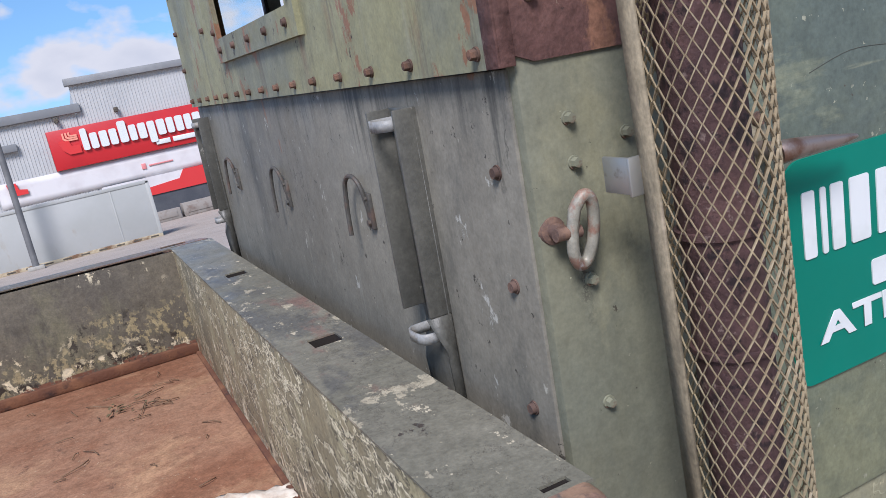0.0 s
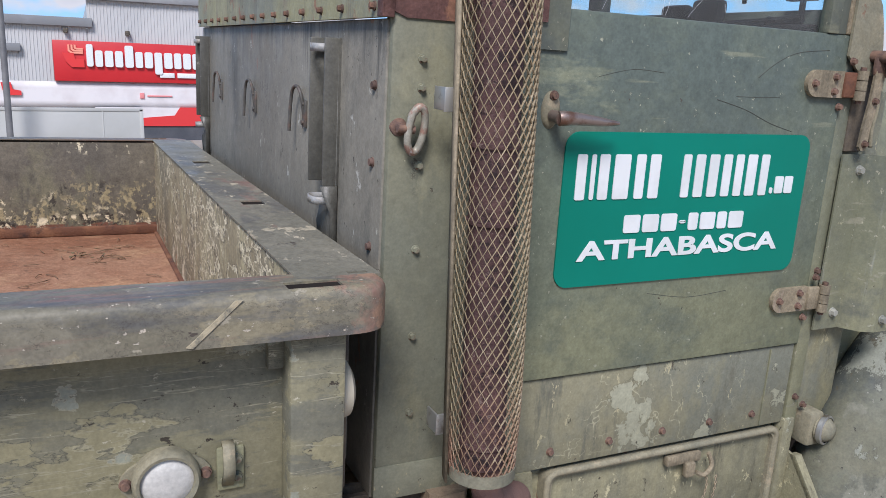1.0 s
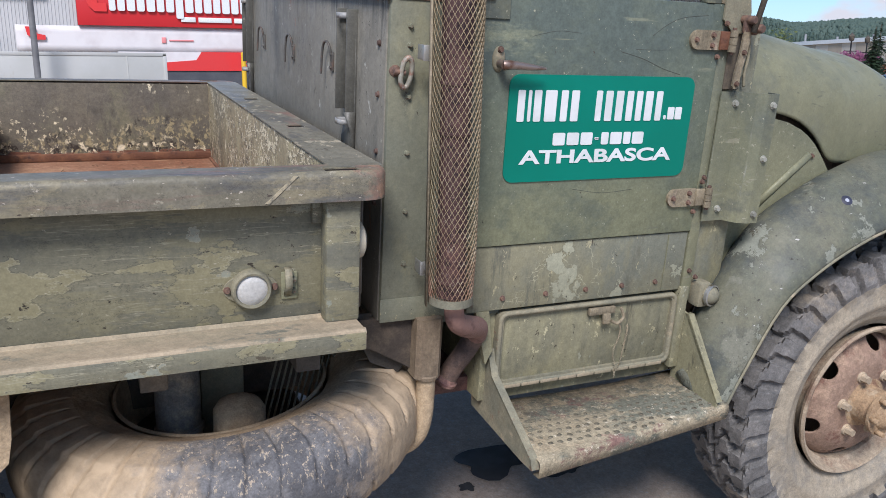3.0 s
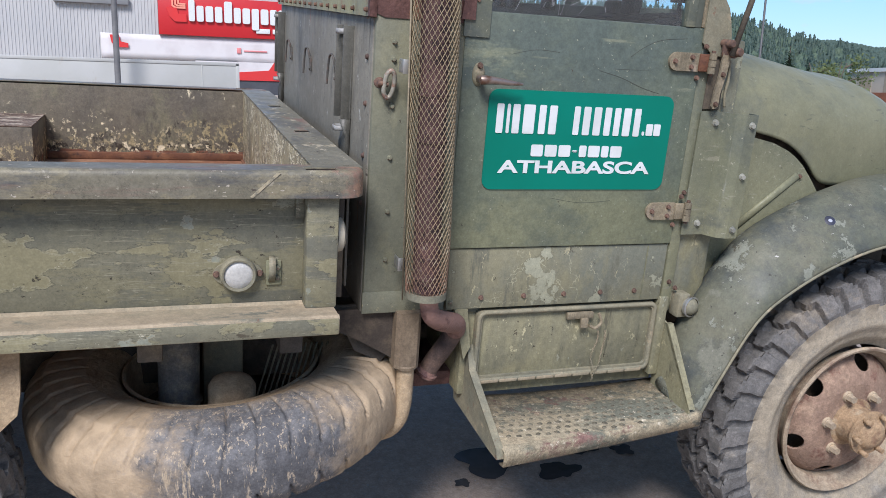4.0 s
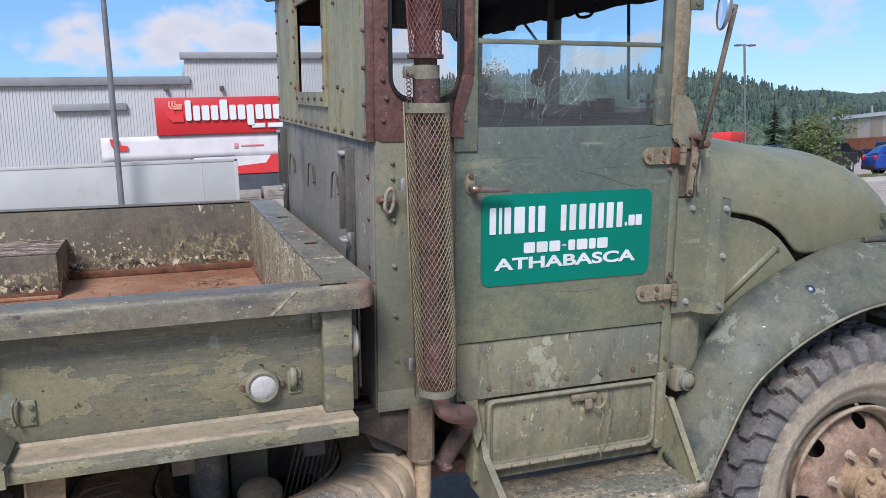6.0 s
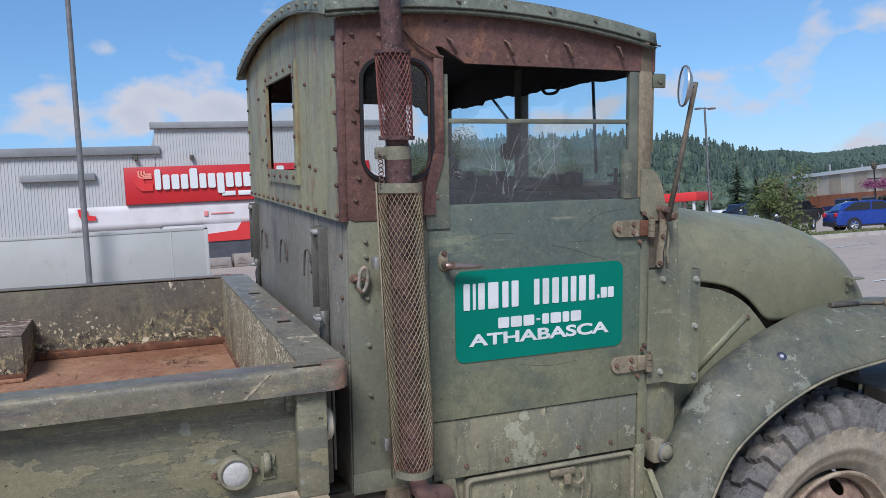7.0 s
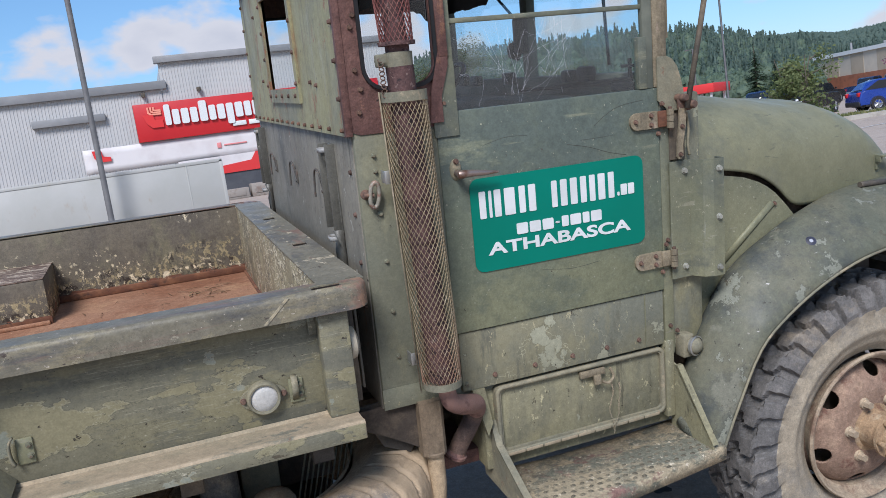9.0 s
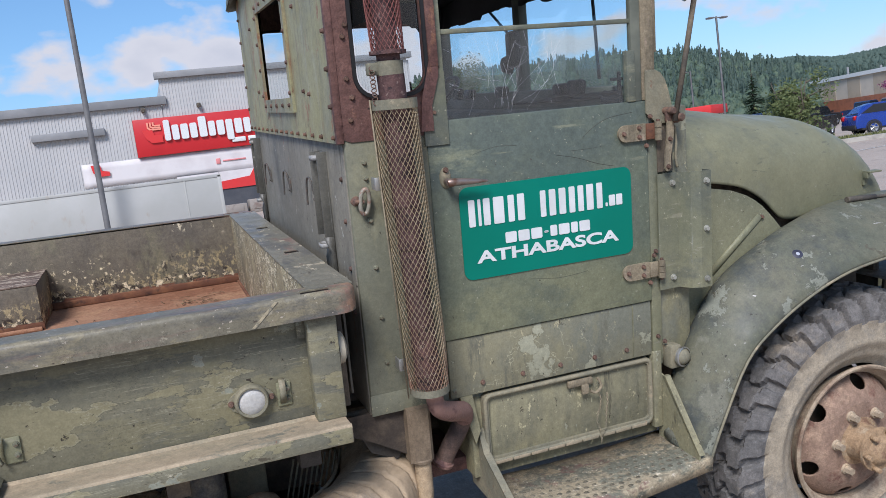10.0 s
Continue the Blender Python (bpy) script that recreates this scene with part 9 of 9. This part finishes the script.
def car(kind, colour, paint, x, y, yaw, label, scale=1.0):
    """x ahead. Side profiles by kind; the body is lofted across with tumblehome, the glass sits in it."""
    t = thing({"pickup": "pickup_truck", "van": "van", "suv": "hatchback_car", "sedan": "sedan_car"}[kind], label, {"pickup": "pickup truck", "van": "van"}.get(kind, "car"), Matrix.Translation((x, y, ground_z(x, y))) @ Matrix.Rotation(radians(yaw), 4, "Z") @ Matrix.Scale(scale, 4), "parked cars")
    P = {"suv": dict(L=4.4, W=0.90, body=[(-2.15, .35), (-2.2, .62), (-2.12, .95), (-1.95, 1.05), (1.0, 1.02), (1.75, .92), (2.1, .78), (2.18, .5), (2.1, .3)], cab=[(-2.0, 1.04), (-1.55, 1.42), (-1.0, 1.55), (-.1, 1.56), (.45, 1.45), (1.15, 1.02)], wh=.34, ax=(-1.32, 1.32)),
         "sedan": dict(L=4.6, W=0.90, body=[(-2.28, .35), (-2.32, .62), (-2.25, .92), (-1.5, .98), (1.0, .95), (1.95, .84), (2.25, .70), (2.3, .45), (2.2, .28)], cab=[(-1.75, .96), (-1.1, 1.36), (-.6, 1.44), (.2, 1.44), (.55, 1.36), (1.2, .95)], wh=.33, ax=(-1.4, 1.42)),
         "pickup": dict(L=5.7, W=0.99, body=[(-2.85, .5), (-2.9, .75), (-2.85, 1.18), (-.75, 1.20), (1.3, 1.2), (2.55, 1.12), (2.82, .98), (2.88, .6), (2.75, .42)], cab=[(-.8, 1.19), (-.6, 1.80), (-.3, 1.90), (.65, 1.90), (.95, 1.82), (1.5, 1.2)], wh=.40, ax=(-1.75, 1.85)),
         "van": dict(L=6.0, W=1.0, body=[(-3.0, .4), (-3.05, .8), (-3.0, 1.25), (1.2, 1.28), (2.3, 1.18), (2.85, 1.0), (2.98, .7), (2.95, .38)], cab=[(-3.0, 1.24), (-2.95, 2.45), (-2.7, 2.6), (1.0, 2.6), (1.4, 2.5), (2.3, 1.2)], wh=.36, ax=(-1.9, 1.95))}[kind]
    W = P["W"]
    def shell(pts, ws):
        bm = B()
        rows = []
        for wy, inset in ws:
            cx, cz = sum(p[0] for p in pts) / len(pts), sum(p[1] for p in pts) / len(pts)
            rows.append([(cx + (px - cx) * inset, wy, cz + (pz - cz) * inset) for px, pz in pts])
        loft(bm, rows, True)
        bm.verts.ensure_lookup_table()
        n = len(pts)
        bm.faces.new([bm.verts[i] for i in range(n)])
        bm.faces.new([bm.verts[len(bm.verts) - n + i] for i in reversed(range(n))])
        bmesh.ops.recalc_face_normals(bm, faces=bm.faces)
        return bm
    bp = P["body"]
    m = car_paint(paint, colour)
    part("body", shell(bp, [(-W, 0.96), (-W * 0.985, 0.99), (-W * 0.9, 1.0), (W * 0.9, 1.0), (W * 0.985, 0.99), (W, 0.96)]), m, t)
    cp = P["cab"]
    G = 0.93 if kind == "van" else 0.80     # how far the cabin reaches out
    part("greenhouse", shell(cp, [(-W * G, 0.97), (-W * (G - 0.02), 1.0), (W * (G - 0.02), 1.0), (W * G, 0.97)]), m, t)
    # side glass, windscreen and rear glass
    zc0, zc1 = min(p[1] for p in cp), max(p[1] for p in cp)
    lo, hi = zc0 + 0.06 * (zc1 - zc0) + 0.02, zc1 - (0.34 if kind == "van" else 0.16) * (zc1 - zc0)
    def x_at(z, front):
        seq = [(a, b) for a, b in zip(cp, cp[1:])]
        hits = [a[0] + (b[0] - a[0]) * (z - a[1]) / (b[1] - a[1]) for a, b in seq if abs(b[1] - a[1]) > 1e-6 and min(a[1], b[1]) <= z <= max(a[1], b[1])]
        return (max if front else min)(hits)
    r0, f0, r1, f1 = x_at(lo, False) + 0.14, x_at(lo, True) - 0.16, x_at(hi, False) + 0.14, x_at(hi, True) - 0.14
    for sy in (-1, 1):
        mid = (r0 + f0) / 2 + 0.1
        for a0, b0, a1, b1 in (((r0, mid - 0.04, r1, mid - 0.04), (mid + 0.04, f0, mid + 0.04, f1)) if kind != "van" else ((mid + 1.15, f0, mid + 1.15, f1), (mid - 0.30, mid + 1.0, mid - 0.30, mid + 1.0), (mid - 1.50, mid - 0.38, mid - 1.50, mid - 0.38), (r0 + 0.1, mid - 1.58, r1 + 0.1, mid - 1.58))):
            bm = B()
            poly(bm, [(a0, lo), (b0, lo), (b1, hi), (a1, hi)], sy * W * (G - 0.008), sy * W * (G + 0.006))
            part("side_window", bm, GLASSD, t)
    for (ax_, az_), (bx_, bz_), nm in (((x_at(lo, True), lo), (x_at(hi, True), hi), "windscreen"), ((x_at(lo, False), lo), (x_at(hi, False), hi), "rear_window")):
        s = 0.012 if nm == "windscreen" else -0.012
        bm = B()
        loft(bm, [[(ax_ + s, -W * 0.70, az_), (ax_ + s, W * 0.70, az_)], [(bx_ + s, -W * 0.66, bz_), (bx_ + s, W * 0.66, bz_)]])
        thick(part(nm, bm, GLASSD, t), 0.01)
    xf, xb = max(p[0] for p in bp), min(p[0] for p in bp)
    zl = bp[5][1] - 0.08 if kind != "van" else 0.95
    for sy in (-1, 1):
        bm = B()
        box(bm, xf - 0.28, xf - 0.02, sy * W * 0.62 - 0.16, sy * W * 0.62 + 0.26 * (1 if sy > 0 else 1) - 0.02, zl - 0.12, zl + 0.06, 0.04)
        part("headlamp", bm, HEADL, t)
        bm = B()
        box(bm, xb - 0.01, xb + 0.16, sy * W * 0.80 - 0.12, sy * W * 0.80 + 0.13, 0.78, 1.0, 0.04)
        part("tail_lamp", bm, TAILL, t)
        bm = B()
        box(bm, f0 - 0.12, f0 + 0.02, sy * (W * 0.95), sy * (W * 1.13), lo, lo + 0.16, 0.03)
        part("wing_mirror", bm, m, t)
    bm = B()
    box(bm, xf - 0.22, xf + 0.03, -W * 0.94, W * 0.94, bp[-1][1] - 0.02, bp[-1][1] + 0.26, 0.06)
    box(bm, xb - 0.03, xb + 0.22, -W * 0.94, W * 0.94, bp[0][1] - 0.05, bp[0][1] + 0.2, 0.06)
    box(bm, xb + 0.3, xf - 0.3, -W * 0.975, W * 0.975, bp[0][1] - 0.1, bp[0][1] + 0.06, 0.03)
    part("bumper_trim", bm, PLAST if kind != "pickup" else STEEL, t)
    bm = B()
    box(bm, xf - 0.05, xf + 0.02, -W * 0.42, W * 0.42, zl - 0.2, zl + 0.05, 0.02)
    part("grille", bm, PLAST, t)
    for ax_ in P["ax"]:
        for sy in (-1, 1):
            R = P["wh"]
            bm = B()
            lathe(bm, [(R * 0.62, -0.11), (R * 0.92, -0.11), (R, -0.06), (R, 0.06), (R * 0.92, 0.11), (R * 0.62, 0.11)], (ax_, sy * (W - 0.08), R), (0, 1, 0), 28)
            wl = part("wheel", bm, RUBBER, t)
            bm = B()
            lathe(bm, [(0, 0.10), (R * 0.2, 0.10), (R * 0.25, 0.08), (R * 0.52, 0.075), (R * 0.62, 0.105), (R * 0.64, 0.08)], (ax_, sy * (W - 0.08), R), (0, sy, 0), 28)
            for k in range(5):
                a = 6.283 * k / 5
                tube(bm, [(ax_, sy * (W + 0.02), R), (ax_ + R * 0.58 * math.cos(a), sy * (W + 0.022), R + R * 0.58 * math.sin(a))], 0.028, 6)
            part("alloy_rim", bm, ALLOY, wl)
            bm = B()
            lathe(bm, [(R * 1.02, -0.02), (R * 1.14, -0.02), (R * 1.14, 0.02), (R * 1.02, 0.02)], (ax_, sy * (W - 0.005), R), (0, 1, 0), 28)
            part("wheel_arch", bm, PLAST, t)
    if kind == "pickup":
        bm = B()
        box(bm, -2.75, -0.9, -W * 0.82, W * 0.82, 1.195, 1.212)
        part("bed_cover", bm, PLAST, t)
    return t
def park(kind, colour, paint, az, d, yaw, label, scale=1.0):
    x, y = spot(az, d)
    return car(kind, colour, paint, x, y, yaw, label, scale)
BLUE, NAVY, BLACKP, WHITEP, REDP, GREYP, BROWNP = (0.010, 0.042, 0.26), (0.012, 0.025, 0.075), (0.012, 0.013, 0.016), (0.7, 0.7, 0.7), (0.42, 0.02, 0.02), (0.10, 0.105, 0.115), (0.12, 0.09, 0.065)
park("suv", BLUE, "bright_blue_car_paint", 50.4, 47.0, -26, "bright blue parked hatchback with tinted windows")
park("sedan", GREYP, "grey_car_paint", 53.6, 54, -12, "dark grey parked car")
park("pickup", BLACKP, "black_car_paint", 45.3, 51, 205, "black parked pickup truck with chrome bumper")
park("pickup", NAVY, "navy_car_paint", 42.8, 62, 200, "dark blue parked pickup truck")
park("pickup", BLACKP, "black_car_paint", 46.0, 84, 10, "black parked pickup truck")
park("sedan", NAVY, "navy_car_paint", 38.4, 76, 200, "dark blue parked car")
park("sedan", NAVY, "navy_car_paint", 36.8, 84, 200, "dark blue parked car")
park("suv", WHITEP, "white_car_paint", 41.0, 70, 200, "white hatchback parked in the lot")
park("suv", REDP, "red_car_paint", 38.9, 95, 200, "red hatchback parked in the lot")
park("pickup", NAVY, "navy_car_paint", 48.9, 92, 12, "dark blue parked pickup truck")
park("suv", WHITEP, "white_car_paint", 49.4, 80, 190, "silver-white hatchback parked in the lot")
park("pickup", BROWNP, "brown_car_paint", 50.6, 82, 190, "brown parked pickup truck")
park("suv", REDP, "red_car_paint", 45.9, 104, 12, "red hatchback parked in the lot")
park("van", (0.026, 0.036, 0.062), "dark_slate_van_paint", 60.2, 64, -48, "dark grey high-roof passenger van parked by the kerb", 1.1)
park("sedan", REDP, "red_car_paint", 56.2, 60, 100, "small red car parked by the kerb")
park("suv", NAVY, "navy_car_paint", 57.3, 61.5, 100, "dark blue hatchback parked by the kerb")

# ---- red canopy, long warehouse, far office
cn = thing("fuel_canopy", "low canopy with a red roof edge over white posts", "canopy")
bm = B()
a0, a1 = spot(34.8, 112), spot(39.7, 108)
d = (Vector(a1) - Vector(a0))
mtx = Matrix.Translation((a0[0], a0[1], ground_z(*a0))) @ Matrix.Rotation(math.atan2(d.y, d.x), 4, "Z")
bm = B()
box(bm, 0, d.length, 0, 6, 3.0, 4.15, 0.05)
o = part("canopy_roof", bm, REDB, cn)
o.matrix_basis = mtx
for k in range(4):
    for y0 in (0.4, 5.0):
        o = part("canopy_post", box(B(), 0.4 + k * (d.length - 1.1) / 3, 0.7 + k * (d.length - 1.1) / 3, y0, y0 + 0.3, 0, 3.0), WHITE, cn)
        o.matrix_basis = mtx
o.matrix_basis = mtx
wh = thing("warehouse", "long warehouse with striped cream and beige panels and brick base", "building")
a0, a1 = spot(43.6, 196), spot(62.0, 132)
d = Vector(a1) - Vector(a0)
mtx = Matrix.Translation((a0[0], a0[1], 0)) @ Matrix.Rotation(math.atan2(d.y, d.x), 4, "Z")
CREAM, BEIGE = material("cream_wall_panel", (0.52, 0.47, 0.39), 0.7, layers=(((0.46, 0.42, 0.35), 0.4, 0.45, 0.65, ONE, 1.0, 5.0),)), material("beige_wall_panel", (0.40, 0.34, 0.26), 0.7, layers=(((0.35, 0.30, 0.23), 0.4, 0.45, 0.65, ONE, 1.0, 5.0),))
BRICK = material("orange_brick_base", (0.30, 0.12, 0.07), 0.85, layers=(((0.22, 0.09, 0.055), 1.0, 0.45, 0.65, ONE, 1.0, 5.0),))
n = 22
for k in range(n):
    bm = B()
    box(bm, d.length * k / n, d.length * (k + 1) / n, 0.0 if k % 2 else 0.06, 20, 3.4, 7.3)
    o = part("wall_panel", bm, BEIGE if k % 2 else CREAM, wh)
    o.matrix_basis = mtx
bm = B()
box(bm, -0.2, d.length + 0.2, -0.1, 20, 0, 3.4)
o = part("brick_base", bm, BRICK, wh)
o.matrix_basis = mtx
bm = B()
box(bm, -0.3, d.length + 0.3, -0.3, 20.3, 7.3, 8.0)
o = part("roof_edge", bm, WHITE, wh)
o.matrix_basis = mtx
for k in range(7):
    bm = B()
    xk = d.length * (0.1 + 0.12 * k)
    cyl(bm, (xk, 6, 8.0), (xk, 6, 8.9 + 0.9 * (k % 3 == 1)), 0.22, seg=10)
    o = part("roof_vent", bm, TRIM, wh)
    o.matrix_basis = mtx
of = thing("office_building", "low office building with grey shingle roof and teal band", "building")
a0, a1 = spot(57.0, 96), spot(76.0, 92)
d = Vector(a1) - Vector(a0)
mtx = Matrix.Translation((a0[0], a0[1], 0.3)) @ Matrix.Rotation(math.atan2(d.y, d.x), 4, "Z")
def opart(name, bm, mat):
    o = part(name, bm, mat, of)
    o.matrix_basis = mtx
    return o
opart("wall", box(B(), 0, d.length, 0, 14, 0, 3.2), material("dark_window_wall", (0.05, 0.055, 0.06), 0.4, layers=(((0.09, 0.09, 0.09), 0.5, 0.5, 0.7, ONE, 1.0, 4.0),)))
for k in range(9):
    opart("wall_pier", box(B(), d.length * k / 8 - 0.5, d.length * k / 8 + 0.5, -0.25, 0.1, 0, 3.2), CREAM)
opart("fascia", box(B(), -1, d.length + 1, -1.2, 14, 3.2, 4.0, 0.03), BANNER)
opart("teal_band", box(B(), 6, 12, -1.5, 2, 4.0, 4.9, 0.03), material("teal_metal_roofing", (0.10, 0.36, 0.36), 0.5))
bm = B()
poly(bm, [(-1.4, 4.0), (6.5, 7.2), (14.5, 4.0)], -1, d.length + 1, "x")
opart("roof", bm, material("grey_shingles", (0.16, 0.155, 0.16), 0.85, layers=(((0.12, 0.115, 0.12), 1.5, 0.45, 0.65, ONE, 1.0, 6.0),)))

# ---- street lamps with flower baskets
PINK = leaf_mat("pink_flowers", (0.42, 0.16, 0.28), (0.30, 0.10, 0.20), (0.10, 0.13, 0.05))
for az, d_, flowers in ((50.6, 78, True), (51.5, 84, True), (62.4, 78, False)):
    x, y = spot(az, d_)
    t = thing("street_lamp", "black street lamp with hanging pink flower baskets" if flowers else "slim black street lamp with a pale globe", "street lamp", Matrix.Translation((x, y, ground_z(x, y))), "street lamps")
    bm = B()
    tube(bm, [(0, 0, 0), (0, 0, 0.8), (0, 0, 4.2)], [0.13, 0.08, 0.06], 10)
    box(bm, -0.75, 0.75, -0.03, 0.03, 3.35, 3.42)
    part("lamp_post", bm, BLACK, t)
    bm = B()
    lathe(bm, [(0.0, 0.75), (0.1, 0.62), (0.24, 0.45), (0.2, 0.1), (0.12, 0.0)], (0, 0, 4.2), (0, 0, 1), 14)
    part("lantern", bm, DARK if flowers else LENS, t)
    if flowers:
        for sx in (-0.7, 0.7):
            leaves("flower_basket", lambda: Vector((sx + random.gauss(0, 0.3), random.gauss(0, 0.3), 2.95 + random.gauss(0, 0.2))), 150, 0.09, PINK, t, 50 + int(sx * 10))["kind"] = "stuff"
